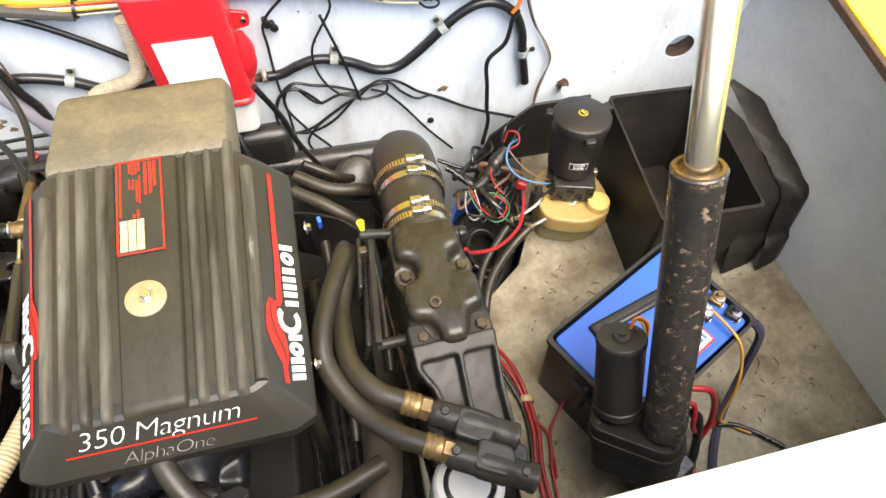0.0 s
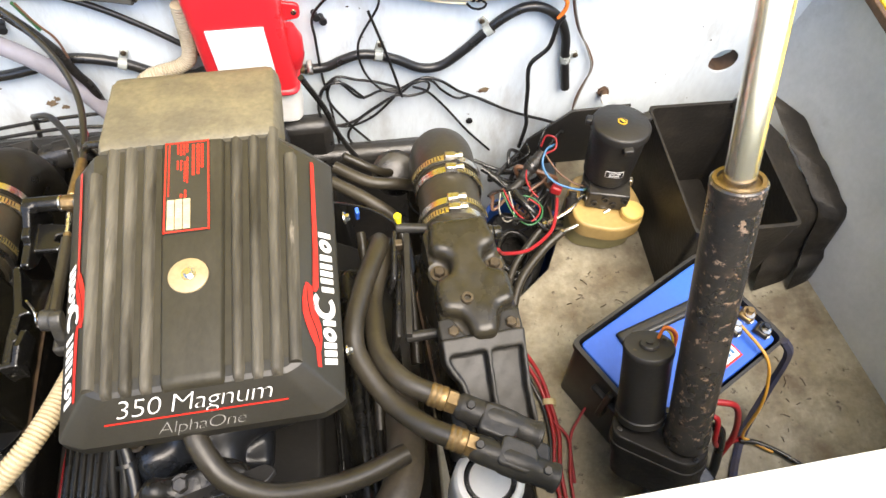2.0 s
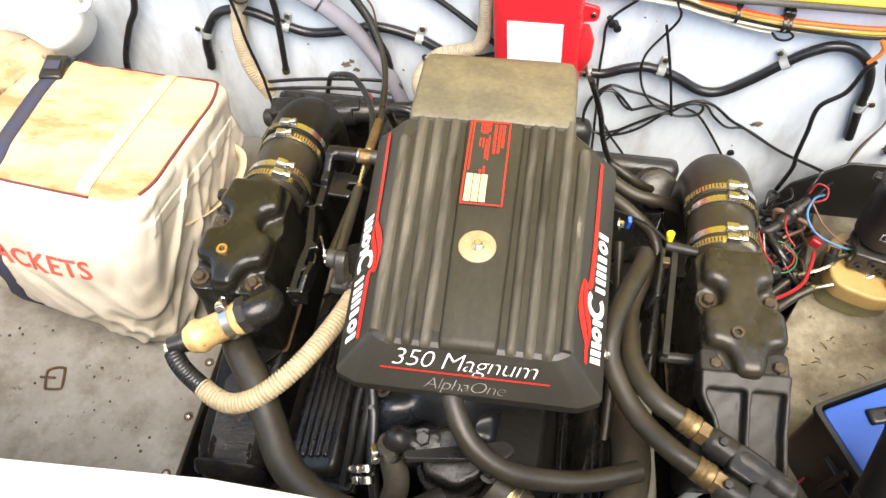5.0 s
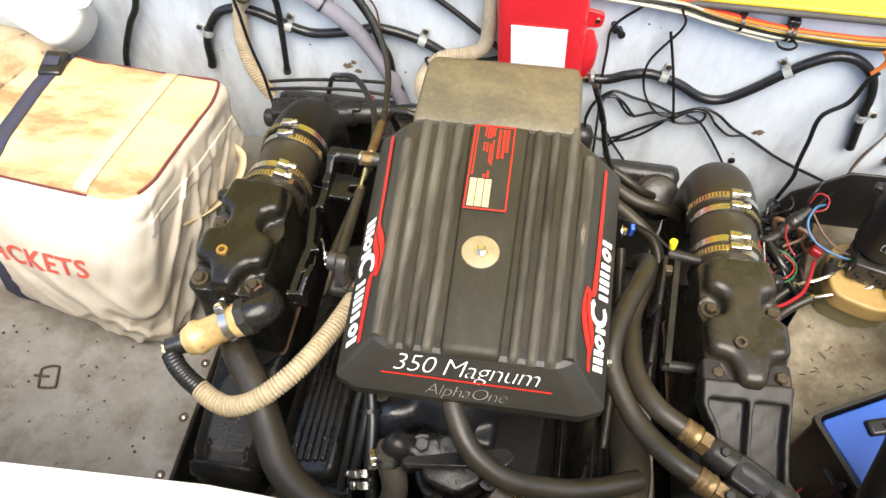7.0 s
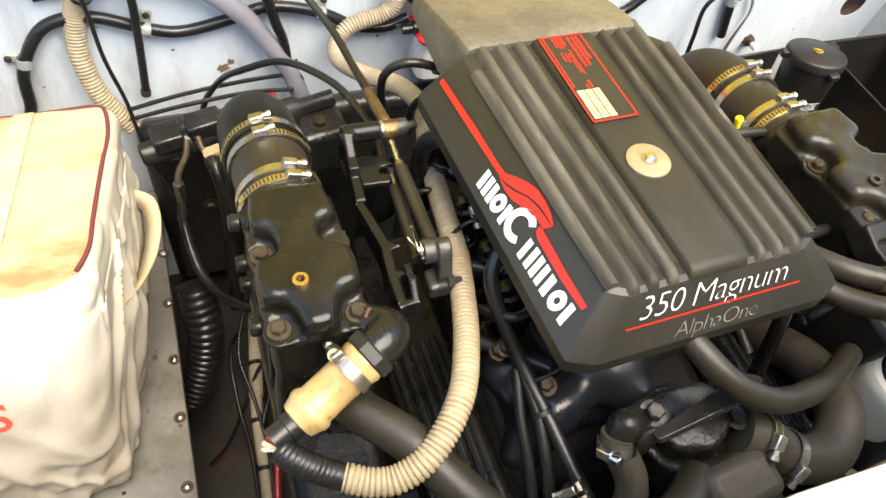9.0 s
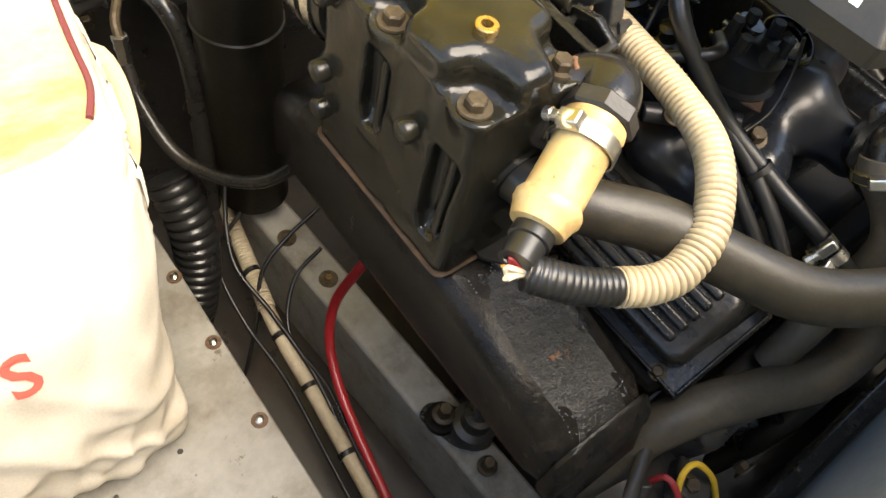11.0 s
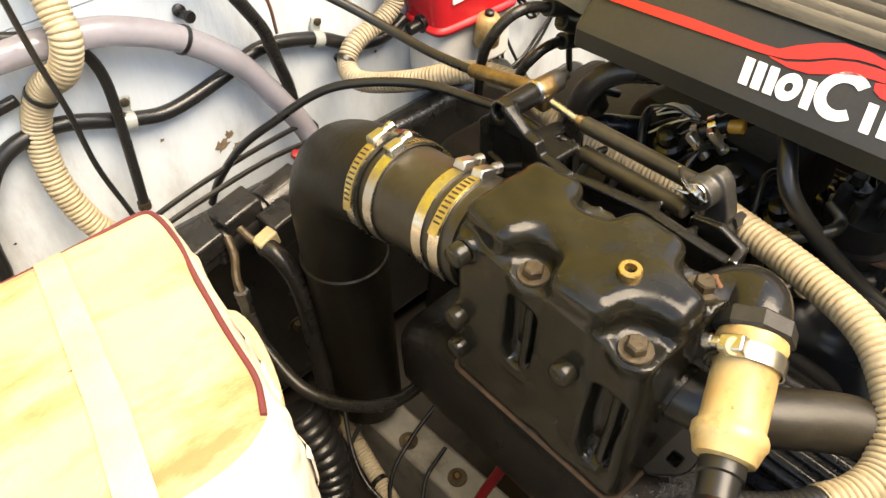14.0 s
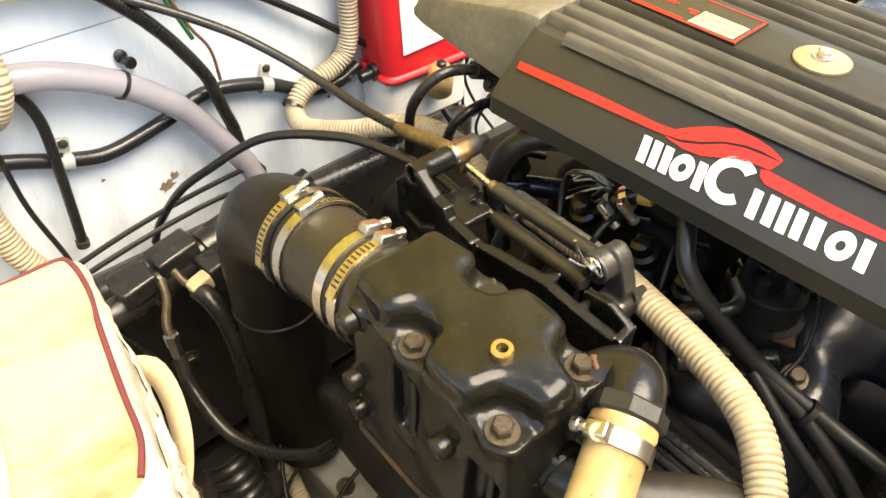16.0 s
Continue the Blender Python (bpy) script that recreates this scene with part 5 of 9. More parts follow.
def open_box(o, h, t, place, lip=0.006, taper=0.95):
    """Walls, floor and a rolled rim of an open box."""
    bm = bmesh.new()
    def ring(scale, z, grow=0.0):
        out = []
        for x, y in o:
            n = V(x, y).normalized()
            out.append(bm.verts.new(place @ V(x * scale + n.x * grow, y * scale + n.y * grow, z)))
        return out
    rings = [ring(taper, 0.001), ring(1.0, h - 0.012), ring(1.0, h - 0.012, lip), ring(1.0, h, lip), ring(1.0, h, -t), ring(taper, 0.006, -t)]
    n = len(o)
    for a, b in zip(rings, rings[1:]):
        for i in range(n):
            bm.faces.new((a[i], a[(i + 1) % n], b[(i + 1) % n], b[i]))
    bm.faces.new(rings[0][::-1])
    bm.faces.new(rings[-1])
    return bm



# ---- hoses and fittings on the engine's left ----


def hose(name, pts, r, material, label, category="hose", seg=14, step=0.008, shape=None, group="", smooth=60):
    return solo(name, tube(pts, r, seg, step, shape), material, label, category, group, smooth=smooth)


water = hose("water_hose", [PL @ V(0.005, -0.048, -0.105), (-0.330, -0.085, 0.408), (-0.312, -0.112, 0.412), (-0.274, -0.152, 0.412), (-0.240, -0.200, 0.402), (-0.200, -0.252, 0.396), (-0.136, -0.288, 0.396), (-0.073, -0.297, 0.396),
             (-0.021, -0.285, 0.400), (0.02, -0.255, 0.395)], 0.0225, "rubber_dusty", "thick dusty black water hose across the engine front", seg=20)
part("stub", lathe(PL @ V(0.005, -0.040, -0.105), (0.02, -1, -0.02), [(0, 0.022), (0.012, 0.022), (0.013, 0.027), (0.02, 0.027)], 24), "enamel", water, "black cast hose stub")

low = hose("lower_water_hose", [(-0.285, -0.250, 0.05), (-0.268, -0.255, 0.12), (-0.250, -0.256, 0.165), (-0.205, -0.268, 0.195), (-0.140, -0.290, 0.202), (-0.076, -0.312, 0.206), (0.0, -0.312, 0.21), (0.04, -0.294, 0.235), (0.05, -0.27, 0.30)],
           0.0235, "rubber_brown", "thick dusty lower water hose", seg=20)
v_hose = hose("bypass_hose", [(-0.0625, -0.2005, 0.426), (-0.0635, -0.208, 0.415), (-0.050, -0.238, 0.385), (-0.054, -0.258, 0.355), (-0.064, -0.262, 0.30), (-0.085, -0.268, 0.25), (-0.105, -0.272, 0.20)], 0.0178, "rubber_brown", "short black bypass hose with a clamp", seg=18)
clamp(v_hose, (-0.0625, -0.2085, 0.4145), (0.05, 0.55, 0.75), 0.0184, (-1, -0.4, 0.3), 0.011, "brassy")
r_hose = hose("thermostat_hose", [(0.075, -0.225, 0.415), (0.105, -0.24, 0.405), (0.14, -0.262, 0.385), (0.20, -0.262, 0.37), (0.245, -0.22, 0.37), (0.262, -0.15, 0.35), (0.262, -0.08, 0.30), (0.255, 0.0, 0.24)], 0.0275, "rubber_brown",
              "thick black hose from the thermostat housing", seg=18)
clamp(r_hose, (0.098, -0.236, 0.408), (0.6, -0.35, -0.25), 0.0283, (-0.1, -0.5, 0.9), 0.012, "brassy")
clamp(r_hose, (0.128, -0.256, 0.392), (0.6, -0.35, -0.35), 0.0283, (-0.3, -0.7, 0.6), 0.012, "steel")

# check valve of stained cream plastic with elbow, clamp and wire ends
vax = V(-0.842, -0.423, -0.335).normalized()
v0 = V(-0.310, -0.081, 0.466)
valve = solo("check_valve", lathe(v0, vax, [(-0.006, 0.0240), (0.000, 0.0250), (0.004, 0.0236), (0.017, 0.0236), (0.0185, 0.0222), (0.060, 0.0222), (0.062, 0.0240), (0.065, 0.0254), (0.070, 0.0254), (0.0725, 0.0238), (0.083, 0.0205), (0.0855, 0.015)], 32), "valve",
             "stained cream plastic check valve with a steel clamp", "valve", smooth=45)
vc_ = clamp(valve, v0 + vax * 0.0125, vax, 0.0242, (-0.487, 0.329, 0.809), 0.0125, "steel")
part("screw_head", lathe(v0 + vax * 0.0138 + V(-0.487, 0.329, 0.809) * 0.0285, (-0.45, -0.35, 0.75), [(0, 0.0065), (0.004, 0.0068), (0.0055, 0.0058), (0.0058, 0.002)], 18), "tag", vc_, "round slotted screw head")
elb = solo("rubber_elbow", tube([v0, v0 - vax * 0.012, v0 - vax * 0.022, (-0.281, -0.064, 0.474), (-0.277, -0.055, 0.471), (-0.284, -0.045, 0.465), (-0.300, -0.036, 0.458), (-0.322, -0.025, 0.450)], 0.0235, 24, 0.003), "rubber",
           "black rubber elbow with a moulded hexagonal collar", "pipe elbow", smooth=60)
part("collar", lathe(v0 - vax * 0.005, -vax, [(0, 0.0265), (0.002, 0.0285), (0.013, 0.0285), (0.015, 0.026)], 8), "blackplastic", elb, "black hexagonal collar", smooth=20)
v1 = v0 + vax * 0.084
part("outlet_stub", lathe(v1 - vax * 0.004, vax + V(0, 0, 0.20), [(0, 0.0145), (0.004, 0.0155), (0.016, 0.0155), (0.017, 0.0135), (0.034, 0.0135)], 20), "cable", valve, "black outlet stub")
conduit_tip = V(-0.402, -0.136, 0.428)
loom1 = hose("taped_conduit", [conduit_tip, (-0.388, -0.150, 0.426), (-0.368, -0.163, 0.420), (-0.343, -0.175, 0.415)], 0.0138, "cable", "black taped corrugated conduit end with bare wires", "conduit", 18, 0.0009, corrugated(0.0052, 0.06))
for k, (m, d) in enumerate((("wire_cream", (-0.014, 0.006, 0.008)), ("wire_ochre", (-0.012, 0.010, 0.003)), ("redwire", (-0.008, 0.010, 0.010)), ("cable", (-0.010, 0.012, 0.006)), ("wire_cream", (-0.016, 0.002, 0.0)), ("wire_yellow", (-0.006, 0.014, 0.008)))):
    part("wire_end", tube([conduit_tip + V(0.006, -0.004, -0.002), conduit_tip + V(*d) * 0.5, conduit_tip + V(*d), v1 + vax * 0.033 + V(0.002 * k - 0.005, 0, 0)], 0.0022, 7, 0.003), m, loom1)
RUN = [(-0.346, -0.174, 0.416), (-0.320, -0.185, 0.414), (-0.292, -0.188, 0.417), (-0.256, -0.174, 0.430), (-0.216, -0.130, 0.442), (-0.190, -0.068, 0.437), (-0.172, 0.0, 0.428), (-0.160, 0.058, 0.422)]
beige = hose("corrugated_conduit", RUN, 0.0148, "conduit", "beige corrugated plastic conduit looping from the engine to the transom", "conduit", 20, 0.0009, corrugated(0.0056, 0.17))
part("grimy_run", tube([(-0.160, 0.058, 0.422), (-0.152, 0.14, 0.408), (-0.140, 0.25, 0.392), (-0.122, 0.345, 0.388), (-0.138, 0.415, 0.378), (-0.178, 0.490, 0.345), (-0.205, 0.560, 0.322), (-0.200, 0.605, 0.322), (-0.172, 0.622, 0.342), (-0.110, 0.628, 0.360), (-0.086, 0.630, 0.395), (-0.080, 0.632, 0.50)],
                       0.0147, 20, 0.0009, corrugated(0.0056, 0.17)), "conduit_grey", beige, "grimy rear run of the conduit", smooth=60)
part("cable_tie", lathe((-0.198, 0.612, 0.327), (0.9, 0.4, 0.6), [(-0.003, 0.0155), (-0.003, 0.0168), (0.003, 0.0168), (0.003, 0.0155)], 24, False), "cable", beige, "black cable tie")

# black cables in front of the cover, tied together
bundle = hose("engine_harness", [(-0.105, 0.030, 0.505), (-0.132, 0.010, 0.492), (-0.148, -0.018, 0.460), (-0.126, -0.085, 0.400), (-0.106, -0.155, 0.368), (-0.094, -0.215, 0.352), (-0.08, -0.26, 0.33)], 0.0085, "cable",
              "black wiring harness tied beside the engine cover", "cable", 12)
part("branch", tube([(-0.128, -0.08, 0.40), (-0.118, -0.135, 0.372), (-0.118, -0.185, 0.345), (-0.122, -0.23, 0.31)], 0.0075, 12), "cable", bundle)
part("branch", tube([(-0.130, -0.09, 0.392), (-0.136, -0.14, 0.362), (-0.136, -0.19, 0.33), (-0.14, -0.24, 0.29)], 0.0065, 12), "cable", bundle)
part("cable_tie", lathe((-0.114, -0.140, 0.372), (0.2, -0.8, -0.4), [(-0.003, 0.013), (-0.003, 0.0145), (0.003, 0.0145), (0.003, 0.013)], 20, False), "cable", bundle)
clamp(bundle, (-0.100, -0.222, 0.352), (0.2, -0.8, -0.3), 0.0105, (-0.8, -0.4, 0.6), 0.010, "steel")
clamp(bundle, (-0.096, -0.236, 0.346), (0.2, -0.8, -0.3), 0.0105, (-0.8, -0.2, -0.2), 0.010, "steel")
hose("ground_wire", [(-0.115, -0.11, 0.395), (-0.09, -0.11, 0.41), (-0.075, -0.10, 0.44), (-0.075, -0.09, 0.47)], 0.0018, "cable", "thin black wire under the cover", "wire", 7)
for k, (x, y) in enumerate(((-0.13, 0.10), (-0.12, 0.14), (-0.14, 0.17), (-0.11, 0.20))):
    hose("plug_lead", [(x, y, 0.40), (x - 0.03, y + 0.005, 0.41), (x - 0.055, y + 0.01, 0.375), (x - 0.06, y + 0.01, 0.32)], 0.0045, "cable", "black spark plug lead under the cover", "ignition lead", 9, group="ignition leads")
rndw = random.Random(7)
for k in range(11):
    a = V(-0.112 + rndw.uniform(-0.006, 0.006), 0.112 + rndw.uniform(-0.01, 0.012), 0.462)
    b = V(rndw.uniform(-0.012, 0.004), rndw.uniform(0.020, 0.052), rndw.uniform(-0.034, 0.006))
    hose("frayed_wire", [a, a + b * 0.5 + V(0, 0, rndw.uniform(0.002, 0.010)), a + b], 0.0012, ("wire_white", "wire_cream", "wire_cream", "wire_white", "cable")[k % 5],
         "thin stripped wire under the engine cover", "wire", 6, 0.004, group="stripped wires")

blk = solo("pump_cover", box((0.052, -0.272, 0.390), (0.100, 0.066, 0.066), (14, 0, 10), (0.86, 0.80)), "rubber_brown", "smooth dusty black cover block at the engine front", "cover", bevel=0.012)
clamp(blk, (0.000, -0.296, 0.398), (0.8, 0.35, 0.2), 0.018, (-0.4, -0.3, 0.9), 0.012, "brassy")
for k, p in enumerate(((-0.135, 0.215, 0.43), (-0.125, 0.120, 0.425), (-0.115, 0.050, 0.415), (-0.105, 0.0, 0.40))):
    dbm = lathe(p, (-0.5, 0.1, 1), [(0, 0.016), (0.012, 0.016), (0.014, 0.011), (0.028, 0.010), (0.030, 0.006)], 14)
    solo("ignition_boot", dbm, "enamel", "glossy black rubber boot under the cover", "boot", "ignition boots", smooth=40)
for p, q, r in (((-0.16, 0.24, 0.41), (-0.09, 0.18, 0.40), 0.012), ((-0.14, 0.06, 0.39), (-0.06, 0.02, 0.40), 0.014), ((-0.15, -0.03, 0.36), (-0.08, -0.09, 0.37), 0.010)):
    solo("intake_pipe", rod(p, q, r, 14), "intake", "short black pipe under the engine cover", "pipe", "pipes under the cover")

sc = hose("breather_hose", [(-0.128, 0.135, 0.405), (-0.122, 0.112, 0.436), (-0.115, 0.095, 0.456), (-0.100, 0.078, 0.470), (-0.07, 0.06, 0.475)], 0.0092, "rubber", "small black breather hose with two clamps", seg=12)
clamp(sc, (-0.1165, 0.0985, 0.4525), (0.1, -0.65, 0.75), 0.0098, (-0.9, 0.3, -0.6), 0.008, "steel")
clamp(sc, (-0.110, 0.0885, 0.4625), (0.3, -0.65, 0.6), 0.0098, (-0.9, 0.2, -0.6), 0.008, "steel")
solo("orange_plug", rod((-0.108, 0.078, 0.468), (-0.104, 0.064, 0.472), 0.007, 12), "wire_ochre", "orange connector plug under the engine cover", "connector")
hose("fuel_hose", [(-0.125, 0.150, 0.500), (-0.148, 0.185, 0.492), (-0.162, 0.207, 0.465), (-0.164, 0.217, 0.425), (-0.162, 0.215, 0.385), (-0.158, 0.208, 0.330)], 0.0125, "rubber", "thick black hose bending down from under the cover", seg=18)

rndl = random.Random(21)
for k in range(6):
    y0 = 0.22 - 0.05 * k
    a = V(-0.075 + rndl.uniform(-0.02, 0.02), y0, 0.415 + rndl.uniform(-0.02, 0.02))
    hose("engine_lead", [a, a + V(-0.04, rndl.uniform(-0.03, 0.03), 0.015), a + V(-0.075, rndl.uniform(-0.04, 0.02), -0.02), a + V(-0.09, rndl.uniform(-0.05, 0.03), -0.08)], rndl.choice((0.003, 0.0045, 0.006)), "cable", "glossy black lead in the shade under the cover", "ignition lead", 9, group="ignition leads")
for k in range(8):
    p = V(-0.10 - rndl.uniform(0, 0.05), 0.22 - 0.04 * k, 0.385 + rndl.uniform(-0.02, 0.02))
    bs_ = bmesh.new()
    add_lathe(bs_, p, (rndl.uniform(-0.6, 0), rndl.uniform(-0.4, 0.2), 1), [(0, 0.012), (0.006, 0.012), (0.0065, 0.008), (0.016, 0.0075), (0.017, 0.005)], 12)
    solo("sensor_plug", bs_, rndl.choice(("enamel", "iron", "rustbolt")), "small black sensor plug on the intake", "sensor", "intake sensors", smooth=30)

# shift and throttle linkage between the riser and the cover
link = thing("shift_linkage", (-0.24, 0.08, 0.40), "black cast shift linkage with worn silver edges and control rods", "linkage")
def rail_shape(x, y, z):
    top = sd_plate(x, y, z, [(-0.264, 0.128), (-0.2575, 0.108), (-0.2475, 0.064), (-0.235, 0.0535), (-0.247, 0.049), (-0.2480, 0.021), (-0.236, 0.018), (-0.2475, 0.010), (-0.2470, -0.026), (-0.257, -0.030), (-0.2585, 0.016), (-0.2575, 0.056), (-0.266, 0.095), (-0.272, 0.124)], 0.4605, 0.4665, 0.0012)
    web = sd_plate(x, y, z, [(-0.270, 0.128), (-0.263, 0.128), (-0.251, 0.056), (-0.253, 0.018), (-0.2515, -0.028), (-0.257, -0.030), (-0.2585, 0.016), (-0.2575, 0.056)], 0.425, 0.466, 0.0012)
    d = np.minimum(top, web)
    ear = sd_plate(x, y, z, [(-0.240, 0.024), (-0.232, 0.024), (-0.234, -0.028), (-0.242, -0.029)], 0.440, 0.479 - 0.28 * np.abs(y + 0.002), 0.0012)
    d = np.minimum(d, ear)
    end = sd_plate(x, y, z, [(-0.258, -0.024), (-0.234, -0.020), (-0.234, -0.027), (-0.257, -0.031)], 0.432, 0.472, 0.0012)
    d = np.minimum(d, end)
    d = carve(d, sd_rod(x, y, z, (-0.249, -0.04, 0.447), (-0.249, -0.01, 0.447), 0.0042), 0.001)
    return d


def lever_shape(x, y, z):
    boss = sd_rod(x, y, z, (-0.266, 0.224, 0.480), (-0.224, 0.226, 0.479), 0.0118)
    boss = np.maximum(boss, -0.268 - x)
    boss = np.maximum(boss, x + 0.219)
    arm = sd_plate(y, z, x, [(0.236, 0.474), (0.252, 0.458), (0.250, 0.412), (0.214, 0.406), (0.150, 0.430), (0.134, 0.446), (0.134, 0.458), (0.168, 0.462), (0.174, 0.472), (0.190, 0.474), (0.214, 0.488)], -0.2685, -0.2565, 0.0022)
    d = blend(boss, arm, 0.008)
    hollow = sd_plate(y, z, x, [(0.236, 0.458), (0.238, 0.424), (0.214, 0.420), (0.190, 0.436), (0.196, 0.462)], -0.29, -0.2635, 0.004)
    d = carve(d, hollow, 0.004)
    d = carve(d, sd_rod(x, y, z, (-0.28, 0.224, 0.480), (-0.264, 0.224, 0.480), 0.0072), 0.002)
    wing = sd_plate(x, y, z, [(-0.262, 0.206), (-0.240, 0.208), (-0.206, 0.202), (-0.208, 0.190), (-0.228, 0.186), (-0.230, 0.178), (-0.216, 0.172), (-0.222, 0.160), (-0.262, 0.160)], 0.4455, 0.4545, 0.0015)
    return blend(d, wing, 0.004)


part("bracket", cast(rail_shape, (-0.275, -0.034, 0.424), (-0.228, 0.132, 0.482), 0.0015), "worn_enamel", link, "black cast bracket with edges worn to bare metal", smooth=45)
part("lever", cast(lever_shape, (-0.270, 0.130, 0.402), (-0.204, 0.256, 0.494), 0.0018), "worn_enamel", link, "glossy black cast lever", smooth=60)
part("pin_washer", rod((-0.220, 0.226, 0.479), (-0.215, 0.226, 0.479), 0.0125, 20), "steel", link)
def eye_shape(x, y, z):
    d = blend(sd_box(x, y, z, (-0.207, 0.226, 0.470), (0.013, 0.019, 0.030), 0.004), sd_rod(x, y, z, (-0.213, 0.226, 0.479), (-0.200, 0.2265, 0.479), 0.0115), 0.005)
    return d + 0.0005 * np.sin(400 * y) * np.sin(330 * z)


part("cable_eye", cast(eye_shape, (-0.226, 0.208, 0.450), (-0.188, 0.242, 0.494), 0.0016), "brass", link, "brown brass cable end", smooth=60)
part("nut", lathe((-0.199, 0.2265, 0.479), (1, 0.05, 0), [(0, 0.0115), (0.003, 0.0118), (0.014, 0.0112), (0.015, 0.006), (0.027, 0.0055), (0.028, 0.003)], 12), "rod_grey", link, "dull grey threaded stud and nut", smooth=30)
part("rod_end", rod((-0.208, 0.214, 0.470), (-0.206, 0.176, 0.466), 0.0042, 12), "steel", link, "bright rod end")
part("rod_ferrule", rod((-0.206, 0.180, 0.4665), (-0.2055, 0.170, 0.4655), 0.0060, 12), "brass", link)
part("control_rod", rod((-0.2055, 0.172, 0.4657), (-0.200, 0.038, 0.470), 0.0082, 14), "rubber_dusty", link)
part("rod_end", rod((-0.212, 0.205, 0.440), (-0.213, 0.160, 0.441), 0.0040, 12), "steel", link, "bright rod end")
part("control_rod", rod((-0.213, 0.162, 0.441), (-0.217, 0.040, 0.452), 0.0082, 14), "rubber_dusty", link)
def clevis_shape(x, y, z):
    """A curved cheek with a round tongue in front of it, through which the pin passes."""
    cheek = sd_plate(y, z, x, rounded([(0.046, 0.484), (0.032, 0.490), (0.022, 0.482), (0.010, 0.452), (0.012, 0.430), (0.030, 0.430), (0.034, 0.452)], 0.007, 4), -0.200, -0.184, 0.002)
    tongue = np.maximum(np.sqrt((y - 0.037) ** 2 + (z - 0.470) ** 2) - 0.0145, np.abs(x + 0.206) - 0.009)
    foot = sd_box(x, y, z, (-0.196, 0.020, 0.428), (0.030, 0.030, 0.022), 0.005)
    return blend(blend(cheek, foot, 0.006), tongue, 0.003)


part("clevis", cast(clevis_shape, (-0.220, 0.004, 0.414), (-0.180, 0.056, 0.494), 0.0017), "rod_grey", link, "dark grey curved clevis", smooth=50)
part("clevis_pin", rod((-0.222, 0.037, 0.474), (-0.190, 0.037, 0.474), 0.0052, 14), "steel", link)
part("pin_washer", lathe((-0.2165, 0.037, 0.474), (-1, 0, 0), [(0, 0.0105), (0.0015, 0.0102), (0.0016, 0.004)], 18), "steel", link)
part("split_pin", tube([(-0.216, 0.026, 0.472), (-0.219, 0.034, 0.475), (-0.221, 0.042, 0.479), (-0.224, 0.050, 0.489), (-0.226, 0.053, 0.499)], 0.0015, 6, 0.003), "steel", link)
part("split_pin", tube([(-0.219, 0.036, 0.475), (-0.223, 0.046, 0.474), (-0.228, 0.055, 0.477)], 0.0013, 6, 0.003), "steel", link)
part("clevis_nut", lathe((-0.188, 0.012, 0.440), (1, -0.1, 0), [(0, 0.008), (0.007, 0.008), (0.008, 0.0052), (0.016, 0.0048), (0.017, 0.003)], 6), "rod_grey", link)

throttle = hose("throttle_cable", [(-0.42, 0.628, 0.560), (-0.355, 0.592, 0.532), (-0.296, 0.544, 0.504), (-0.259, 0.500, 0.480), (-0.234, 0.448, 0.461), (-0.220, 0.384, 0.452), (-0.210, 0.311, 0.456), (-0.207, 0.255, 0.470)], 0.0056, "cable",
                "black throttle control cable with a brown sleeve", "cable", 10)
part("sleeve", rod((-0.2125, 0.325, 0.4545), (-0.207, 0.240, 0.473), 0.0078, 14), "brass", throttle, "brown brass sleeve")
hose("shift_cable", [(-0.440, 0.622, 0.190), (-0.426, 0.609, 0.231), (-0.398, 0.572, 0.295), (-0.368, 0.529, 0.343), (-0.307, 0.471, 0.400), (-0.248, 0.385, 0.424), (-0.222, 0.300, 0.432), (-0.215, 0.250, 0.436), (-0.218, 0.205, 0.438)], 0.0056, "cable",
     "black shift control cable arching from the transom", "cable", 10)
hose("long_cable", [wall_at(-0.80, 0.60, 0.05), wall_at(-0.45, 0.60, 0.03), wall_at(-0.268, 0.522, 0.02), wall_at(-0.159, 0.452, 0.02), wall_at(-0.045, 0.362, 0.03), wall_at(0.0, 0.325, 0.035)], 0.0058, "cable",
     "long black cable running along the transom", "cable", 10)

# steering actuator and hydraulic fittings low on the transom
steer = thing("steering_actuator", (-0.42, 0.53, 0.18), "grimy black power steering actuator with hydraulic fittings", "actuator")
part("cylinder", lathe((-0.548, 0.511, 0.200), (0.30, 0.052, 0.030), [(0, 0.016), (0.004, 0.020), (0.06, 0.020), (0.062, 0.026), (0.085, 0.026), (0.087, 0.022), (0.15, 0.022), (0.152, 0.028), (0.20, 0.028), (0.203, 0.022), (0.27, 0.022), (0.28, 0.015), (0.34, 0.015)], 20), "iron", steer)
for x, y, z, s in ((-0.50, 0.515, 0.232, (0.05, 0.045, 0.03)), (-0.44, 0.53, 0.238, (0.06, 0.04, 0.032)), (-0.395, 0.50, 0.21, (0.045, 0.04, 0.05)), (-0.36, 0.545, 0.235, (0.05, 0.03, 0.022))):
    part("valve_block", box((x, y, z), s, (4, -6, 9)), "iron", steer, bevel=0.004)
part("fitting", box((-0.432, 0.470, 0.225), (0.030, 0.020, 0.024), (0, -10, 10)), "tag", steer, "pale zinc fitting", bevel=0.003)
part("red_cap", lathe((-0.322, 0.568, 0.246), (0.2, -0.3, 1), [(0, 0.008), (0.006, 0.008), (0.008, 0.005)], 14), "redwire", steer, "small red cap")
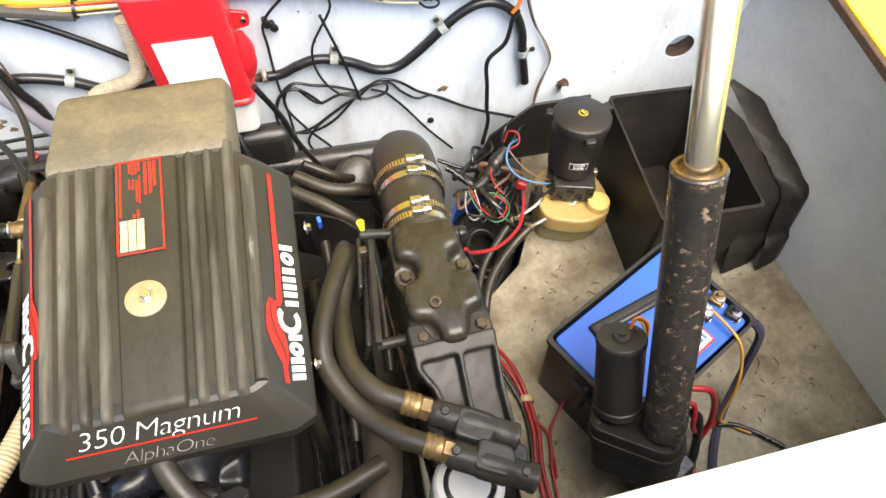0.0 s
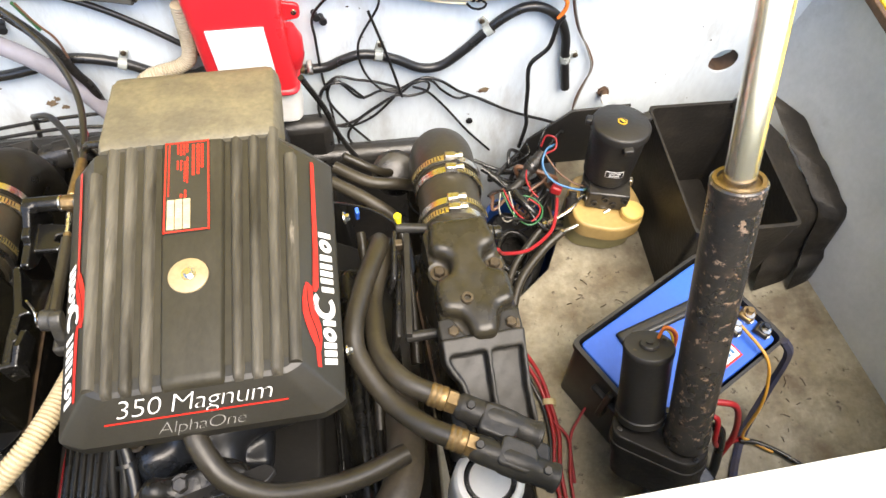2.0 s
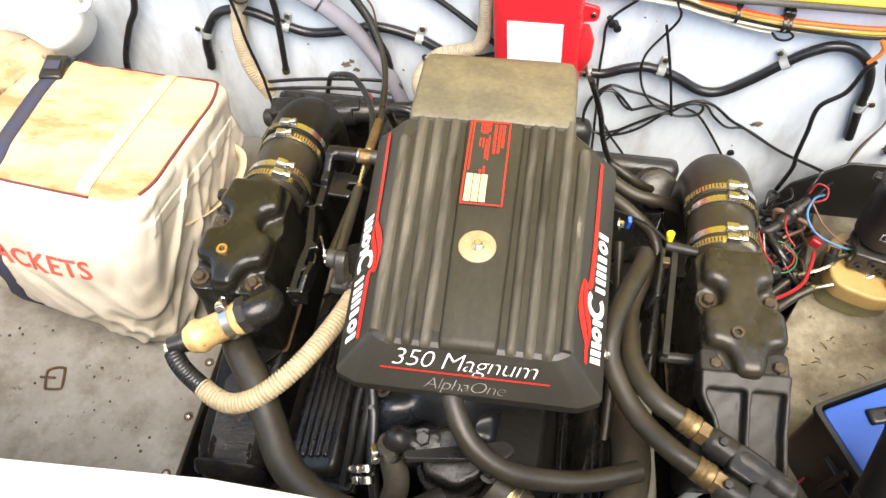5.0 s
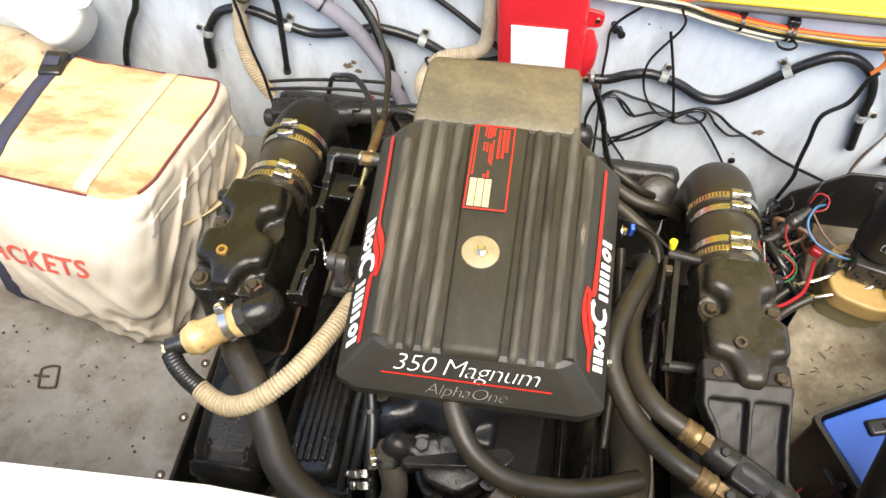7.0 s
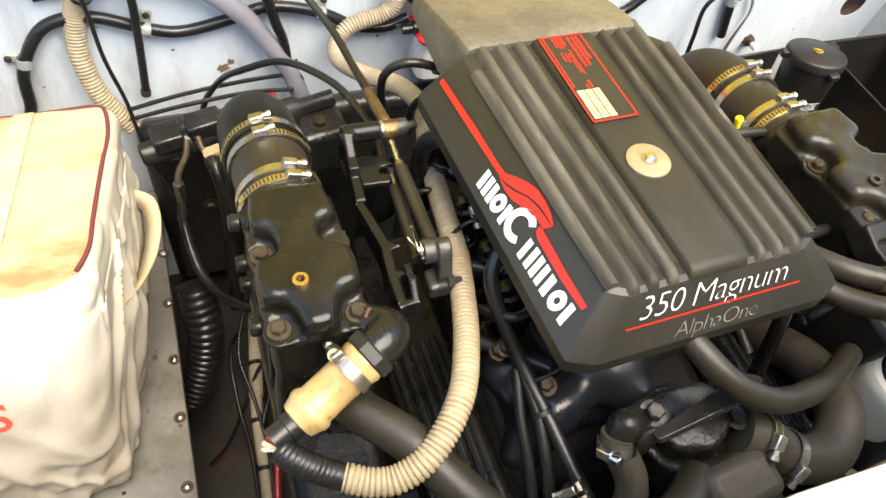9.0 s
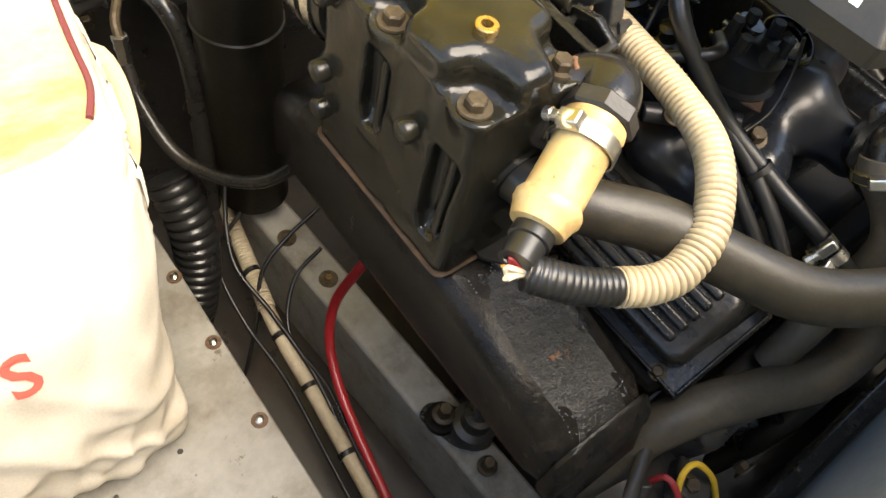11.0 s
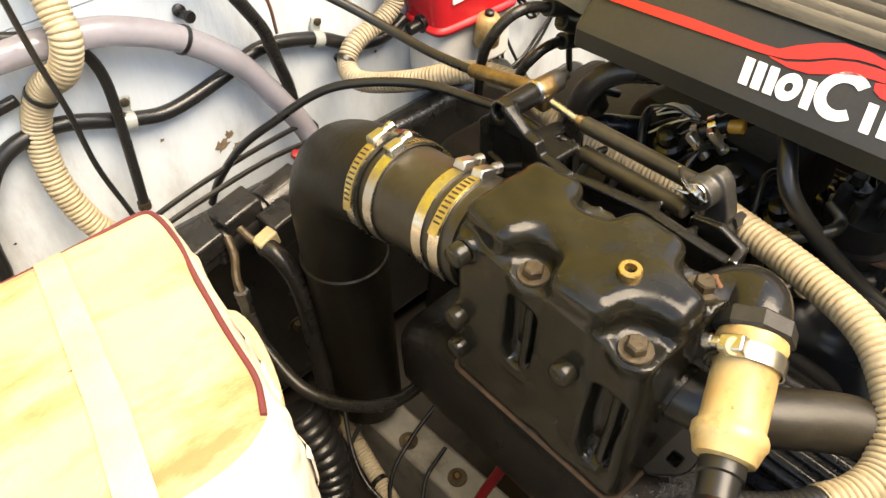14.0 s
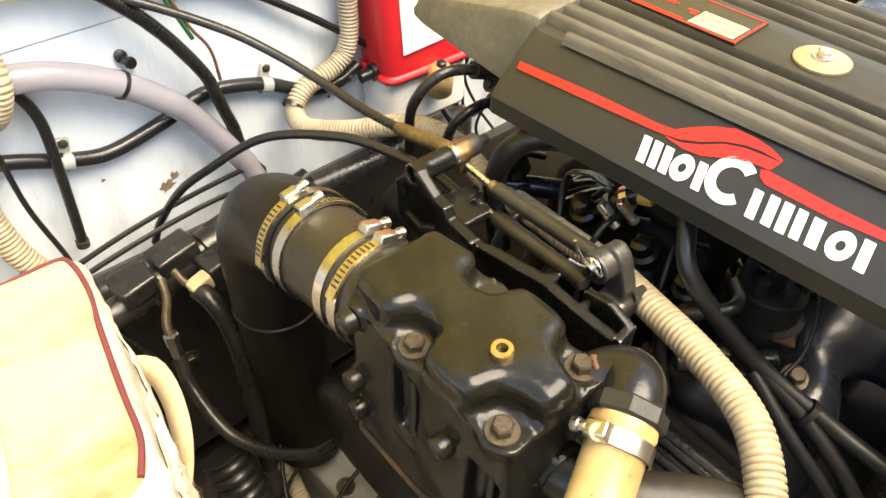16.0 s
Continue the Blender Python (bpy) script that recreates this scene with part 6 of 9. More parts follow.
for p in (((-0.470, 0.500, 0.235), (-0.476, 0.475, 0.222), (-0.490, 0.448, 0.214), (-0.494, 0.430, 0.196)), ((-0.452, 0.498, 0.240), (-0.448, 0.480, 0.232), (-0.440, 0.470, 0.226))):
    part("pipe", tube(p, 0.0058, 10, 0.004), "rustbolt", steer, "dull brown steel pipe")
part("pipe_nut", lathe((-0.493, 0.434, 0.205), (-0.03, -0.1, -0.9), [(0, 0.010), (0.018, 0.010), (0.020, 0.0085), (0.038, 0.0085)], 6), "steel", steer, "dull steel pipe nut")
part("pipe", tube([(-0.56, 0.585, 0.235), (-0.47, 0.588, 0.255), (-0.36, 0.600, 0.262), (-0.27, 0.612, 0.255), (-0.262, 0.612, 0.225)], 0.0038, 8, 0.01), "cable", steer, "thin black pipe")
part("pipe", tube([(-0.57, 0.570, 0.225), (-0.47, 0.574, 0.243), (-0.36, 0.585, 0.248), (-0.28, 0.592, 0.24)], 0.0038, 8, 0.01), "cable", steer, "thin black pipe")
hose("steering_hose", [(-0.437, 0.468, 0.222), (-0.430, 0.445, 0.214), (-0.424, 0.425, 0.185), (-0.424, 0.412, 0.13), (-0.428, 0.40, 0.04), (-0.44, 0.38, -0.1)], 0.0135, "rubber", "black hydraulic hose bending down behind the riser", seg=16)
hose("return_hose", [(-0.495, 0.428, 0.166), (-0.497, 0.400, 0.13), (-0.485, 0.34, 0.09), (-0.455, 0.285, 0.085), (-0.420, 0.245, 0.10), (-0.395, 0.225, 0.125), (-0.37, 0.21, 0.16)], 0.0085, "rubber", "black return hose curving to the exhaust manifold", seg=14)
bm = bmesh.new()
add_box(bm, (-0.245, 0.530, 0.175), (0.11, 0.10, 0.085), (0, 0, 8), (0.8, 0.8))
bell = solo("transom_plate", bm, "iron", "black cast transom plate behind the engine", "casting", bevel=0.012)
bolt(bell, (-0.247, 0.520, 0.2175), (0, 0, 1), 0.012, 0.012, "rustbolt")

# bilge side: vent hose, loom, red cable, engine mount
hose("vent_hose", [(-0.500, 0.345, 0.045), (-0.498, 0.325, 0.02), (-0.496, 0.300, -0.02), (-0.503, 0.282, -0.075), (-0.520, 0.268, -0.135), (-0.545, 0.255, -0.20)], 0.032, "cable", "black corrugated vent hose going down into the bilge", "hose", 24, 0.0025, corrugated(0.0150, 0.15))
lm = hose("bilge_conduit", [(-0.405, 0.45, -0.15), (-0.414, 0.373, -0.170), (-0.434, 0.204, -0.190), (-0.436, 0.072, -0.203), (-0.440, -0.047, -0.205), (-0.445, -0.20, -0.21), (-0.45, -0.36, -0.21)], 0.0115, "conduit_grey",
          "dirty beige conduit along the bilge with cable ties", "conduit", 16, 0.0025)
part("ribbed_sleeve", tube([(-0.412, 0.385, -0.167), (-0.421, 0.31, -0.178), (-0.432, 0.225, -0.187)], 0.0138, 16, 0.0009, corrugated(0.0052, 0.15)), "conduit_grey", lm)
for p in ((-0.424, 0.290, -0.180), (-0.435, 0.175, -0.192), (-0.436, 0.085, -0.2025), (-0.440, -0.03, -0.205)):
    part("cable_tie", lathe(p, (-0.05, -1, -0.05), [(-0.004, 0.0125), (-0.004, 0.0142), (0.004, 0.0142), (0.004, 0.0125)], 20, False), "cable", lm, "black cable tie")
hose("starter_cable", [(-0.335, 0.10, 0.09), (-0.352, 0.106, 0.045), (-0.380, 0.118, -0.045), (-0.402, 0.090, -0.108), (-0.418, 0.021, -0.142), (-0.430, -0.097, -0.172), (-0.440, -0.22, -0.19)], 0.0072, "redwire", "thick red battery cable beside the stringer", "cable", 12)
for a in (((-0.36, 0.44, 0.02), (-0.42, 0.37, -0.07), (-0.450, 0.29, -0.13), (-0.434, 0.20, -0.165), (-0.424, 0.08, -0.190), (-0.440, -0.10, -0.215), (-0.45, -0.36, -0.24)),
          ((-0.34, 0.40, -0.06), (-0.40, 0.36, -0.11), (-0.462, 0.33, -0.16), (-0.468, 0.24, -0.21), (-0.455, 0.12, -0.235), (-0.46, -0.05, -0.25), (-0.47, -0.36, -0.27)),
          ((-0.30, 0.30, -0.10), (-0.36, 0.29, -0.125), (-0.415, 0.27, -0.155), (-0.455, 0.22, -0.21), (-0.50, 0.18, -0.28), (-0.54, 0.16, -0.31)),
          ((-0.33, 0.24, -0.11), (-0.385, 0.225, -0.14), (-0.425, 0.165, -0.178), (-0.418, 0.06, -0.185), (-0.43, -0.08, -0.20), (-0.43, -0.36, -0.22))):
    hose("bilge_wire", a, 0.0036, "cable", "loose black wire in the bilge", "wire", 8, group="bilge wires")
mount = thing("engine_mount", (-0.315, -0.07, -0.15), "rusty engine mount bolted to the stringer", "engine mount")
part("plate", prism(rounded([(-0.340, -0.052), (-0.318, -0.044), (-0.288, -0.070), (-0.262, -0.118), (-0.282, -0.142), (-0.318, -0.118)], 0.014, 5), -0.152, -0.143, None, 0.003, 0.003), "enamel_wet", mount, "oily mount foot", smooth=50)
part("rubber_cup", lathe((-0.316, -0.072, -0.144), (0, 0, 1), [(0, 0.024), (0.010, 0.023), (0.014, 0.017), (0.022, 0.016), (0.024, 0.010)], 24), "rubber_black", mount, "black rubber cup", smooth=50)
part("rubber_block", lathe((-0.285, -0.105, -0.143), (0, 0, 1), [(0, 0.034), (0.022, 0.032), (0.026, 0.022), (0.05, 0.020), (0.052, 0.012), (0.11, 0.012)], 20), "iron", mount)
part("washer", lathe((-0.316, -0.072, -0.1235), (0, 0, 1), [(0, 0.0165), (0.003, 0.0162), (0.0055, 0.012)], 20), "rustbolt", mount)
bolt(mount, (-0.316, -0.072, -0.118), (0, 0, 1), 0.0105, 0.018, "rustbolt", False, label="brown rusty hex bolt")
bolt(mount, (-0.300, -0.160, -0.142), (0, 0, 1), 0.0095, 0.016, "rustbolt")
part("arm", box((-0.235, -0.10, -0.06), (0.10, 0.07, 0.03), (0, -25, 0)), "iron", mount, bevel=0.005)
for p in ((-0.337, 0.205, -0.148), (-0.357, 0.300, -0.145)):
    bmw = bmesh.new()
    add_lathe(bmw, p, (0, 0, 1), [(0, 0.0155), (0.0025, 0.0150), (0.003, 0.007)], 20)
    sw = solo("bearer_bolt", bmw, "rustbolt", "rusty bolt and washer on the stringer", "bolt", "stringer bolts")
    bolt(sw, V(*p) + V(0, 0, 0.003), (0, 0, 1), 0.006, 0.005, "brass", False)
relay = thing("relay_block", (-0.25, -0.30, 0.10), "black relay bracket with red and yellow wires", "relay")
part("bracket", box((-0.252, -0.312, 0.118), (0.095, 0.075, 0.020), (10, 8, 30)), "iron", relay, bevel=0.003)
part("body", box((-0.235, -0.318, 0.136), (0.045, 0.040, 0.022), (10, 8, 30)), "blackplastic", relay, bevel=0.004)
bolt(relay, (-0.240, -0.318, 0.146), (0.1, -0.2, 1), 0.008, 0.006, "rustbolt")
part("wire", tube([(-0.272, -0.292, 0.13), (-0.262, -0.298, 0.158), (-0.262, -0.322, 0.15), (-0.27, -0.36, 0.11)], 0.0035, 8, 0.005), "redwire", relay, "red wire")
part("wire", tube([(-0.262, -0.335, 0.12), (-0.252, -0.308, 0.16), (-0.232, -0.305, 0.168), (-0.216, -0.325, 0.15), (-0.21, -0.345, 0.12)], 0.0033, 8, 0.005), "wire_yellow", relay, "yellow wire")
for a, b in (((-0.30, -0.295, 0.14), (-0.25, -0.255, 0.18)), ((-0.31, -0.33, 0.10), (-0.28, -0.29, 0.15)), ((-0.18, -0.28, 0.10), (-0.12, -0.31, 0.14))):
    solo("lower_tube", rod(a, b, 0.008, 12), "iron", "short black steel tube at the engine front", "pipe", "front pipes")
solo("front_plate", box((-0.09, -0.26, 0.08), (0.26, 0.05, 0.22), (8, 0, 4)), "iron", "dark timing cover low on the engine front", "casting", bevel=0.01)

# low in front of the engine: added dark backing, castings, hoses and leads
# the plate is made up; it blacks out the grey bulkhead
low_front = solo("dark_backing", box((0.02, -0.365, -0.10), (0.62, 0.03, 0.40), (4, 0, 2)), "enamel", "added dark backing plate low in front of the engine", "casting", bevel=0.008)
for x, z in ((-0.12, 0.06), (-0.02, -0.04), (0.06, 0.07), (0.16, 0.02), (-0.2, -0.06)):
    bolt(low_front, (x, -0.349, z), (0, 1, 0.1), 0.009, 0.010, "rustbolt", label="rusty bolt on the backing plate")
solo("crank_pulley", lathe((0.0, -0.345, 0.02), (0, 1, 0), [(0, 0.075), (0.006, 0.078), (0.012, 0.068), (0.020, 0.068), (0.026, 0.078), (0.032, 0.076), (0.033, 0.03), (0.05, 0.028)], 36), "iron", "dark steel crank pulley at the engine front", "pulley", smooth=30)
for pts, r, m in (([(-0.02, -0.318, 0.20), (-0.035, -0.330, 0.13), (-0.06, -0.335, 0.05), (-0.07, -0.33, -0.06)], 0.014, "rubber_dusty"), ([(0.05, -0.31, 0.26), (0.075, -0.325, 0.17), (0.10, -0.335, 0.06), (0.11, -0.33, -0.08)], 0.017, "rubber_dusty"),
                  ([(-0.10, -0.30, 0.16), (-0.07, -0.325, 0.10), (0.0, -0.335, 0.09), (0.08, -0.335, 0.12)], 0.006, "cable"), ([(-0.12, -0.31, 0.10), (-0.08, -0.33, 0.03), (-0.02, -0.335, 0.01), (0.06, -0.332, 0.06)], 0.005, "rubber"),
                  ([(0.10, -0.315, 0.20), (0.15, -0.33, 0.12), (0.20, -0.335, 0.10), (0.26, -0.33, 0.02)], 0.008, "rubber")):
    hose("front_hose", pts, r, m, "black hose running down at the engine front", seg=14, group="front hoses")

# ---- right side of the engine ----
for nm, pts in (("power_steering_hose", [(0.240, 0.17, 0.40), (0.243, 0.126, 0.462), (0.214, 0.040, 0.478), (0.202, -0.015, 0.480), (0.207, -0.056, 0.474), (0.243, -0.115, 0.470), (0.285, -0.158, 0.484), (0.318, -0.178, 0.488)]),
                ("power_steering_hose", [(0.252, 0.18, 0.37), (0.254, 0.136, 0.432), (0.231, 0.059, 0.440), (0.230, 0.0, 0.458), (0.236, -0.052, 0.474), (0.262, -0.096, 0.486), (0.300, -0.120, 0.487)])):
    ph = hose(nm, pts, 0.0142, "rubber_dusty", "thick black hydraulic hose with a brass end fitting", seg=18, group="hydraulic hoses")
    a, d = V(*pts[-1]), V(0.92, -0.38, -0.17).normalized()
    part("brass_fitting", lathe(a - d * 0.006, d, [(0, 0.0150), (0.003, 0.0162), (0.007, 0.0150), (0.010, 0.0162), (0.014, 0.0150), (0.017, 0.0162), (0.022, 0.0158), (0.024, 0.0135)], 24), "brass", ph, "tarnished brass crimp fitting")
    part("hex_nut", lathe(a + d * 0.018, d, [(0, 0.0155), (0.012, 0.0155), (0.014, 0.0135)], 6), "brass", ph, "tarnished brass hex nut", smooth=25)
psv = thing("hydraulic_valve_pair", (0.38, -0.19, 0.44), "two grimy black cast valve tubes side by side", "valve")
for a, b, twist in (((0.300, -0.121, 0.486), (0.440, -0.182, 0.458), 1), ((0.312, -0.176, 0.488), (0.448, -0.234, 0.458), -1)):
    a, b = V(*a), V(*b)
    d = (b - a).normalized()
    part("valve_tube", lathe(a + d * 0.030, d, [(0, 0.0130), (0.004, 0.0160), (0.008, 0.0178), (0.040, 0.0182), (0.046, 0.0200), (0.078, 0.0200), (0.084, 0.0180), (0.108, 0.0176), (0.110, 0.0190), (0.116, 0.0190), (0.118, 0.0150)], 28), "matte", psv, "black cast valve tube", smooth=50)
    side = V(-d.y, d.x, 0) * twist
    saddle = prism(rounded([(-0.026, -0.020), (0.020, -0.020), (0.028, 0.0), (0.020, 0.020), (-0.026, 0.020)], 0.009, 4), -0.010, 0.0125, Matrix.Translation(a + d * 0.092 - side * 0.006 + V(0, 0, 0.006)) @ Matrix((d, V(0, 0, 1).cross(d), V(0, 0, 1))).transposed().to_4x4(), 0.004, 0.005)
    part("saddle", saddle, "matte", psv, "cast saddle on the tube", smooth=50)
    for q in ((0.050,) if twist > 0 else (0.042, 0.132)):
        bolt(psv, a + d * q + V(0, 0, 0.0170), (0, -0.1, 1), 0.0062, 0.006, "matte", False)
bm = prism(rounded([(0.395, -0.215), (0.435, -0.232), (0.445, -0.190), (0.405, -0.172)], 0.008, 3), 0.440, 0.462, None, 0.004, 0.004)
part("bridge", bm, "matte", psv, "casting joining the two tubes", smooth=50)
filt = thing("oil_filter", (0.385, -0.19, 0.24), "white spin-on oil filter, greasy at the top", "oil filter")
part("canister", lathe((0.372, -0.195, 0.235), (0.02, -0.05, 1), [(0, 0.044), (0.006, 0.050), (0.110, 0.051), (0.120, 0.0495), (0.126, 0.0455), (0.1285, 0.039), (0.126, 0.034)], 32), "white", filt, "white filter canister")
part("rim", lathe((0.3744, -0.201, 0.354), (0.02, -0.05, 1), [(-0.003, 0.0370), (0.009, 0.0370), (0.0105, 0.035), (0.0105, 0.031), (0.004, 0.028), (0.004, 0.002)], 32), "enamel_wet", filt, "dark greasy rim")
part("print", box((0.374, -0.2515, 0.320), (0.024, 0.003, 0.012), (4, 0, 4)), "bluedark", filt, "dark blue printed mark")
# ribbed bracket in front of the right riser
PB = pose(0.374, -0.063, 0.490, 24, 3, 7)
brk = thing("heat_exchanger_bracket", (0.38, -0.10, 0.40), "glossy black cast bracket with two recessed panels", "bracket")
def bracket_shape(x, y, z):
    """A cast web with two sunk panels between a top bar, a bent left rib, a middle rib and a right rib."""
    d = sd_plate(x, y, z, rounded([(-0.0560, 0.020), (-0.0560, -0.012), (-0.0485, -0.029), (-0.0400, -0.042), (-0.0365, -0.060), (-0.034, -0.135), (0.0565, -0.140), (0.0545, -0.055), (0.0590, 0.020)], 0.004, 3), -0.034, 0.001, 0.0025)
    for o in ([(-0.0485, -0.003), (-0.0485, -0.012), (-0.0415, -0.026), (-0.0330, -0.040), (-0.0300, -0.060), (-0.0275, -0.16), (0.0010, -0.16), (0.0005, -0.06), (0.0025, -0.003)], [(0.0085, -0.003), (0.0065, -0.06), (0.0070, -0.16), (0.0500, -0.16), (0.0480, -0.055), (0.0520, -0.003)]):
        d = carve(d, sd_plate(x, y, z, rounded(o, 0.005, 4), -0.017 + 0.05 * np.maximum(0.0, y + 0.02), 0.03, 0.004), 0.003)
    return d + 0.0003 * np.sin(210 * x) * np.sin(190 * y)


part("web", cast(bracket_shape, (-0.058, -0.142, -0.036), (0.061, 0.022, 0.003), 0.0023, PB), "matte", brk, "sunk panels between worn raised ribs", smooth=60)
bm = prism(rounded([(-0.0555, 0.004), (0.0585, 0.004), (0.060, 0.050), (0.034, 0.050), (0.024, 0.022), (-0.022, 0.022), (-0.034, 0.050), (-0.0545, 0.050)], 0.007, 4), -0.020, 0.003, PB @ pose(0, 0, 0, -22, 0, 0), 0.003, 0.004)
part("flange", bm, "matte", brk, "flange bolted to the riser", smooth=50)
bm = box((0.375, -0.125, 0.36), (0.10, 0.08, 0.12), (10, 0, 6))
part("support", bm, "iron", brk, bevel=0.01)
# remote linkage beside the right riser
rl = thing("choke_linkage", (0.28, 0.07, 0.40), "flat black linkage bar with a yellow tipped cable end", "linkage")
part("link_bar", box((0.2815, 0.068, 0.4615), (0.009, 0.190, 0.012), (-4, 0, -3)), "matte", rl, bevel=0.001)
part("pin", rod((0.270, 0.155, 0.463), (0.318, 0.150, 0.463), 0.0078, 14), "matte", rl)
part("pin", rod((0.272, -0.020, 0.450), (0.325, -0.016, 0.450), 0.0078, 14), "matte", rl)
part("yellow_tip", lathe((0.275, 0.160, 0.468), (-0.1, 0.15, 1), [(0, 0.0042), (0.010, 0.0055), (0.016, 0.0062), (0.018, 0.005)], 12), "tipyellow", rl, "bright yellow plastic tip")
bm = bmesh.new()
add_box(bm, (0.262, 0.105, 0.445), (0.007, 0.085, 0.050), (0, 8, -4))
add_box(bm, (0.265, 0.06, 0.405), (0.009, 0.14, 0.055), (0, 8, -4))
part("plate", bm, "iron", rl, bevel=0.003)
part("cable_clip", box((0.272, 0.125, 0.462), (0.012, 0.012, 0.016), (0, 0, 5)), "rustbolt", rl, bevel=0.002)
part("thin_cable", tube([(0.272, 0.158, 0.470), (0.24, 0.185, 0.468), (0.19, 0.215, 0.45), (0.15, 0.24, 0.42)], 0.0022, 7, 0.006), "cable", rl)
# dipstick tube and other front hoses
centre = hose("crankcase_hose", [(0.008, -0.140, 0.515), (0.016, -0.166, 0.512), (0.046, -0.205, 0.495), (0.092, -0.222, 0.475), (0.150, -0.216, 0.452), (0.205, -0.200, 0.435), (0.262, -0.172, 0.42)], 0.0140, "rubber_dusty",
              "dusty black hose drooping in front of the engine cover", seg=16)
hose("dipstick_tube", [(0.178, -0.09, 0.50), (0.185, -0.118, 0.450), (0.190, -0.140, 0.350), (0.198, -0.165, 0.22)], 0.0095, "enamel", "glossy black dipstick tube", "pipe", 14)
for k, pts in enumerate((((0.215, 0.21, 0.37), (0.222, 0.13, 0.35), (0.226, 0.02, 0.33), (0.228, -0.10, 0.30)), ((0.175, 0.36, 0.36), (0.235, 0.33, 0.35), (0.300, 0.335, 0.33), (0.35, 0.37, 0.26)),
                         ((0.17, 0.32, 0.37), (0.235, 0.28, 0.36), (0.280, 0.25, 0.33), (0.295, 0.16, 0.29), (0.295, 0.02, 0.25)), ((0.19, 0.40, 0.34), (0.26, 0.39, 0.30), (0.31, 0.45, 0.22)))):
    hose("side_hose", pts, 0.011 if k in (1, 2) else 0.008, "rubber_dusty", "dusty black hose running beside the engine", seg=14, group="engine side hoses")
solo("blue_connector", box((0.214, 0.182, 0.468), (0.006, 0.010, 0.024), (10, 0, 10)), "blue", "small blue wire connector", "connector", bevel=0.001)
solo("fuel_pump", lathe((0.285, 0.43, 0.24), (0, -0.5, 0.8), [(0, 0.045), (0.02, 0.045), (0.026, 0.038), (0.05, 0.036), (0.056, 0.02)], 24), "iron", "round black unit beside the exhaust elbow", "pump", smooth=40)
bolt(engine, (0.196, 0.155, 0.498), (1, 0, 0.2), 0.006, 0.006, "steel", name="cover_stud")
bolt(engine, (0.193, -0.055, 0.498), (1, 0, 0.1), 0.0055, 0.006, "steel", name="cover_stud")

# ---- things on the transom ----
BLK = [(0.118, 0.308), (0.162, 0.310), (0.198, 0.327), (0.241, 0.337), (0.301, 0.319), (0.354, 0.289), (0.398, 0.290), (0.442, 0.325), (0.485, 0.371), (0.519, 0.404), (0.560, 0.427), (0.602, 0.422), (0.640, 0.389), (0.660, 0.340), (0.668, 0.287), (0.687, 0.192)]
bh = hose("transom_hose", on_wall(BLK, 0.013), 0.0098, "cable", "glossy black hose clipped in waves along the transom", seg=14)
part("hose_tail", lathe(wall_at(0.118, 0.308, 0.013), (-1, 0, -0.05), [(0, 0.0085), (0.006, 0.0085), (0.007, 0.006), (0.016, 0.006)], 14), "brass", bh, "brass hose tail")
clamp(bh, wall_at(0.130, 0.3085, 0.013), (1, 0.045, 0.05), 0.0102, (0, -0.3, 1), 0.010, "steel")
lh = hose("transom_hose", on_wall([(-0.712, 0.222), (-0.707, 0.239), (-0.697, 0.304), (-0.660, 0.368), (-0.621, 0.391), (-0.571, 0.390), (-0.498, 0.360), (-0.448, 0.349), (-0.372, 0.363), (-0.307, 0.380), (-0.224, 0.360), (-0.159, 0.324), (-0.103, 0.316), (-0.062, 0.330)], 0.013), 0.0098, "cable",
          "glossy black hose clipped in waves along the transom", seg=14)
part("hose_tail", lathe(wall_at(-0.085, 0.318, 0.013), (1, 0.045, 0.2), [(0, 0.011), (0.012, 0.011), (0.012, 0.008), (0.022, 0.008)], 14), "steel", lh, "steel hose end")
for x, z, ang in ((-0.690, 0.322, 80), (-0.504, 0.360, -15), (-0.222, 0.358, -20), (0.268, 0.332, -15), (0.493, 0.378, 40), (0.669, 0.285, 95)):
    t = thing("hose_clip", wall_at(x, z), "clear plastic hose clip screwed to the transom", "clip", "transom hose clips")
    d = V(math.cos(radians(ang)), 0.045, math.sin(radians(ang))).normalized()
    side = V(-d.z, 0, d.x)
    if side.z < 0:
        side = -side
    part("band", lathe(wall_at(x, z, 0.013) - d * 0.008, d, [(0, 0.0105), (0, 0.0120), (0.016, 0.0120), (0.016, 0.0105)], 20, False), "clip", t, "clear plastic band")
    p = wall_at(x, z, 0.0) + side * 0.021
    part("tab", box(p + V(0, -0.004, 0) - side * 0.003, (0.016, 0.007, 0.020), (0, -ang, 2.6)), "clip", t, bevel=0.002)
    part("screw", lathe(p + V(0, -0.0075, 0) + side * 0.002, (0, -1, 0), [(0, 0.0058), (0.003, 0.0055), (0.0045, 0.003)], 12), "rustbolt", t, "dark screw")
sh = hose("drop_hose", on_wall([(-0.60, 0.515), (-0.55, 0.495), (-0.525, 0.472), (-0.512, 0.429), (-0.516, 0.353), (-0.526, 0.244)], 0.024), 0.0068, "cable", "black thin hose hanging down the transom", seg=12)
part("open_end", lathe(wall_at(-0.526, 0.248, 0.024), (-0.1, 0, -1), [(0, 0.0085), (0.010, 0.0085), (0.010, 0.005)], 14), "rustbolt", sh, "grimy cut end")
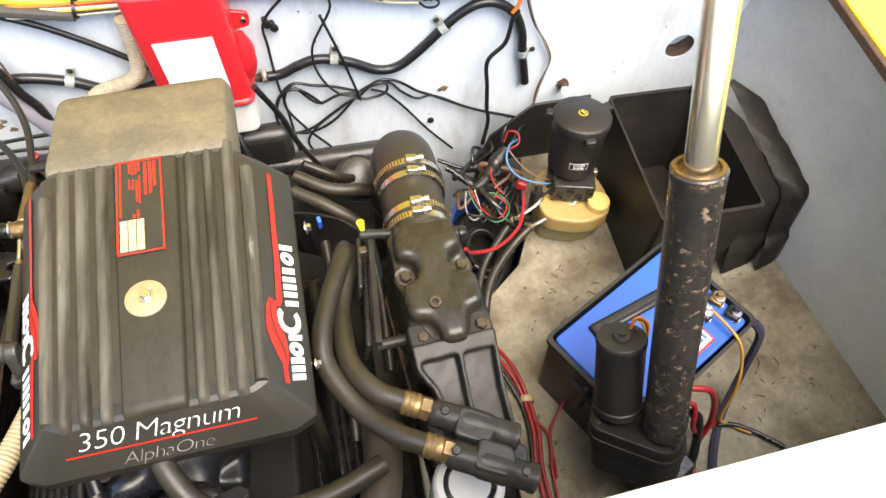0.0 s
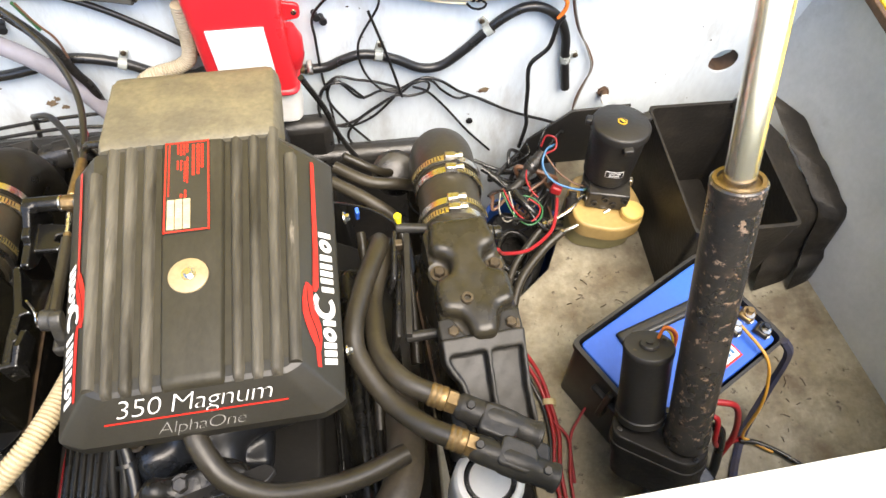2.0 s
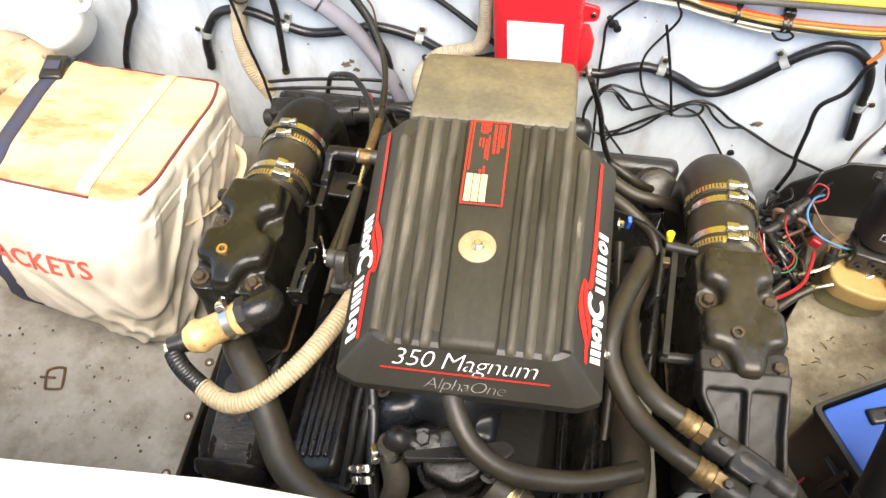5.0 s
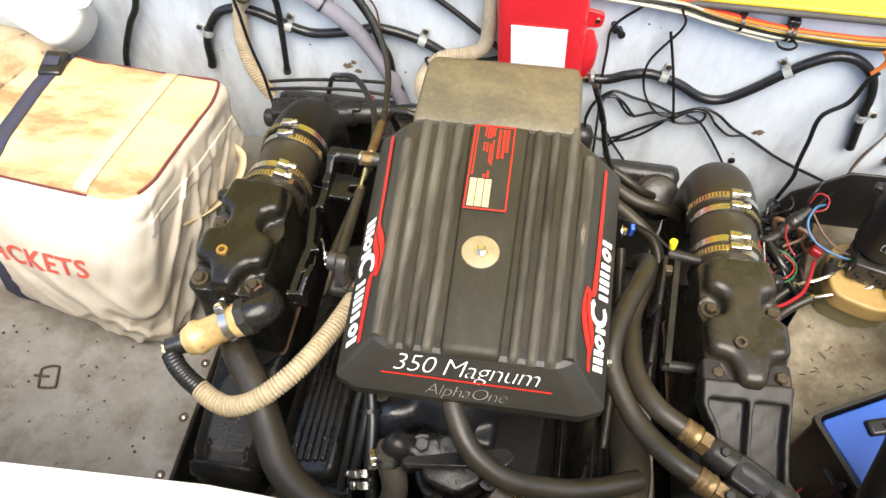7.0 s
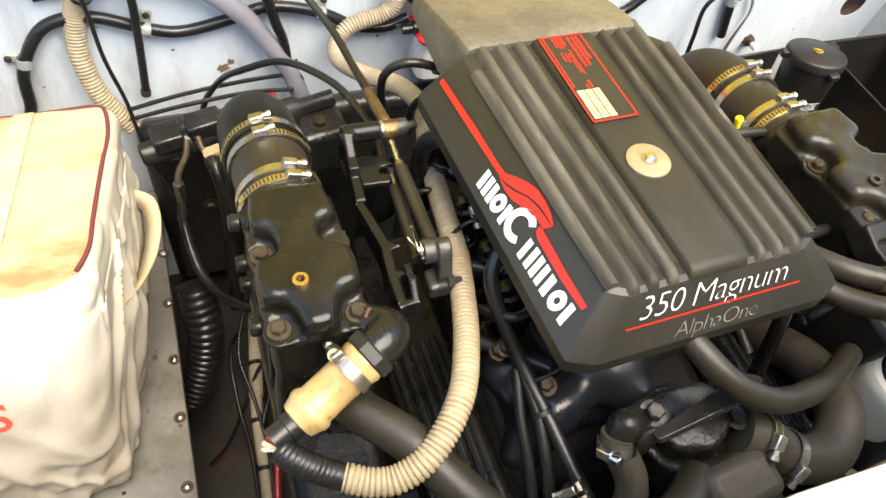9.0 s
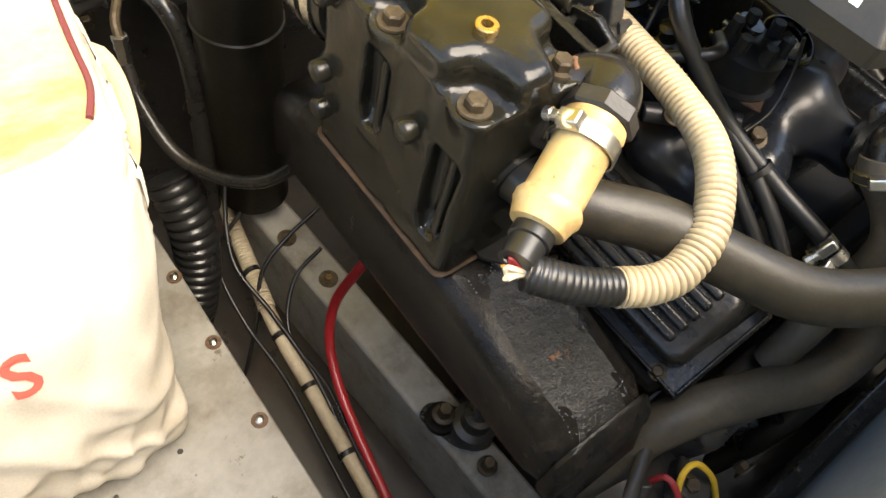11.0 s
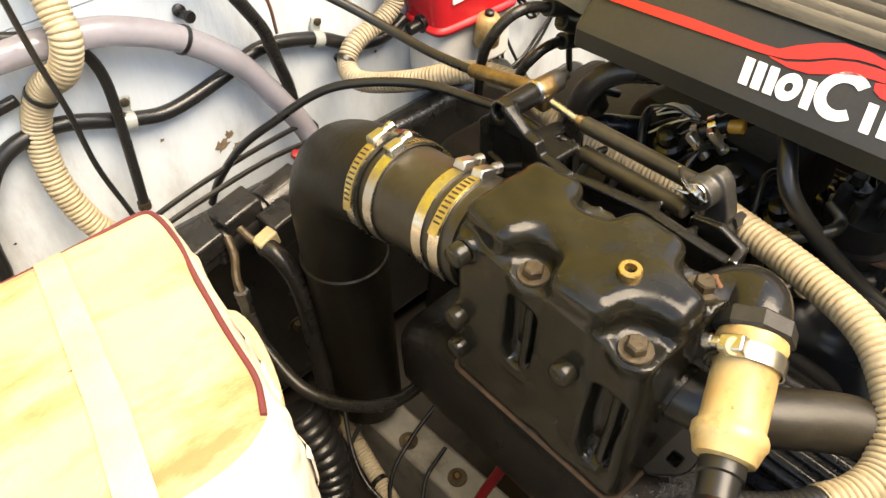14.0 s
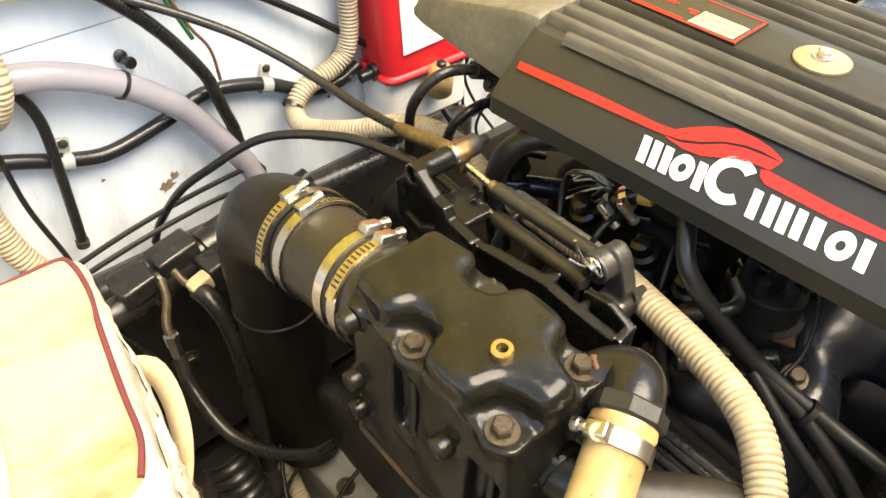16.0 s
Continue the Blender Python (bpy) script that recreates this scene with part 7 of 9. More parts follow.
hose("black_conduit", [(-0.47, 0.600, 0.615), (-0.3965, 0.610, 0.546), (-0.351, 0.610, 0.4905), (-0.314, 0.612, 0.424), (-0.3055, 0.612, 0.390), (-0.2985, 0.614, 0.360), (-0.288, 0.620, 0.318), (-0.283, 0.622, 0.25)], 0.0088, "rubber", "black finely corrugated conduit hanging down the transom", "conduit", 16, 0.0012, corrugated(0.0045, 0.07))
clear = hose("clear_hose", [wall_at(-0.90, 0.470, 0.03), wall_at(-0.75, 0.488, 0.03), wall_at(-0.62, 0.497, 0.03), wall_at(-0.52, 0.490, 0.03), wall_at(-0.467, 0.473, 0.03), wall_at(-0.413, 0.441, 0.03), wall_at(-0.357, 0.388, 0.03), wall_at(-0.319, 0.329, 0.03), wall_at(-0.283, 0.260, 0.035), (-0.262, 0.612, 0.195)], 0.0165, "clear",
             "milky clear vinyl hose curving along the transom", seg=20)
part("cable_tie", lathe(wall_at(-0.413, 0.441, 0.030), (1, 0, -0.75), [(-0.0025, 0.0167), (-0.0025, 0.0182), (0.0025, 0.0182), (0.0025, 0.0167)], 20, False), "cable", clear, "black cable tie")
part("tie_head", lathe(wall_at(-0.398, 0.462, 0.0), (0, -1, 0.1), [(0, 0.008), (0.006, 0.008), (0.008, 0.005)], 12), "cable", clear, "black screw mount")
bl = hose("blower_hose", [(-0.537, 0.628, 0.640), (-0.536, 0.612, 0.575), (-0.538, 0.588, 0.533), (-0.540, 0.576, 0.508), (-0.553, 0.585, 0.473), (-0.574, 0.612, 0.448), (-0.594, 0.626, 0.410), (-0.605, 0.622, 0.365), (-0.606, 0.608, 0.320), (-0.592, 0.590, 0.265), (-0.555, 0.575, 0.205)], 0.0165, "conduit",
          "beige corrugated hose hanging in front of the transom", "hose", 20, 0.0010, corrugated(0.0058, 0.17))
part("cable_tie", lathe((-0.580, 0.616, 0.438), (-0.5, 0.3, -0.8), [(-0.0025, 0.0168), (-0.0025, 0.0182), (0.0025, 0.0182), (0.0025, 0.0168)], 20, False), "cable", bl, "black cable tie")
part("tie_mount", box(wall_at(-0.625, 0.435, 0.012), (0.045, 0.012, 0.012), (0, -10, 0)), "cable", bl, "black screw mount", bevel=0.003)
hose("hanging_wire", [(-0.580, 0.575, 0.640), (-0.576, 0.566, 0.520), (-0.569, 0.565, 0.440), (-0.566, 0.565, 0.360), (-0.553, 0.560, 0.280), (-0.548, 0.555, 0.220), (-0.535, 0.540, 0.140), (-0.50, 0.50, 0.06)], 0.0034, "cable", "thin black wire hanging beside the beige hose", "wire", 8)
hose("vertical_strap", on_wall([(-0.80, 0.50), (-0.827, 0.387), (-0.866, 0.323), (-0.915, 0.225), (-0.93, 0.15)], 0.02), 0.0075, "cable", "black cable hanging down the transom", "cable", 10)
hose("brown_wire", on_wall([(-0.335, 0.535), (-0.318, 0.49), (-0.300, 0.455), (-0.296, 0.41)], 0.045), 0.0022, "wire_brown", "brown wire pair hanging from the loom", "wire", 7)
hose("green_wire", on_wall([(-0.340, 0.535), (-0.327, 0.50), (-0.318, 0.475)], 0.043), 0.0030, "wire_green", "short green wire splice under the loom", "wire", 7)

# loom of coloured wires under the deck edge
LOOM = [(-1.25, 0.745), (-0.80, 0.655), (-0.45, 0.572), (-0.268, 0.532), (-0.10, 0.520), (0.08, 0.524), (0.249, 0.513), (0.312, 0.498), (0.374, 0.486), (0.460, 0.474), (0.561, 0.469), (0.622, 0.470), (0.700, 0.479), (0.814, 0.502), (0.95, 0.508), (1.16, 0.508)]
loom = thing("wire_loom", wall_at(0.3, 0.49), "coloured wires tied in a loom under the deck edge", "wiring loom")
for k, m in enumerate(("wire_red", "wire_orange", "wire_yellow", "wire_cream", "wire_red", "wire_orange", "wire_cream", "wire_yellow", "cable", "wire_cream")):
    pts = [wall_at(x, z + 0.010 - 0.0050 * (k % 5) + 0.0022 * math.sin(3 * k + 9 * x), 0.018 + 0.005 * (k // 5) + 0.002 * math.cos(5 * x + 2 * k)) for x, z in LOOM]
    part("wire", tube(pts, 0.0031, 8, 0.015), m, loom)
for x, z in ((-0.15, 0.522), (0.368, 0.487), (0.452, 0.475), (0.462, 0.474), (0.700, 0.479)):
    part("cable_tie", lathe(wall_at(x, z, 0.021), (1, 0.045, -0.1), [(-0.003, 0.0145), (-0.003, 0.0160), (0.003, 0.0160), (0.003, 0.0145)], 16, False), "cable", loom, "black cable tie")
    part("tie_mount", box(wall_at(x + 0.003, z + 0.018, 0.012), (0.012, 0.016, 0.014)), "cable", loom, bevel=0.003)
part("loose_end", tube(on_wall([(0.250, 0.503), (0.300, 0.488), (0.350, 0.470), (0.400, 0.458), (0.440, 0.452)], 0.02), 0.0024, 8, 0.01), "wire_cream", loom, "pale loose wire")
part("tie_loop", tube(on_wall([(0.440, 0.460), (0.452, 0.448), (0.470, 0.446), (0.478, 0.456), (0.468, 0.466)], 0.03), 0.0024, 8, 0.005), "cable", loom, "black cable tie loop")
hose("orange_wire", on_wall([(0.627, 0.462), (0.640, 0.445), (0.638, 0.425), (0.628, 0.408)], 0.028), 0.0042, "wire_orange", "orange-red wire hanging from the loom", "wire", 8)
hose("sheathed_cable", on_wall([(0.640, 0.415), (0.630, 0.396), (0.621, 0.334), (0.588, 0.289), (0.594, 0.215), (0.600, 0.143), (0.607, 0.100), (0.600, 0.02)], 0.03), 0.0048, "cable", "black sheathed cable drooping down the transom", "cable", 9)
hose("thin_wire", on_wall([(0.202, 0.505), (0.150, 0.445), (0.148, 0.383), (0.151, 0.293), (0.158, 0.228), (0.165, 0.139), (0.17, 0.06)], 0.014), 0.0028, "cable", "thin black wire on the transom", "wire", 7)
hose("thin_wire", on_wall([(0.262, 0.505), (0.273, 0.468), (0.231, 0.380), (0.237, 0.306), (0.273, 0.247), (0.316, 0.237)], 0.026), 0.0026, "cable", "thin black wire on the transom", "wire", 7)
solo("long_cable_tie", tube(on_wall([(0.253, 0.459), (0.285, 0.35), (0.316, 0.226)], 0.032), 0.0030, 6, 0.01), "cable", "long black cable tie with a loose tail", "cable tie")
hose("wire_coil", on_wall([(0.316, 0.237), (0.262, 0.262), (0.221, 0.273), (0.178, 0.284), (0.145, 0.240), (0.137, 0.171), (0.165, 0.140), (0.205, 0.134), (0.258, 0.164), (0.316, 0.237)], 0.018), 0.0030, "cable", "loose coil of black wire hung on the transom", "wire", 7)
hose("wire_coil", on_wall([(0.316, 0.240), (0.270, 0.240), (0.225, 0.225), (0.178, 0.280), (0.158, 0.228), (0.197, 0.145), (0.250, 0.060), (0.240, 0.018), (0.193, 0.096), (0.215, 0.150), (0.271, 0.200), (0.318, 0.234)], 0.022), 0.0030, "cable", "loose coil of black wire hung on the transom", "wire", 7)
hose("wire_coil", on_wall([(0.312, 0.232), (0.345, 0.262), (0.372, 0.258), (0.368, 0.232), (0.330, 0.222), (0.300, 0.226), (0.250, 0.19), (0.205, 0.155), (0.155, 0.15), (0.135, 0.20), (0.150, 0.262), (0.19, 0.275), (0.235, 0.225)], 0.026), 0.0030, "cable", "loose coil of black wire hung on the transom", "wire", 7)
hose("sensor_lead", on_wall([(0.316, 0.237), (0.362, 0.261), (0.399, 0.250), (0.440, 0.215), (0.475, 0.194), (0.566, 0.136), (0.654, 0.095), (0.699, 0.073)], 0.016), 0.0032, "cable", "black twin lead crossing the transom", "wire", 7)
hose("sensor_lead", on_wall([(0.330, 0.242), (0.375, 0.252), (0.405, 0.218), (0.440, 0.190), (0.480, 0.190), (0.570, 0.131), (0.656, 0.090), (0.700, 0.068)], 0.014), 0.0028, "cable", "black twin lead crossing the transom", "wire", 7)
hose("sensor_lead", on_wall([(0.340, 0.236), (0.372, 0.218), (0.413, 0.165), (0.470, 0.078), (0.53, 0.0)], 0.014), 0.0028, "cable", "black lead dropping to the floor", "wire", 7)
hose("twisted_pair", on_wall([(0.655, 0.46), (0.662, 0.421), (0.683, 0.362), (0.722, 0.295), (0.738, 0.244), (0.721, 0.160), (0.722, 0.08)], 0.010), 0.0024, "wire_brown", "thin twisted wire pair hanging from the deck", "wire", 6)
hose("twisted_pair", on_wall([(0.657, 0.46), (0.665, 0.421), (0.686, 0.362), (0.719, 0.295), (0.735, 0.244), (0.724, 0.160), (0.719, 0.08)], 0.012), 0.0020, "wire_white", "thin twisted wire pair hanging from the deck", "wire", 6)
for x, z in ((0.162, 0.430), (0.150, 0.440), (-0.398, 0.458)):
    t = solo("tie_peg", lathe(wall_at(x, z, 0.0), (0.3, -1, 0), [(0, 0.006), (0.016, 0.006), (0.018, 0.008), (0.022, 0.007)], 12), "cable", "small black tie mount screwed to the transom", "fastener", "tie mounts")
# marks on the transom
rnd2 = random.Random(11)


def blot(x, z, r, material, name, label):
    bm = bmesh.new()
    c = bm.verts.new(wall_at(x, z, 0.0022))
    ring = [bm.verts.new(wall_at(x + r * math.cos(a) * rnd2.uniform(0.45, 1.15), z + r * 0.8 * math.sin(a) * rnd2.uniform(0.4, 1.15), 0.0012)) for a in (2 * math.pi * k / 18 for k in range(18))]
    for k in range(18):
        bm.faces.new((c, ring[k], ring[(k + 1) % 18]))
    return part(name, bm, material, wall_n, label)


blot(0.502, 0.196, 0.012, "smear", "rust_spot", "rusty screw hole")
blot(0.494, 0.192, 0.008, "rust", "rust_spot", "rusty screw hole")
blot(0.786, 0.160, 0.020, "rust", "rust_spot", "rust round a bolt")
blot(-0.394, 0.255, 0.014, "smear", "dirt_spot", "brown dirt smear")
blot(-0.380, 0.268, 0.008, "smear", "dirt_spot", "brown dirt smear")
blot(-0.372, 0.243, 0.010, "smear", "dirt_spot", "brown dirt smear")
blot(-0.470, 0.305, 0.004, "smear", "dirt_spot", "brown dirt smear")
for k in range(26):
    blot(rnd2.uniform(-0.7, 1.1), rnd2.uniform(0.08, 0.46), rnd2.uniform(0.0015, 0.0042), "rustbolt", "dirt_spot", "brown dirt speck")
tb = solo("transom_bolt", lathe(wall_at(0.787, 0.160, 0.0), (-0.15, -1, 0.25), [(0, 0.013), (0.008, 0.013), (0.009, 0.008), (0.030, 0.008), (0.033, 0.006)], 16), "rust", "rusty bolt end sticking out of the transom", "bolt")
part("white_cap", lathe(wall_at(0.7835, 0.165, 0.026), (-0.15, -1, 0.25), [(0, 0.0095), (0.014, 0.0095), (0.017, 0.007)], 14), "white", tb, "pale cap")
solo("rubber_plug", lathe(wall_at(0.475, 0.098, 0.0), (0, -1, 0), [(0, 0.008), (0.004, 0.008), (0.006, 0.005)], 14), "cable", "small black plug in the transom", "plug")
part("pipe_liner", lathe(wall_at(1.057, 0.226, -0.004), (0.045, 1, 0), [(0, 0.0325), (0.04, 0.0325), (0.04, 0.0338), (0, 0.0338)], 32, False), "rust", wall_n, "rusty liner of the hole")

# red bottle bracket with white reservoir
rb = thing("reservoir_bottle", (0.02, 0.61, 0.24), "red plastic bottle with a white label and white lower tank", "bottle")


def bottle_block(x0, x1, z0, z1, y0, y1, rr, material, name, label, lean=0.0):
    o = rounded([(x0, y0), (x1, y0), (x1, y1), (x0, y1)], rr, 4)
    bm = prism(o, z0, z1)
    for v in bm.verts:
        v.co.x += lean * (v.co.z - z0)
    return part(name, bm, material, rb, label, bevel=0.006)


bottle_block(-0.055, 0.108, 0.330, 0.580, 0.575, 0.662, 0.022, "red", "red_body", "red plastic body", -0.05)
bottle_block(-0.060, 0.112, 0.322, 0.336, 0.569, 0.663, 0.024, "red", "red_lip", "red lower lip")
bottle_block(-0.056, 0.108, 0.236, 0.324, 0.580, 0.662, 0.024, "white", "white_tank", "white translucent lower tank")
part("label", box((0.020, 0.5735, 0.430), (0.102, 0.0025, 0.118), (0, -3, 0)), "paper", rb, "blank white label")
bm = prism(rounded([(0.085, 0.455), (0.128, 0.462), (0.130, 0.492), (0.086, 0.500)], 0.010, 4), 0.0, 0.008, Matrix(((1, 0, 0, 0), (0, 0, 1, 0.628), (0, 1, 0, 0), (0, 0, 0, 1))))
part("ear", bm, "red", rb, "red mounting ear", bevel=0.002)
part("ear_screw", lathe((0.118, 0.627, 0.478), (0, -1, 0), [(0, 0.006), (0.003, 0.005)], 12), "steel", rb)
part("shoulder", lathe((0.108, 0.615, 0.36), (0, 0, 1), [(0, 0.012), (0.03, 0.020), (0.07, 0.020), (0.10, 0.008)], 20), "red", rb, smooth=60)
part("spout", lathe((0.032, 0.565, 0.286), (0, -0.12, 1), [(0, 0.017), (0.004, 0.021), (0.040, 0.0205), (0.050, 0.016), (0.053, 0.008)], 20), "valve", rb, "stained cream spout", smooth=50)
part("spout_tip", lathe((0.032, 0.559, 0.336), (0, -0.12, 1), [(0, 0.008), (0.008, 0.0075), (0.010, 0.005)], 14), "cable", rb)
part("side_port", lathe((-0.052, 0.612, 0.335), (-1, 0, -0.1), [(0, 0.014), (0.010, 0.014), (0.011, 0.009), (0.03, 0.009)], 16), "cable", rb, "black side port")
for k, pts in enumerate((((0.055, 0.60, 0.25), (0.07, 0.56, 0.20), (0.10, 0.52, 0.12), (0.12, 0.50, 0.0)),)):
    hose("bottle_hose", pts, 0.0065, "cable", "black hose from under the bottle to the engine", seg=12, group="bottle hoses")
for pts, boot in ((((-0.074, 0.30, 0.486), (-0.129, 0.300, 0.508), (-0.157, 0.302, 0.516), (-0.178, 0.306, 0.512), (-0.190, 0.315, 0.494), (-0.192, 0.330, 0.462), (-0.185, 0.345, 0.40)), 0.45),
                  (((-0.066, 0.30, 0.447), (-0.100, 0.300, 0.457), (-0.123, 0.302, 0.457), (-0.142, 0.305, 0.448), (-0.149, 0.315, 0.425), (-0.150, 0.325, 0.37)), 0.3),
                  (((-0.060, 0.29, 0.460), (-0.080, 0.292, 0.470), (-0.112, 0.296, 0.488)), 1.0)):
    lead = hose("coil_lead", pts, 0.0060, "rubber", "black ignition lead with a thick boot behind the cover", "ignition lead", 12, group="coil leads")
    p, q = V(*pts[0]), V(*pts[1])
    part("boot", tube([p, p.lerp(q, 0.5), q if boot < 1 else p.lerp(V(*pts[2]), 0.95)], 0.0098, 16, 0.004), "rubber_dusty", lead, "thick rubber boot", smooth=60)
hose("small_lead", [(0.13, 0.47, 0.47), (0.16, 0.50, 0.36), (0.18, 0.52, 0.26), (0.22, 0.54, 0.14)], 0.0055, "rubber", "black lead behind the engine cover", "cable", 10)

# ---- right side: pump, wiring, actuator, batteries ----
pump = thing("trim_pump", (0.74, 0.44, 0.0), "hydraulic trim pump with black motor and yellowed fluid reservoir", "pump")
o = rounded([(0.668, 0.372), (0.752, 0.345), (0.818, 0.365), (0.822, 0.430), (0.800, 0.500), (0.690, 0.505), (0.662, 0.460)], 0.030, 5)
part("reservoir", prism(o, 0.066, 0.106, None, 0.006, 0.008), "reservoir", pump, "yellowed translucent reservoir top", smooth=50)
o2 = [((x - 0.742) * 0.95 + 0.742, (y - 0.430) * 0.93 + 0.442) for x, y in o]
part("reservoir_base", prism(o2, 0.004, 0.0655), "reservoir_low", pump, "fluid filled lower tank", smooth=50)
part("filler_cap", lathe((0.790, 0.388, 0.104), (0, 0, 1), [(0, 0.0245), (0.018, 0.0245), (0.021, 0.022), (0.022, 0.012)], 28), "fillercap", pump, "round yellowed filler cap")
part("pump_body", lathe((0.735, 0.447, 0.104), (0.03, 0.12, 1), [(0, 0.044), (0.012, 0.046), (0.014, 0.041), (0.040, 0.041), (0.042, 0.047), (0.050, 0.047)], 28), "iron", pump, "black pump manifold")
max_ = V(0.03, 0.14, 1).normalized()
m0 = V(0.7385, 0.4600, 0.164)
motor = part("motor", lathe(m0, max_, [(0, 0.046), (0.006, 0.050), (0.118, 0.0565), (0.120, 0.0600), (0.134, 0.0600), (0.137, 0.0585), (0.139, 0.055), (0.1405, 0.012)], 36, True), "blackplastic", pump, "black motor housing")
for ang in (20, 160, 270):
    q = m0 + max_ * 0.127 + (V(math.cos(radians(ang)), math.sin(radians(ang)), 0)) * 0.058
    part("lug", box(q, (0.026, 0.020, 0.014), (8, 0, ang)), "blackplastic", motor, bevel=0.003)
bm = lathe(m0 + max_ * 0.1410, max_, [(0, 0.0095), (0.0012, 0.0095)], 20)
part("badge", bm, "wire_yellow", motor, "small yellow ring badge")
part("badge_centre", lathe(m0 + max_ * 0.1420, max_, [(0, 0.0075), (0.0012, 0.0075)], 20), "cable", motor)
part("badge_bar", box(m0 + max_ * 0.1435, (0.0045, 0.010, 0.001), (-8, 2, 30)), "wire_yellow", motor)
# rating label on the motor, seen upside down
lab = bmesh.new()
L0 = m0 + max_ * 0.052
for s in range(8):
    t0, t1 = radians(-118 + 5 * s), radians(-118 + 5 * (s + 1))
    p = [L0 + V(math.cos(t), math.sin(t), 0) * 0.0545 + max_ * h for t, h in ((t0, -0.008), (t1, -0.008), (t1, 0.008), (t0, 0.008))]
    lab.faces.new([lab.verts.new(q) for q in p])
part("rating_label", lab, "paper", motor, "white rating label")
inner = bmesh.new()
for s in range(8):
    t0, t1 = radians(-117 + 4.75 * s), radians(-117 + 4.75 * (s + 1))
    p = [L0 + V(math.cos(t), math.sin(t), 0) * 0.0549 + max_ * h for t, h in ((t0, -0.0068), (t1, -0.0068), (t1, 0.0068), (t0, 0.0068))]
    inner.faces.new([inner.verts.new(q) for q in p])
part("label_field", inner, "cable", motor)
for body, h in (("SAE J1171", -0.0052), ("MARINE", 0.0008)):
    bm = lettering(body, 0.0062, 0, 1.0, 0.0002)
    for v in bm.verts:
        t = radians(-98) - v.co.x / 0.058
        q = L0 + V(math.cos(t), math.sin(t), 0) * 0.0553 + max_ * (-h - v.co.y)
        v.co = q
    part("lettering", bm, "decalwhite", motor, "white lettering upside down", smooth=0)
for pts in (((0.700, 0.440, 0.118), (0.684, 0.432, 0.112), (0.659, 0.408, 0.108), (0.627, 0.394, 0.098), (0.600, 0.388, 0.083)), ((0.750, 0.412, 0.118), (0.746, 0.404, 0.106), (0.722, 0.394, 0.100), (0.668, 0.378, 0.088), (0.636, 0.372, 0.072))):
    part("steel_pipe", tube(pts, 0.0042, 10, 0.004), "steel", pump, "bright bent steel pipe")
    d = V(*pts[-1]) - V(*pts[-2])
    part("pipe_nut", lathe(V(*pts[-1]) - d.normalized() * 0.012, d, [(0, 0.0075), (0.020, 0.0075), (0.021, 0.006)], 6), "steel", pump, "steel pipe nut")
part("valve_block", box((0.741, 0.432, 0.135), (0.088, 0.060, 0.050), (0, 0, -12)), "iron", pump, "black valve block with ports", bevel=0.004)
for k in range(4):
    part("port", lathe(V(0.708 + 0.020 * k, 0.410 - 0.0042 * k, 0.128 + 0.016 * (k % 2)), (-0.2, -1, 0.1), [(0, 0.0075), (0.006, 0.0075), (0.006, 0.0045), (0.002, 0.004)], 12), "iron", pump)
part("terminal", box((0.792, 0.445, 0.146), (0.010, 0.012, 0.022)), "steel", pump, bevel=0.002)
# left end added beyond the real bracket, to darken the ground behind the wires
solo("pump_bracket", slab([wall_at(0.575, 0.002, 0.075), wall_at(0.838, 0.002, 0.075), wall_at(0.838, 0.170, 0.060), wall_at(0.700, 0.165, 0.060), wall_at(0.605, 0.085, 0.066)], 0.006, (0, 1, 0.1)), "blackplastic", "black plastic bracket behind the pump, drawn out as dark backing", "bracket", bevel=0.002)
for pts, r, m, lb in ((((0.604, 0.389, 0.085), (0.575, 0.362, 0.070), (0.530, 0.310, 0.055), (0.505, 0.250, 0.045), (0.49, 0.18, 0.03), (0.48, 0.05, 0.012)), 0.0075, "rubber_dusty", "black hydraulic hose from the pump"),
                      (((0.640, 0.373, 0.073), (0.600, 0.345, 0.060), (0.548, 0.290, 0.050), (0.520, 0.235, 0.040), (0.505, 0.16, 0.025), (0.497, 0.02, 0.012)), 0.0095, "rubber_dusty", "thick olive-black hydraulic hose from the pump")):
    hose("trim_hose", pts, r, m, lb, seg=14, group="trim hoses")
tub = thing("blue_tub", (0.48, 0.28, -0.31), "blue plastic tub standing in the bilge under the hoses", "tub")
part("tub_wall", open_box(rounded([(-0.095, -0.135), (0.095, -0.135), (0.095, 0.135), (-0.095, 0.135)], 0.070, 7), 0.285, 0.006, pose(0.552, 0.385, -0.290, 0, 0, -26), 0.005, 0.86), "tubblue", tub, smooth=40)
for k in range(5):
    a0 = 1.3 * k
    hose("coiled_hose", [(0.545 + (0.046 - 0.003 * k) * math.cos(a0 + q * 0.7), 0.375 + (0.064 - 0.004 * k) * math.sin(a0 + q * 0.7), -0.024 + 0.008 * k + 0.004 * math.sin(q + k)) for q in range(9)], 0.0095 if k % 2 else 0.0065, "rubber",
         "black hose coiled in the blue tub", seg=12, group="coiled hoses")
# made-up dark fill that hides the inside of the tub
solo("dark_fill", prism([(p.x, p.y) for p in (pose(0.548, 0.385, 0, 0, 0, -26) @ V(x, y, 0) for x, y in rounded([(-0.086, -0.122), (0.070, -0.122), (0.070, 0.122), (-0.086, 0.122)], 0.06, 6))], -0.14, -0.030, None, 0.02, 0.02), "rubber", "added dark fill inside the tub", "rag", smooth=60)
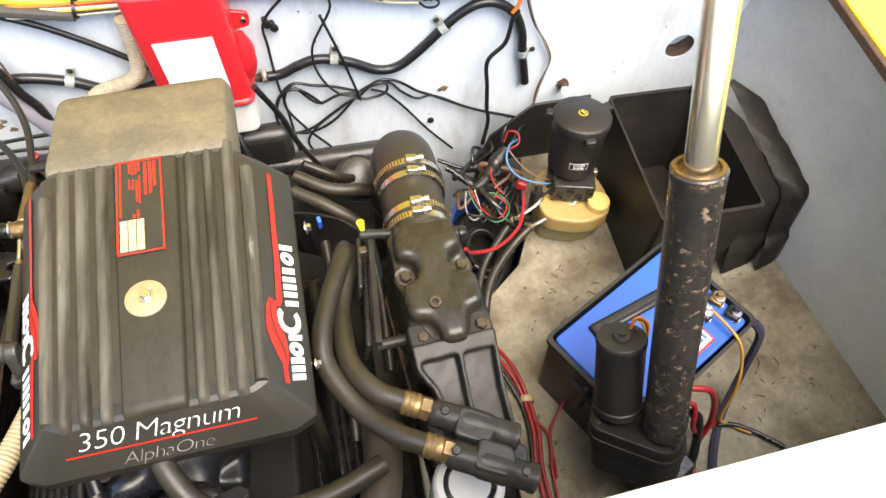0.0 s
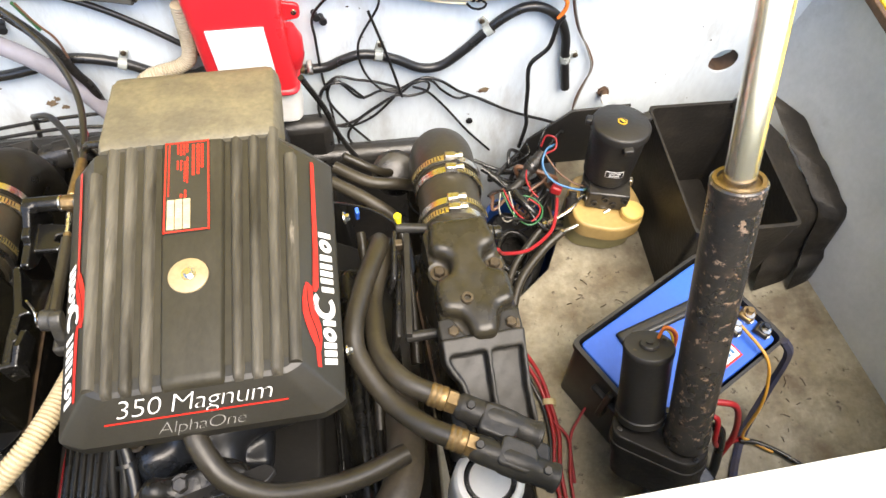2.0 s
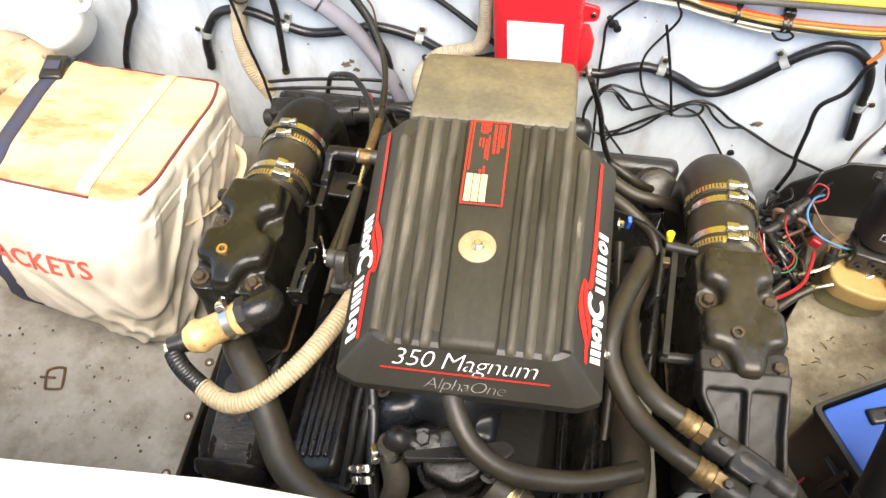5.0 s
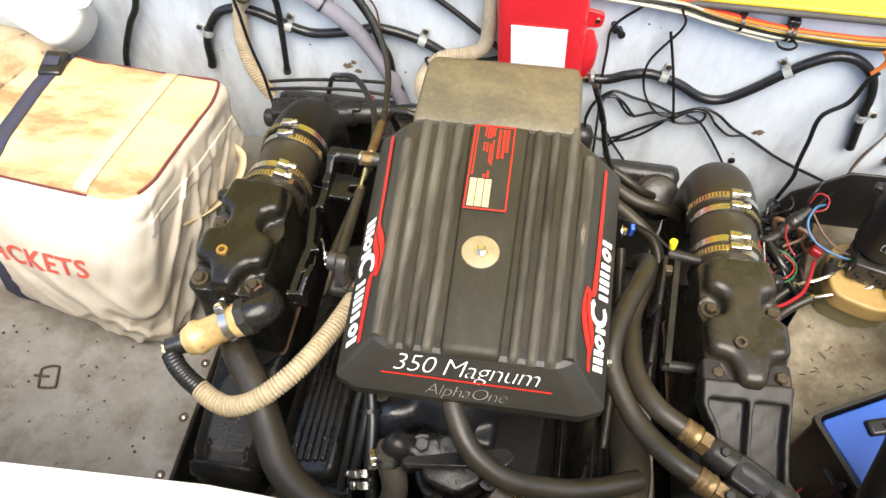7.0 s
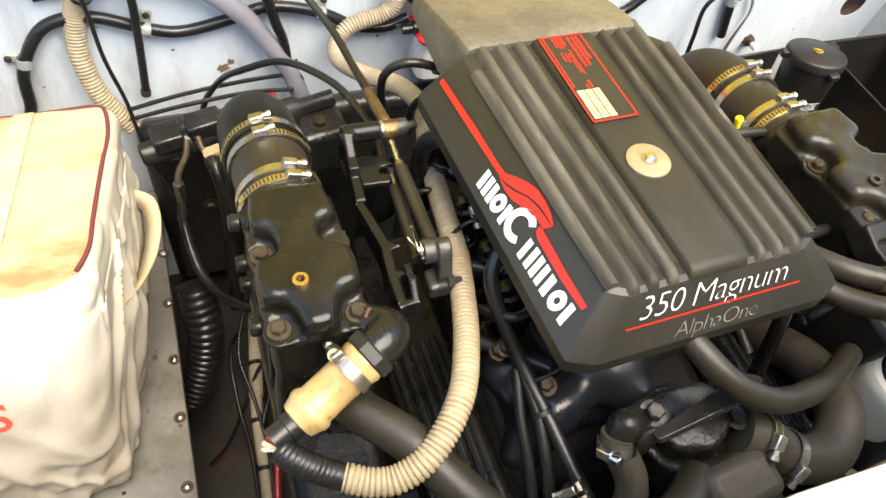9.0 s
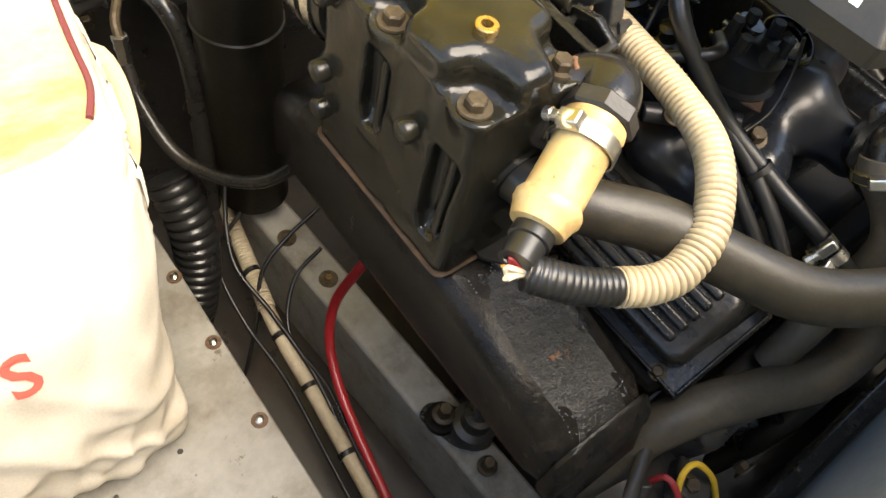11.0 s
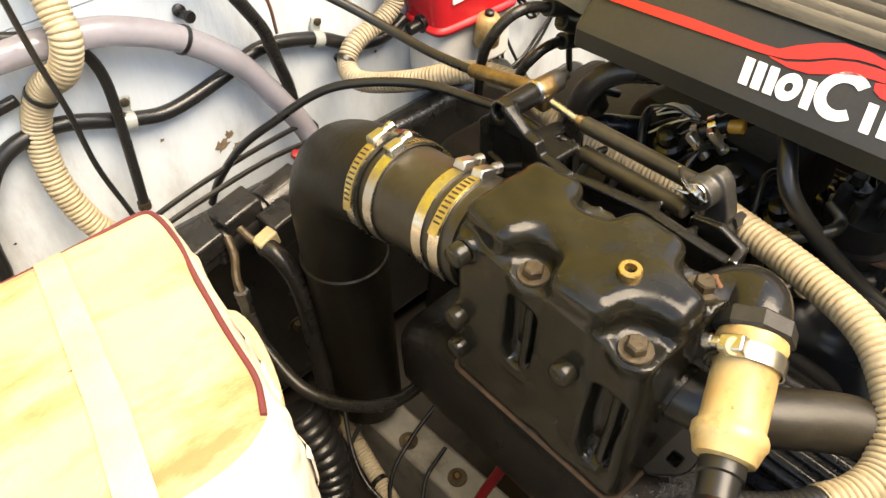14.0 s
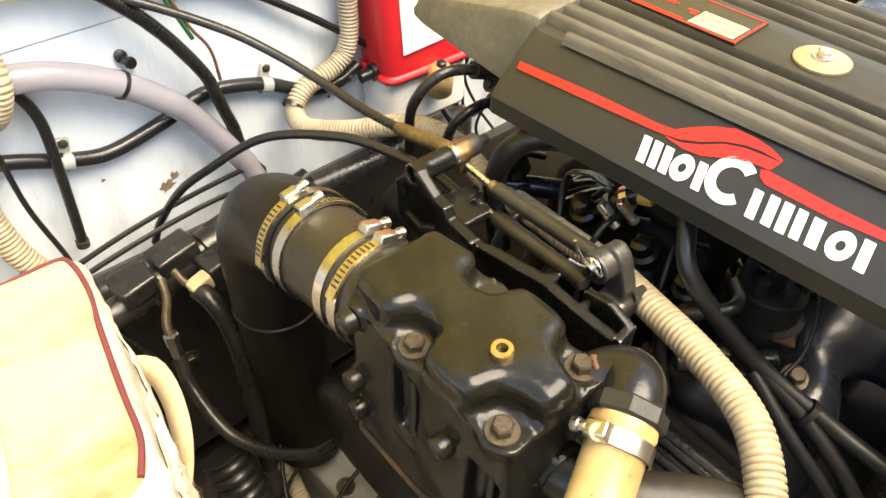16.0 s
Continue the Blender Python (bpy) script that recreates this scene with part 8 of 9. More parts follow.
WR = [("redwire", 0.0050, [(0.470, 0.265, 0.20), (0.492, 0.281, 0.155), (0.549, 0.304, 0.125), (0.606, 0.355, 0.105), (0.628, 0.400, 0.10), (0.640, 0.445, 0.10)], "thick red battery cable near the pump"),
      ("wire_blue", 0.0034, [(0.640, 0.540, 0.17), (0.618, 0.525, 0.17), (0.608, 0.493, 0.155), (0.630, 0.459, 0.142), (0.684, 0.440, 0.135), (0.722, 0.446, 0.140)], "light blue pump wire beside the hydraulic pump"),
      ("wire_green", 0.0034, [(0.690, 0.438, 0.135), (0.712, 0.442, 0.142), (0.735, 0.444, 0.148), (0.745, 0.448, 0.15)], "green pump wire beside the hydraulic pump"),
      ("wire_brown", 0.0030, [(0.615, 0.520, 0.165), (0.640, 0.480, 0.150), (0.672, 0.455, 0.140), (0.705, 0.445, 0.135)], "brown pump wire beside the hydraulic pump"),
      ("redwire", 0.0030, [(0.612, 0.545, 0.16), (0.622, 0.555, 0.182), (0.640, 0.545, 0.184), (0.638, 0.525, 0.175), (0.618, 0.520, 0.165)], "small red wire loop beside the hydraulic pump"),
      ("cable", 0.0036, [(0.700, 0.650, 0.07), (0.680, 0.620, 0.12), (0.650, 0.570, 0.16), (0.625, 0.538, 0.158), (0.600, 0.515, 0.135)], "black lead to the pump plug"),
      ("cable", 0.0032, [(0.640, 0.600, 0.17), (0.618, 0.560, 0.20), (0.606, 0.540, 0.19), (0.600, 0.525, 0.15)], "thin black loop wire beside the hydraulic pump"),
      ("wire_green", 0.0024, [(0.515, 0.450, 0.13), (0.532, 0.405, 0.115), (0.560, 0.374, 0.112), (0.588, 0.385, 0.112), (0.598, 0.415, 0.115), (0.575, 0.440, 0.12), (0.545, 0.445, 0.12)], "green wire loop beside the hydraulic pump"),
      ("redwire", 0.0024, [(0.520, 0.455, 0.128), (0.536, 0.410, 0.118), (0.562, 0.380, 0.116), (0.585, 0.392, 0.116), (0.592, 0.415, 0.118), (0.572, 0.434, 0.122)], "thin red wire loop beside the hydraulic pump"),
      ("wire_white", 0.0022, [(0.512, 0.452, 0.125), (0.505, 0.415, 0.115), (0.515, 0.385, 0.113), (0.535, 0.400, 0.113), (0.530, 0.450, 0.13)], "thin white wire loop beside the hydraulic pump"),
      ("redwire", 0.0024, [(0.575, 0.500, 0.14), (0.570, 0.470, 0.14), (0.578, 0.445, 0.135), (0.590, 0.430, 0.13)], "thin red wire beside the hydraulic pump"),
      ("cable", 0.0036, [(0.478, 0.420, 0.16), (0.495, 0.445, 0.14), (0.522, 0.460, 0.12), (0.550, 0.470, 0.11)], "black lead beside the hydraulic pump")]
for m, r, pts, lb in WR:
    hose("pump_wire", pts, r * 0.78, m, lb, "wire", 8, 0.005, group="pump wires")
rndk = random.Random(33)
for k in range(16):
    p = V(rndk.uniform(0.50, 0.62), rndk.uniform(0.40, 0.58), rndk.uniform(0.02, 0.10))
    hose("tangled_lead", [p, p + V(rndk.uniform(-0.03, 0.05), rndk.uniform(-0.05, 0.03), rndk.uniform(0.0, 0.05)), p + V(rndk.uniform(0.0, 0.08), rndk.uniform(-0.04, 0.05), rndk.uniform(-0.01, 0.05)), p + V(rndk.uniform(0.03, 0.11), rndk.uniform(-0.03, 0.06), -p.z * 0.6)],
         rndk.choice((0.0028, 0.0040, 0.0055)), rndk.choice(("cable", "cable", "rubber", "wire_brown")), "tangled dark lead beside the pump", "wire", 8, 0.006, group="tangled leads")
for k in range(7):
    q = rnd2.uniform(0, 1)
    hose("dark_lead", [(0.47 + 0.03 * k * 0.5, 0.56 - 0.02 * k, 0.10 + 0.02 * q), (0.52 + 0.01 * k, 0.54 - 0.025 * k, 0.085 + 0.03 * q), (0.57 + 0.008 * k, 0.55 - 0.03 * k, 0.06 + 0.02 * q), (0.62, 0.58 - 0.03 * k, 0.03 + 0.03 * q), (0.645, 0.60 - 0.02 * k, 0.02)], 0.0045 + 0.002 * (k % 3), "cable",
         "black lead lying behind the exhaust elbow", "wire", 8, 0.008, group="leads behind the elbow")
bundle2 = solo("plug_connector", tube([(0.614, 0.530, 0.160), (0.597, 0.516, 0.145), (0.578, 0.500, 0.130), (0.560, 0.482, 0.115), (0.535, 0.468, 0.105)], 0.0125, 14, 0.004, lambda s: 1 + 0.25 * (1 if 0.02 < s < 0.05 else 0) - 0.2 * (1 if s > 0.075 else 0)), "blackplastic",
               "black multi-pin plug connector", "connector", smooth=40)
part("collar", lathe((0.590, 0.511, 0.140), (-0.8, -0.6, -0.5), [(0, 0.0165), (0.006, 0.0165)], 18), "cable", bundle2)
solo("red_terminal_boot", box((0.637, 0.458, 0.118), (0.026, 0.020, 0.020), (0, 10, -20), (0.85, 0.85)), "redwire", "red rubber terminal boot", "terminal boot", bevel=0.004)
solo("solenoid", lathe((0.665, 0.415, 0.09), (0.1, 0.5, 0.6), [(0, 0.012), (0.03, 0.014), (0.034, 0.009), (0.045, 0.009)], 14), "blackplastic", "small black solenoid beside the pump", "solenoid")
for k, (pts, m) in enumerate(((((0.47, 0.14, 0.10), (0.520, 0.105, 0.055), (0.547, 0.066, 0.028), (0.560, 0.020, 0.010), (0.566, -0.046, 0.008), (0.556, -0.121, 0.008), (0.56, -0.25, 0.008)), "redwire"), (((0.47, 0.13, 0.09), (0.512, 0.100, 0.045), (0.540, 0.060, 0.022), (0.553, 0.015, 0.009), (0.556, -0.046, 0.008), (0.545, -0.121, 0.008), (0.55, -0.25, 0.008)), "redwire"),
                              (((0.47, 0.12, 0.08), (0.505, 0.092, 0.040), (0.530, 0.050, 0.020), (0.545, 0.008, 0.009), (0.547, -0.06, 0.008), (0.53, -0.15, 0.008)), "cable"))):
    hose("floor_wire", pts, 0.0042, m, ("red" if m == "redwire" else "black") + " wire lying on the floor beside the engine", "wire", 8, group="floor wires")
solo("tape_band", lathe((0.558, 0.018, 0.010), (-0.1, -1, -0.1), [(-0.006, 0.013), (-0.006, 0.0145), (0.006, 0.0145), (0.006, 0.013)], 14, False), "tag", "band of tape round the floor wires", "tape")
for pts in (((0.560, -0.02, 0.010), (0.582, -0.06, 0.012), (0.572, -0.13, 0.010), (0.57, -0.22, 0.008)), ((0.645, 0.02, 0.05), (0.610, -0.02, 0.02), (0.585, -0.06, 0.012), (0.578, -0.14, 0.010))):
    hose("floor_wire", pts, 0.003, "redwire", "thin red wire on the floor", "wire", 7, group="floor wires")

# blue battery in a black box
BB = pose(0.769, 0.045, 0.0, 0, 0, 30.3)
bbx = thing("battery_box", (0.764, 0.040, 0.0), "open black plastic battery box", "battery box")
L, W, H, T = 0.318, 0.216, 0.208, 0.004
o = rounded([(-L / 2, -W / 2), (L / 2, -W / 2), (L / 2, W / 2), (-L / 2, W / 2)], 0.014, 4)


part("box_body", open_box(o, H, T, BB), "blackplastic", bbx, smooth=40)
part("strap_lug", box(BB @ V(-0.161, 0.0, 0.138), (0.018, 0.013, 0.100), (0, 0, 30.3)), "blackplastic", bbx, bevel=0.003)
part("strap_lug", box(BB @ V(-0.160, 0.0, 0.148), (0.016, 0.075, 0.013), (0, 0, 30.3)), "blackplastic", bbx, bevel=0.003)
bat = thing("battery", (0.764, 0.040, 0.006), "blue car battery with a red and white sticker", "battery")
o3 = rounded([(-0.147, -0.096), (0.147, -0.096), (0.147, 0.096), (-0.147, 0.096)], 0.008, 3)
part("battery_case", prism(o3, 0.008, 0.190, BB, 0.003, 0.004), "blue", bat)
part("battery_lid", prism(rounded([(-0.150, -0.100), (0.150, -0.100), (0.150, 0.100), (-0.150, 0.100)], 0.010, 3), 0.1905, 0.2015, BB, 0.003, 0.004), "blue", bat)
part("vent_cover", box(BB @ V(0.010, 0.046, 0.2065), (0.205, 0.030, 0.008), (0, 0, 20), (0.95, 0.8)), "cable", bat, "black vent cover", bevel=0.004)
part("vent_slot", box(BB @ V(0.010, 0.046, 0.2125), (0.150, 0.008, 0.002), (0, 0, 20)), "blackplastic", bat, bevel=0.001)
for x, y, m in ((0.0975, -0.044, "steel"), (0.138, -0.040, "brass"), (0.138, -0.078, "iron")):
    part("post", lathe(BB @ V(x, y, 0.2015), (0, 0, 1), [(0, 0.013), (0.004, 0.013), (0.005, 0.0095), (0.016, 0.0085)], 18), "steel", bat, "dull lead post")
    part("terminal_clamp", box(BB @ V(x, y + 0.004, 0.2095), (0.028, 0.030, 0.011), (0, 0, 42), (0.9, 0.8)), "brass" if m == "brass" else "enamel_dusty", bat, "tarnished terminal clamp", bevel=0.003)
    bolt(bat, BB @ V(x + 0.003, y + 0.004, 0.2155), (0, 0, 1), 0.0075, 0.009, m, name="terminal_bolt")
part("sticker", box(BB @ V(0.040, -0.068, 0.2022), (0.070, 0.034, 0.001), (0, 0, 30.3)), "decalred", bat, "red and white sticker")
part("sticker_field", box(BB @ V(0.040, -0.068, 0.2030), (0.062, 0.026, 0.001), (0, 0, 30.3)), "paper", bat)
for x, w in ((0.038, 0.010), (0.050, 0.008), (0.060, 0.007), (0.071, 0.010), (0.083, 0.006)):
    part("sticker_bar", box(BB @ V(x - 0.020, -0.068, 0.2037), (w, 0.012, 0.0008), (0, 0, 30.3)), "wire_blue", bat, "blue bar of the maker's mark", smooth=0)
hose("battery_lead", [(0.862, 0.108, 0.222), (0.880, 0.070, 0.216), (0.912, 0.000, 0.212), (0.922, -0.035, 0.17), (0.920, -0.062, 0.12), (0.916, -0.085, 0.03), (0.938, -0.094, 0.010), (0.975, -0.118, 0.008)], 0.0030, "wire_ochre", "ochre battery lead over the box edge", "cable", 9)
hose("battery_lead", [(0.915, -0.092, 0.010), (0.945, -0.096, 0.009), (0.985, -0.118, 0.008), (1.03, -0.155, 0.008)], 0.0052, "cable", "black battery cable on the floor", "cable", 9)
solo("box_strap", tube([(0.955, 0.026, 0.212), (0.972, 0.010, 0.18), (0.966, -0.020, 0.08), (0.930, -0.075, 0.008), (0.885, -0.15, 0.006), (0.86, -0.22, 0.006)], 0.0085, 6, 0.008), "navy", "dark webbing strap hanging from the battery box", "strap")
hose("battery_lead", [(0.760, -0.070, 0.215), (0.795, -0.078, 0.22), (0.835, -0.085, 0.20), (0.862, -0.105, 0.10), (0.845, -0.135, 0.02), (0.83, -0.19, 0.010)], 0.0058, "redwire", "red battery cable beside the lift actuator", "cable", 9)
hose("battery_lead", [(0.770, -0.085, 0.19), (0.800, -0.098, 0.19), (0.815, -0.122, 0.12), (0.905, -0.090, 0.012), (0.925, -0.086, 0.010)], 0.0050, "redwire", "red battery cable beside the lift actuator", "cable", 9)
hose("battery_lead", [(0.790, -0.10, 0.17), (0.822, -0.108, 0.14), (0.832, -0.14, 0.06), (0.82, -0.18, 0.012), (0.80, -0.26, 0.008)], 0.0085, "cable", "black battery cable beside the lift actuator", "cable", 10)

# electric hatch lift: tube, chrome rod, motor and gear housing
lift = thing("hatch_lift_actuator", (0.70, -0.15, 0.0), "chipped black hatch lift actuator with polished rod and motor", "actuator")
p_top, p_base = V(0.677, 0.039, 0.695), V(0.717, -0.137, 0.235)
ax = (p_top - p_base).normalized()
ln_ = (p_top - p_base).length
part("outer_tube", lathe(p_base, ax, [(0, 0.036), (0.03, 0.036), (0.034, 0.0335), (ln_ - 0.014, 0.0335), (ln_ - 0.012, 0.0345), (ln_ - 0.002, 0.0345), (ln_, 0.0325), (ln_, 0.0265), (ln_ - 0.006, 0.0255), (ln_ - 0.006, 0.02)], 36), "ram", lift, "chipped black paint tube")
part("end_ring", lathe(p_top - ax * 0.004, ax, [(0, 0.0318), (0.006, 0.0312), (0.006, 0.0262), (0.001, 0.0258)], 36), "brass", lift, "worn brass-coloured end ring")
part("polished_rod", lathe(p_top - ax * 0.02, ax, [(0, 0.0192), (0.80, 0.0192), (0.81, 0.0175)], 32), "chrome", lift, "polished chrome rod")
g0 = V(0.690, -0.118, 0.225)
gm = Matrix((V(0.866, -0.50, 0).normalized(), ax.cross(V(0.866, -0.50, 0)).normalized(), ax)).transposed()
gm = Matrix((gm.col[0], ax.cross(gm.col[0]).normalized(), ax)).transposed().to_4x4()
outline = [(-0.085, -0.050), (0.050, -0.052), (0.078, -0.010), (0.062, 0.040), (0.020, 0.052), (-0.085, 0.046)]
bm = prism(rounded(outline, 0.026, 6), -0.050, 0.0, Matrix.Translation(g0) @ gm, 0.003, 0.004)
hous = part("gear_housing", bm, "boxplastic", lift, "black gear housing", smooth=50)
bm = prism(rounded([(x * 1.03, y * 1.04) for x, y in outline], 0.027, 6), -0.034, -0.024, Matrix.Translation(g0) @ gm, 0.002, 0.002)
part("housing_seam", bm, "boxplastic", hous, smooth=50)
bm = prism(rounded([(x * 0.97, y * 0.97) for x, y in outline], 0.026, 6), -0.105, -0.0505, Matrix.Translation(g0) @ gm, 0.002, 0.002)
part("lower_housing", bm, "boxplastic", hous, smooth=50)
for x, y in ((0.056, -0.034), (0.052, 0.030), (-0.070, -0.036), (-0.004, 0.038)):
    bolt(hous, Matrix.Translation(g0) @ gm @ V(x, y, 0.0), ax, 0.0048, 0.003, "iron", False, name="housing_screw")
mb = V(0.652, -0.086, 0.242)
mtp = V(0.648, -0.022, 0.365)
md = (mtp - mb).normalized()
mot = part("motor", lathe(mb - md * 0.01, md, [(0, 0.0405), (0.012, 0.0405), (0.014, 0.0385), (0.132, 0.0385), (0.134, 0.0395), (0.142, 0.0395), (0.1445, 0.0375), (0.1445, 0.010)], 36), "blackplastic", lift, "black motor can", smooth=40)
part("motor_cap", lathe(mb + md * 0.1335, md, [(0, 0.0155), (0.004, 0.0150), (0.006, 0.0135), (0.006, 0.0060), (0.009, 0.0055)], 24), "blackplastic", mot)
for x in (-1, 1):
    bolt(mot, mb + md * 0.1345 + V(0.026 * x, 0.008 * x, 0), md, 0.0042, 0.003, "rustbolt", False, name="cap_screw")
for k, m in enumerate(("wire_yellow", "redwire", "wire_orange")):
    part("motor_wire", tube([mtp + V(0.020, 0.012, -0.01), mtp + V(0.026, 0.018, 0.008 + 0.003 * k), mtp + V(0.036 + 0.004 * k, 0.010, 0.004), mtp + V(0.044, -0.004, -0.02)], 0.0026, 7, 0.004), m, lift)
part("base_bracket", box((0.742, -0.178, 0.075), (0.070, 0.060, 0.150), (0, 0, 29)), "iron", lift, bevel=0.004)

# empty black battery box in the corner with its lid standing beside it
ebx = thing("empty_battery_box", (0.94, 0.40, 0.0), "empty open black plastic battery box in the corner", "battery box")
EB = pose(0.940, 0.398, 0.0, 0, 0, 1.5)
o4 = rounded([(-0.105, -0.160), (0.105, -0.160), (0.105, 0.160), (-0.105, 0.160)], 0.012, 4)
part("box_body", open_box(o4, 0.258, 0.006, EB, 0.003, 0.93), "boxplastic", ebx, smooth=40)
part("corner_post", box(EB @ V(0.085, 0.150, 0.262), (0.016, 0.012, 0.022), (0, 0, 0)), "blackplastic", ebx, bevel=0.003)
part("rod_hook", tube([EB @ V(-0.01, -0.05, 0.16), EB @ V(0.0, -0.06, 0.185), EB @ V(0.004, -0.055, 0.205)], 0.0035, 8, 0.004), "steel", ebx, "bright steel hook")
part("inner_rib", box(EB @ V(0.015, -0.052, 0.165), (0.05, 0.012, 0.018)), "blackplastic", ebx, bevel=0.003)
lid = thing("ribbed_cover_panel", (1.10, 0.38, 0.0), "black ribbed battery box lid standing on its side", "battery box lid")


def bent_band(inner, outer, t):
    """A folded band between two bent edges, with a thickness to the hull side."""
    bm = bmesh.new()
    back = V(0.75, 0.55, 0.1).normalized() * t
    rows = []
    def along(pts, u):
        p, q, r = (V(*c) for c in pts)
        if u < 0.44:
            return p.lerp(q, u / 0.5)
        if u > 0.56:
            return q.lerp(r, (u - 0.5) / 0.5) + V(-0.013, -0.020, 0) * max(0.0, min(1.0, (u - 0.80) / 0.04))
        e, f, w = p.lerp(q, 0.88), q.lerp(r, 0.12), (u - 0.44) / 0.12
        return e.lerp(q, w).lerp(q.lerp(f, w), w)
    for k in range(49):
        a, b = along(inner, k / 48), along(outer, k / 48)
        wave = 0.0016 * math.sin(k * 0.55) + 0.0014 * math.sin(k * 1.15)
        a, b = a + back * wave / t, b + back * wave / t
        e = (b - a) * 0.14
        rows.append([a + back * 0.7, a + e * 0.35 + back * 0.15, a + e, b - e, b - e * 0.35 + back * 0.15, b + back * 0.7, b + back * 1.5, a + back * 1.5])
    m = len(rows[0])
    vs = [[bm.verts.new(p) for p in r] for r in rows]
    for a, b in zip(vs, vs[1:]):
        for k in range(m):
            bm.faces.new((a[k], a[(k + 1) % m], b[(k + 1) % m], b[k]))
    bm.faces.new(vs[0][::-1])
    bm.faces.new(vs[-1])
    return bm


IN_L, IN_R = [(1.036, 0.520, 0.262), (1.046, 0.300, 0.200), (1.062, 0.250, 0.006)], [(1.090, 0.462, 0.235), (1.154, 0.311, 0.165), (1.146, 0.271, 0.006)]
OUT_L, OUT_R = [(1.089, 0.545, 0.27), (1.155, 0.316, 0.175), (1.141, 0.246, 0.006)], [(1.145, 0.500, 0.25), (1.200, 0.294, 0.18), (1.195, 0.262, 0.012)]
part("lid_band", bent_band(IN_L, IN_R, 0.014), "boxplastic", lid, smooth=60)
part("lid_band", bent_band(OUT_L, OUT_R, 0.014), "boxplastic", lid, smooth=60)
solo("hull_fitting", lathe((1.165, 0.40, 0.175), (-1, 0, 0.1), [(0, 0.03), (0.02, 0.028), (0.024, 0.02)], 20), "hull", "grey painted fitting on the hull side", "fitting", smooth=40)
# litter on the right floor
for k in range(34):
    x, y = rnd2.uniform(0.60, 0.86), rnd2.uniform(0.08, 0.34)
    if k > 16:
        x, y = rnd2.uniform(0.98, 1.10), rnd2.uniform(-0.1, 0.2)
    a = rnd2.uniform(0, 3.1)
    s = rnd2.uniform(0.004, 0.013)
    solo("debris", tube([(x, y, 0.0015), (x + s * math.cos(a), y + s * math.sin(a), 0.003), (x + 1.6 * s * math.cos(a + 0.08), y + 1.6 * s * math.sin(a + 0.08), 0.0015)], 0.0011, 5, 0.004), "rustbolt", "small brown twig on the floor", "debris", "floor debris")

# ---- left side: life jacket bags, jug, buckle ring ----


def bag_surface(corners, radius, seed, folds, belly=0.0):
    """A function from the cube's surface, -1 to 1 each way, to a soft bag's surface."""
    c = [V(*p) for p in corners]

    def at(a, b, h):
        p = V(a, b, h)
        rp = 0.34
        flat = V(max(-1 + rp, min(1 - rp, a)), max(-1 + rp, min(1 - rp, b)), h)
        d = p - flat
        if abs(d.x) > 1e-6 and abs(d.y) > 1e-6:
            p = flat + d.normalized() * max(abs(d.x), abs(d.y))
        inner = V(*(max(-1 + radius, min(1 - radius, q)) for q in p))
        d = p - inner
        p = inner + d.normalized() * radius if d.length > 1e-6 else p
        u, v, w = (p.x + 1) / 2, (p.y + 1) / 2, (p.z + 1) / 2
        lo = (c[0] * (1 - u) + c[1] * u) * (1 - v) + (c[3] * (1 - u) + c[2] * u) * v
        hi = (c[4] * (1 - u) + c[5] * u) * (1 - v) + (c[7] * (1 - u) + c[6] * u) * v
        q = lo * (1 - w) + hi * w
        mid = sum(c, V(0, 0, 0)) / 8
        n = (q - mid).normalized()
        bulge = 0.010 * (1 - max(abs(a), abs(b)) ** 2 if abs(h) > 0.98 else (1 - a * a if abs(b) > 0.98 else 1 - b * b) * (1 - h * h))
        w = max(0.0, (-p.y - 0.45) / 0.55)
        q = q - V(0, belly * w * w * (1 - h * h) * (1 - 0.5 * p.x * p.x), 0)
        f = noise.noise(V(q.x * 5 + seed, q.y * 5, q.z * 7)) * 0.010
        r = noise.noise(V(q.x * 8 + q.z * 7 + seed, q.y * 8 - q.z * 6, q.z * 3.2 - q.x * 3 + seed)) + 0.35 * noise.noise(V(q.x * 19, q.y * 19 + seed, q.z * 8))
        g = noise.noise(V(q.x * 24 + seed, q.y * 24, q.z * 16 + 3)) * 0.0025
        k = noise.noise(V(q.x * 13 + q.y * 13 - q.z * 9 + seed, q.z * 3 + q.x * 3, seed))
        side = (1 if abs(h) < 0.9 else 0.12) * max(0.0, min(1.0, 0.35 + 1.3 * noise.noise(V(q.x * 6, q.y * 6, q.z * 6 + seed))))
        g += 0.014 * max(0.0, 1 - abs(k) * 5.0) * side * (0.55 + 0.45 * a) + 0.0016 * noise.noise(V(q.x * 30, q.y * 30, q.z * 14 + seed)) * (1 if abs(h) < 0.9 else 0.3)
        low = max(0.0, min(1.0, 0.7 - h)) * max(0.0, min(1.0, 0.2 + 1.2 * a)) * (1 if abs(h) < 0.95 else 0)
        slant = q.y * 0.75 - q.x * 0.6 - q.z * 0.95
        crease = noise.noise(V(slant * 15 + seed, (q.z + q.y - q.x) * 2.6, seed))
        g += 0.010 * low * (max(0.0, 1 - abs(crease) * 4.5) - 0.3)
        return q + n * (bulge + f + g - folds * 0.8 * max(0.0, 0.22 - abs(r)) ** 1.2 * (1 if abs(h) < 0.97 else 0.25))
    return at


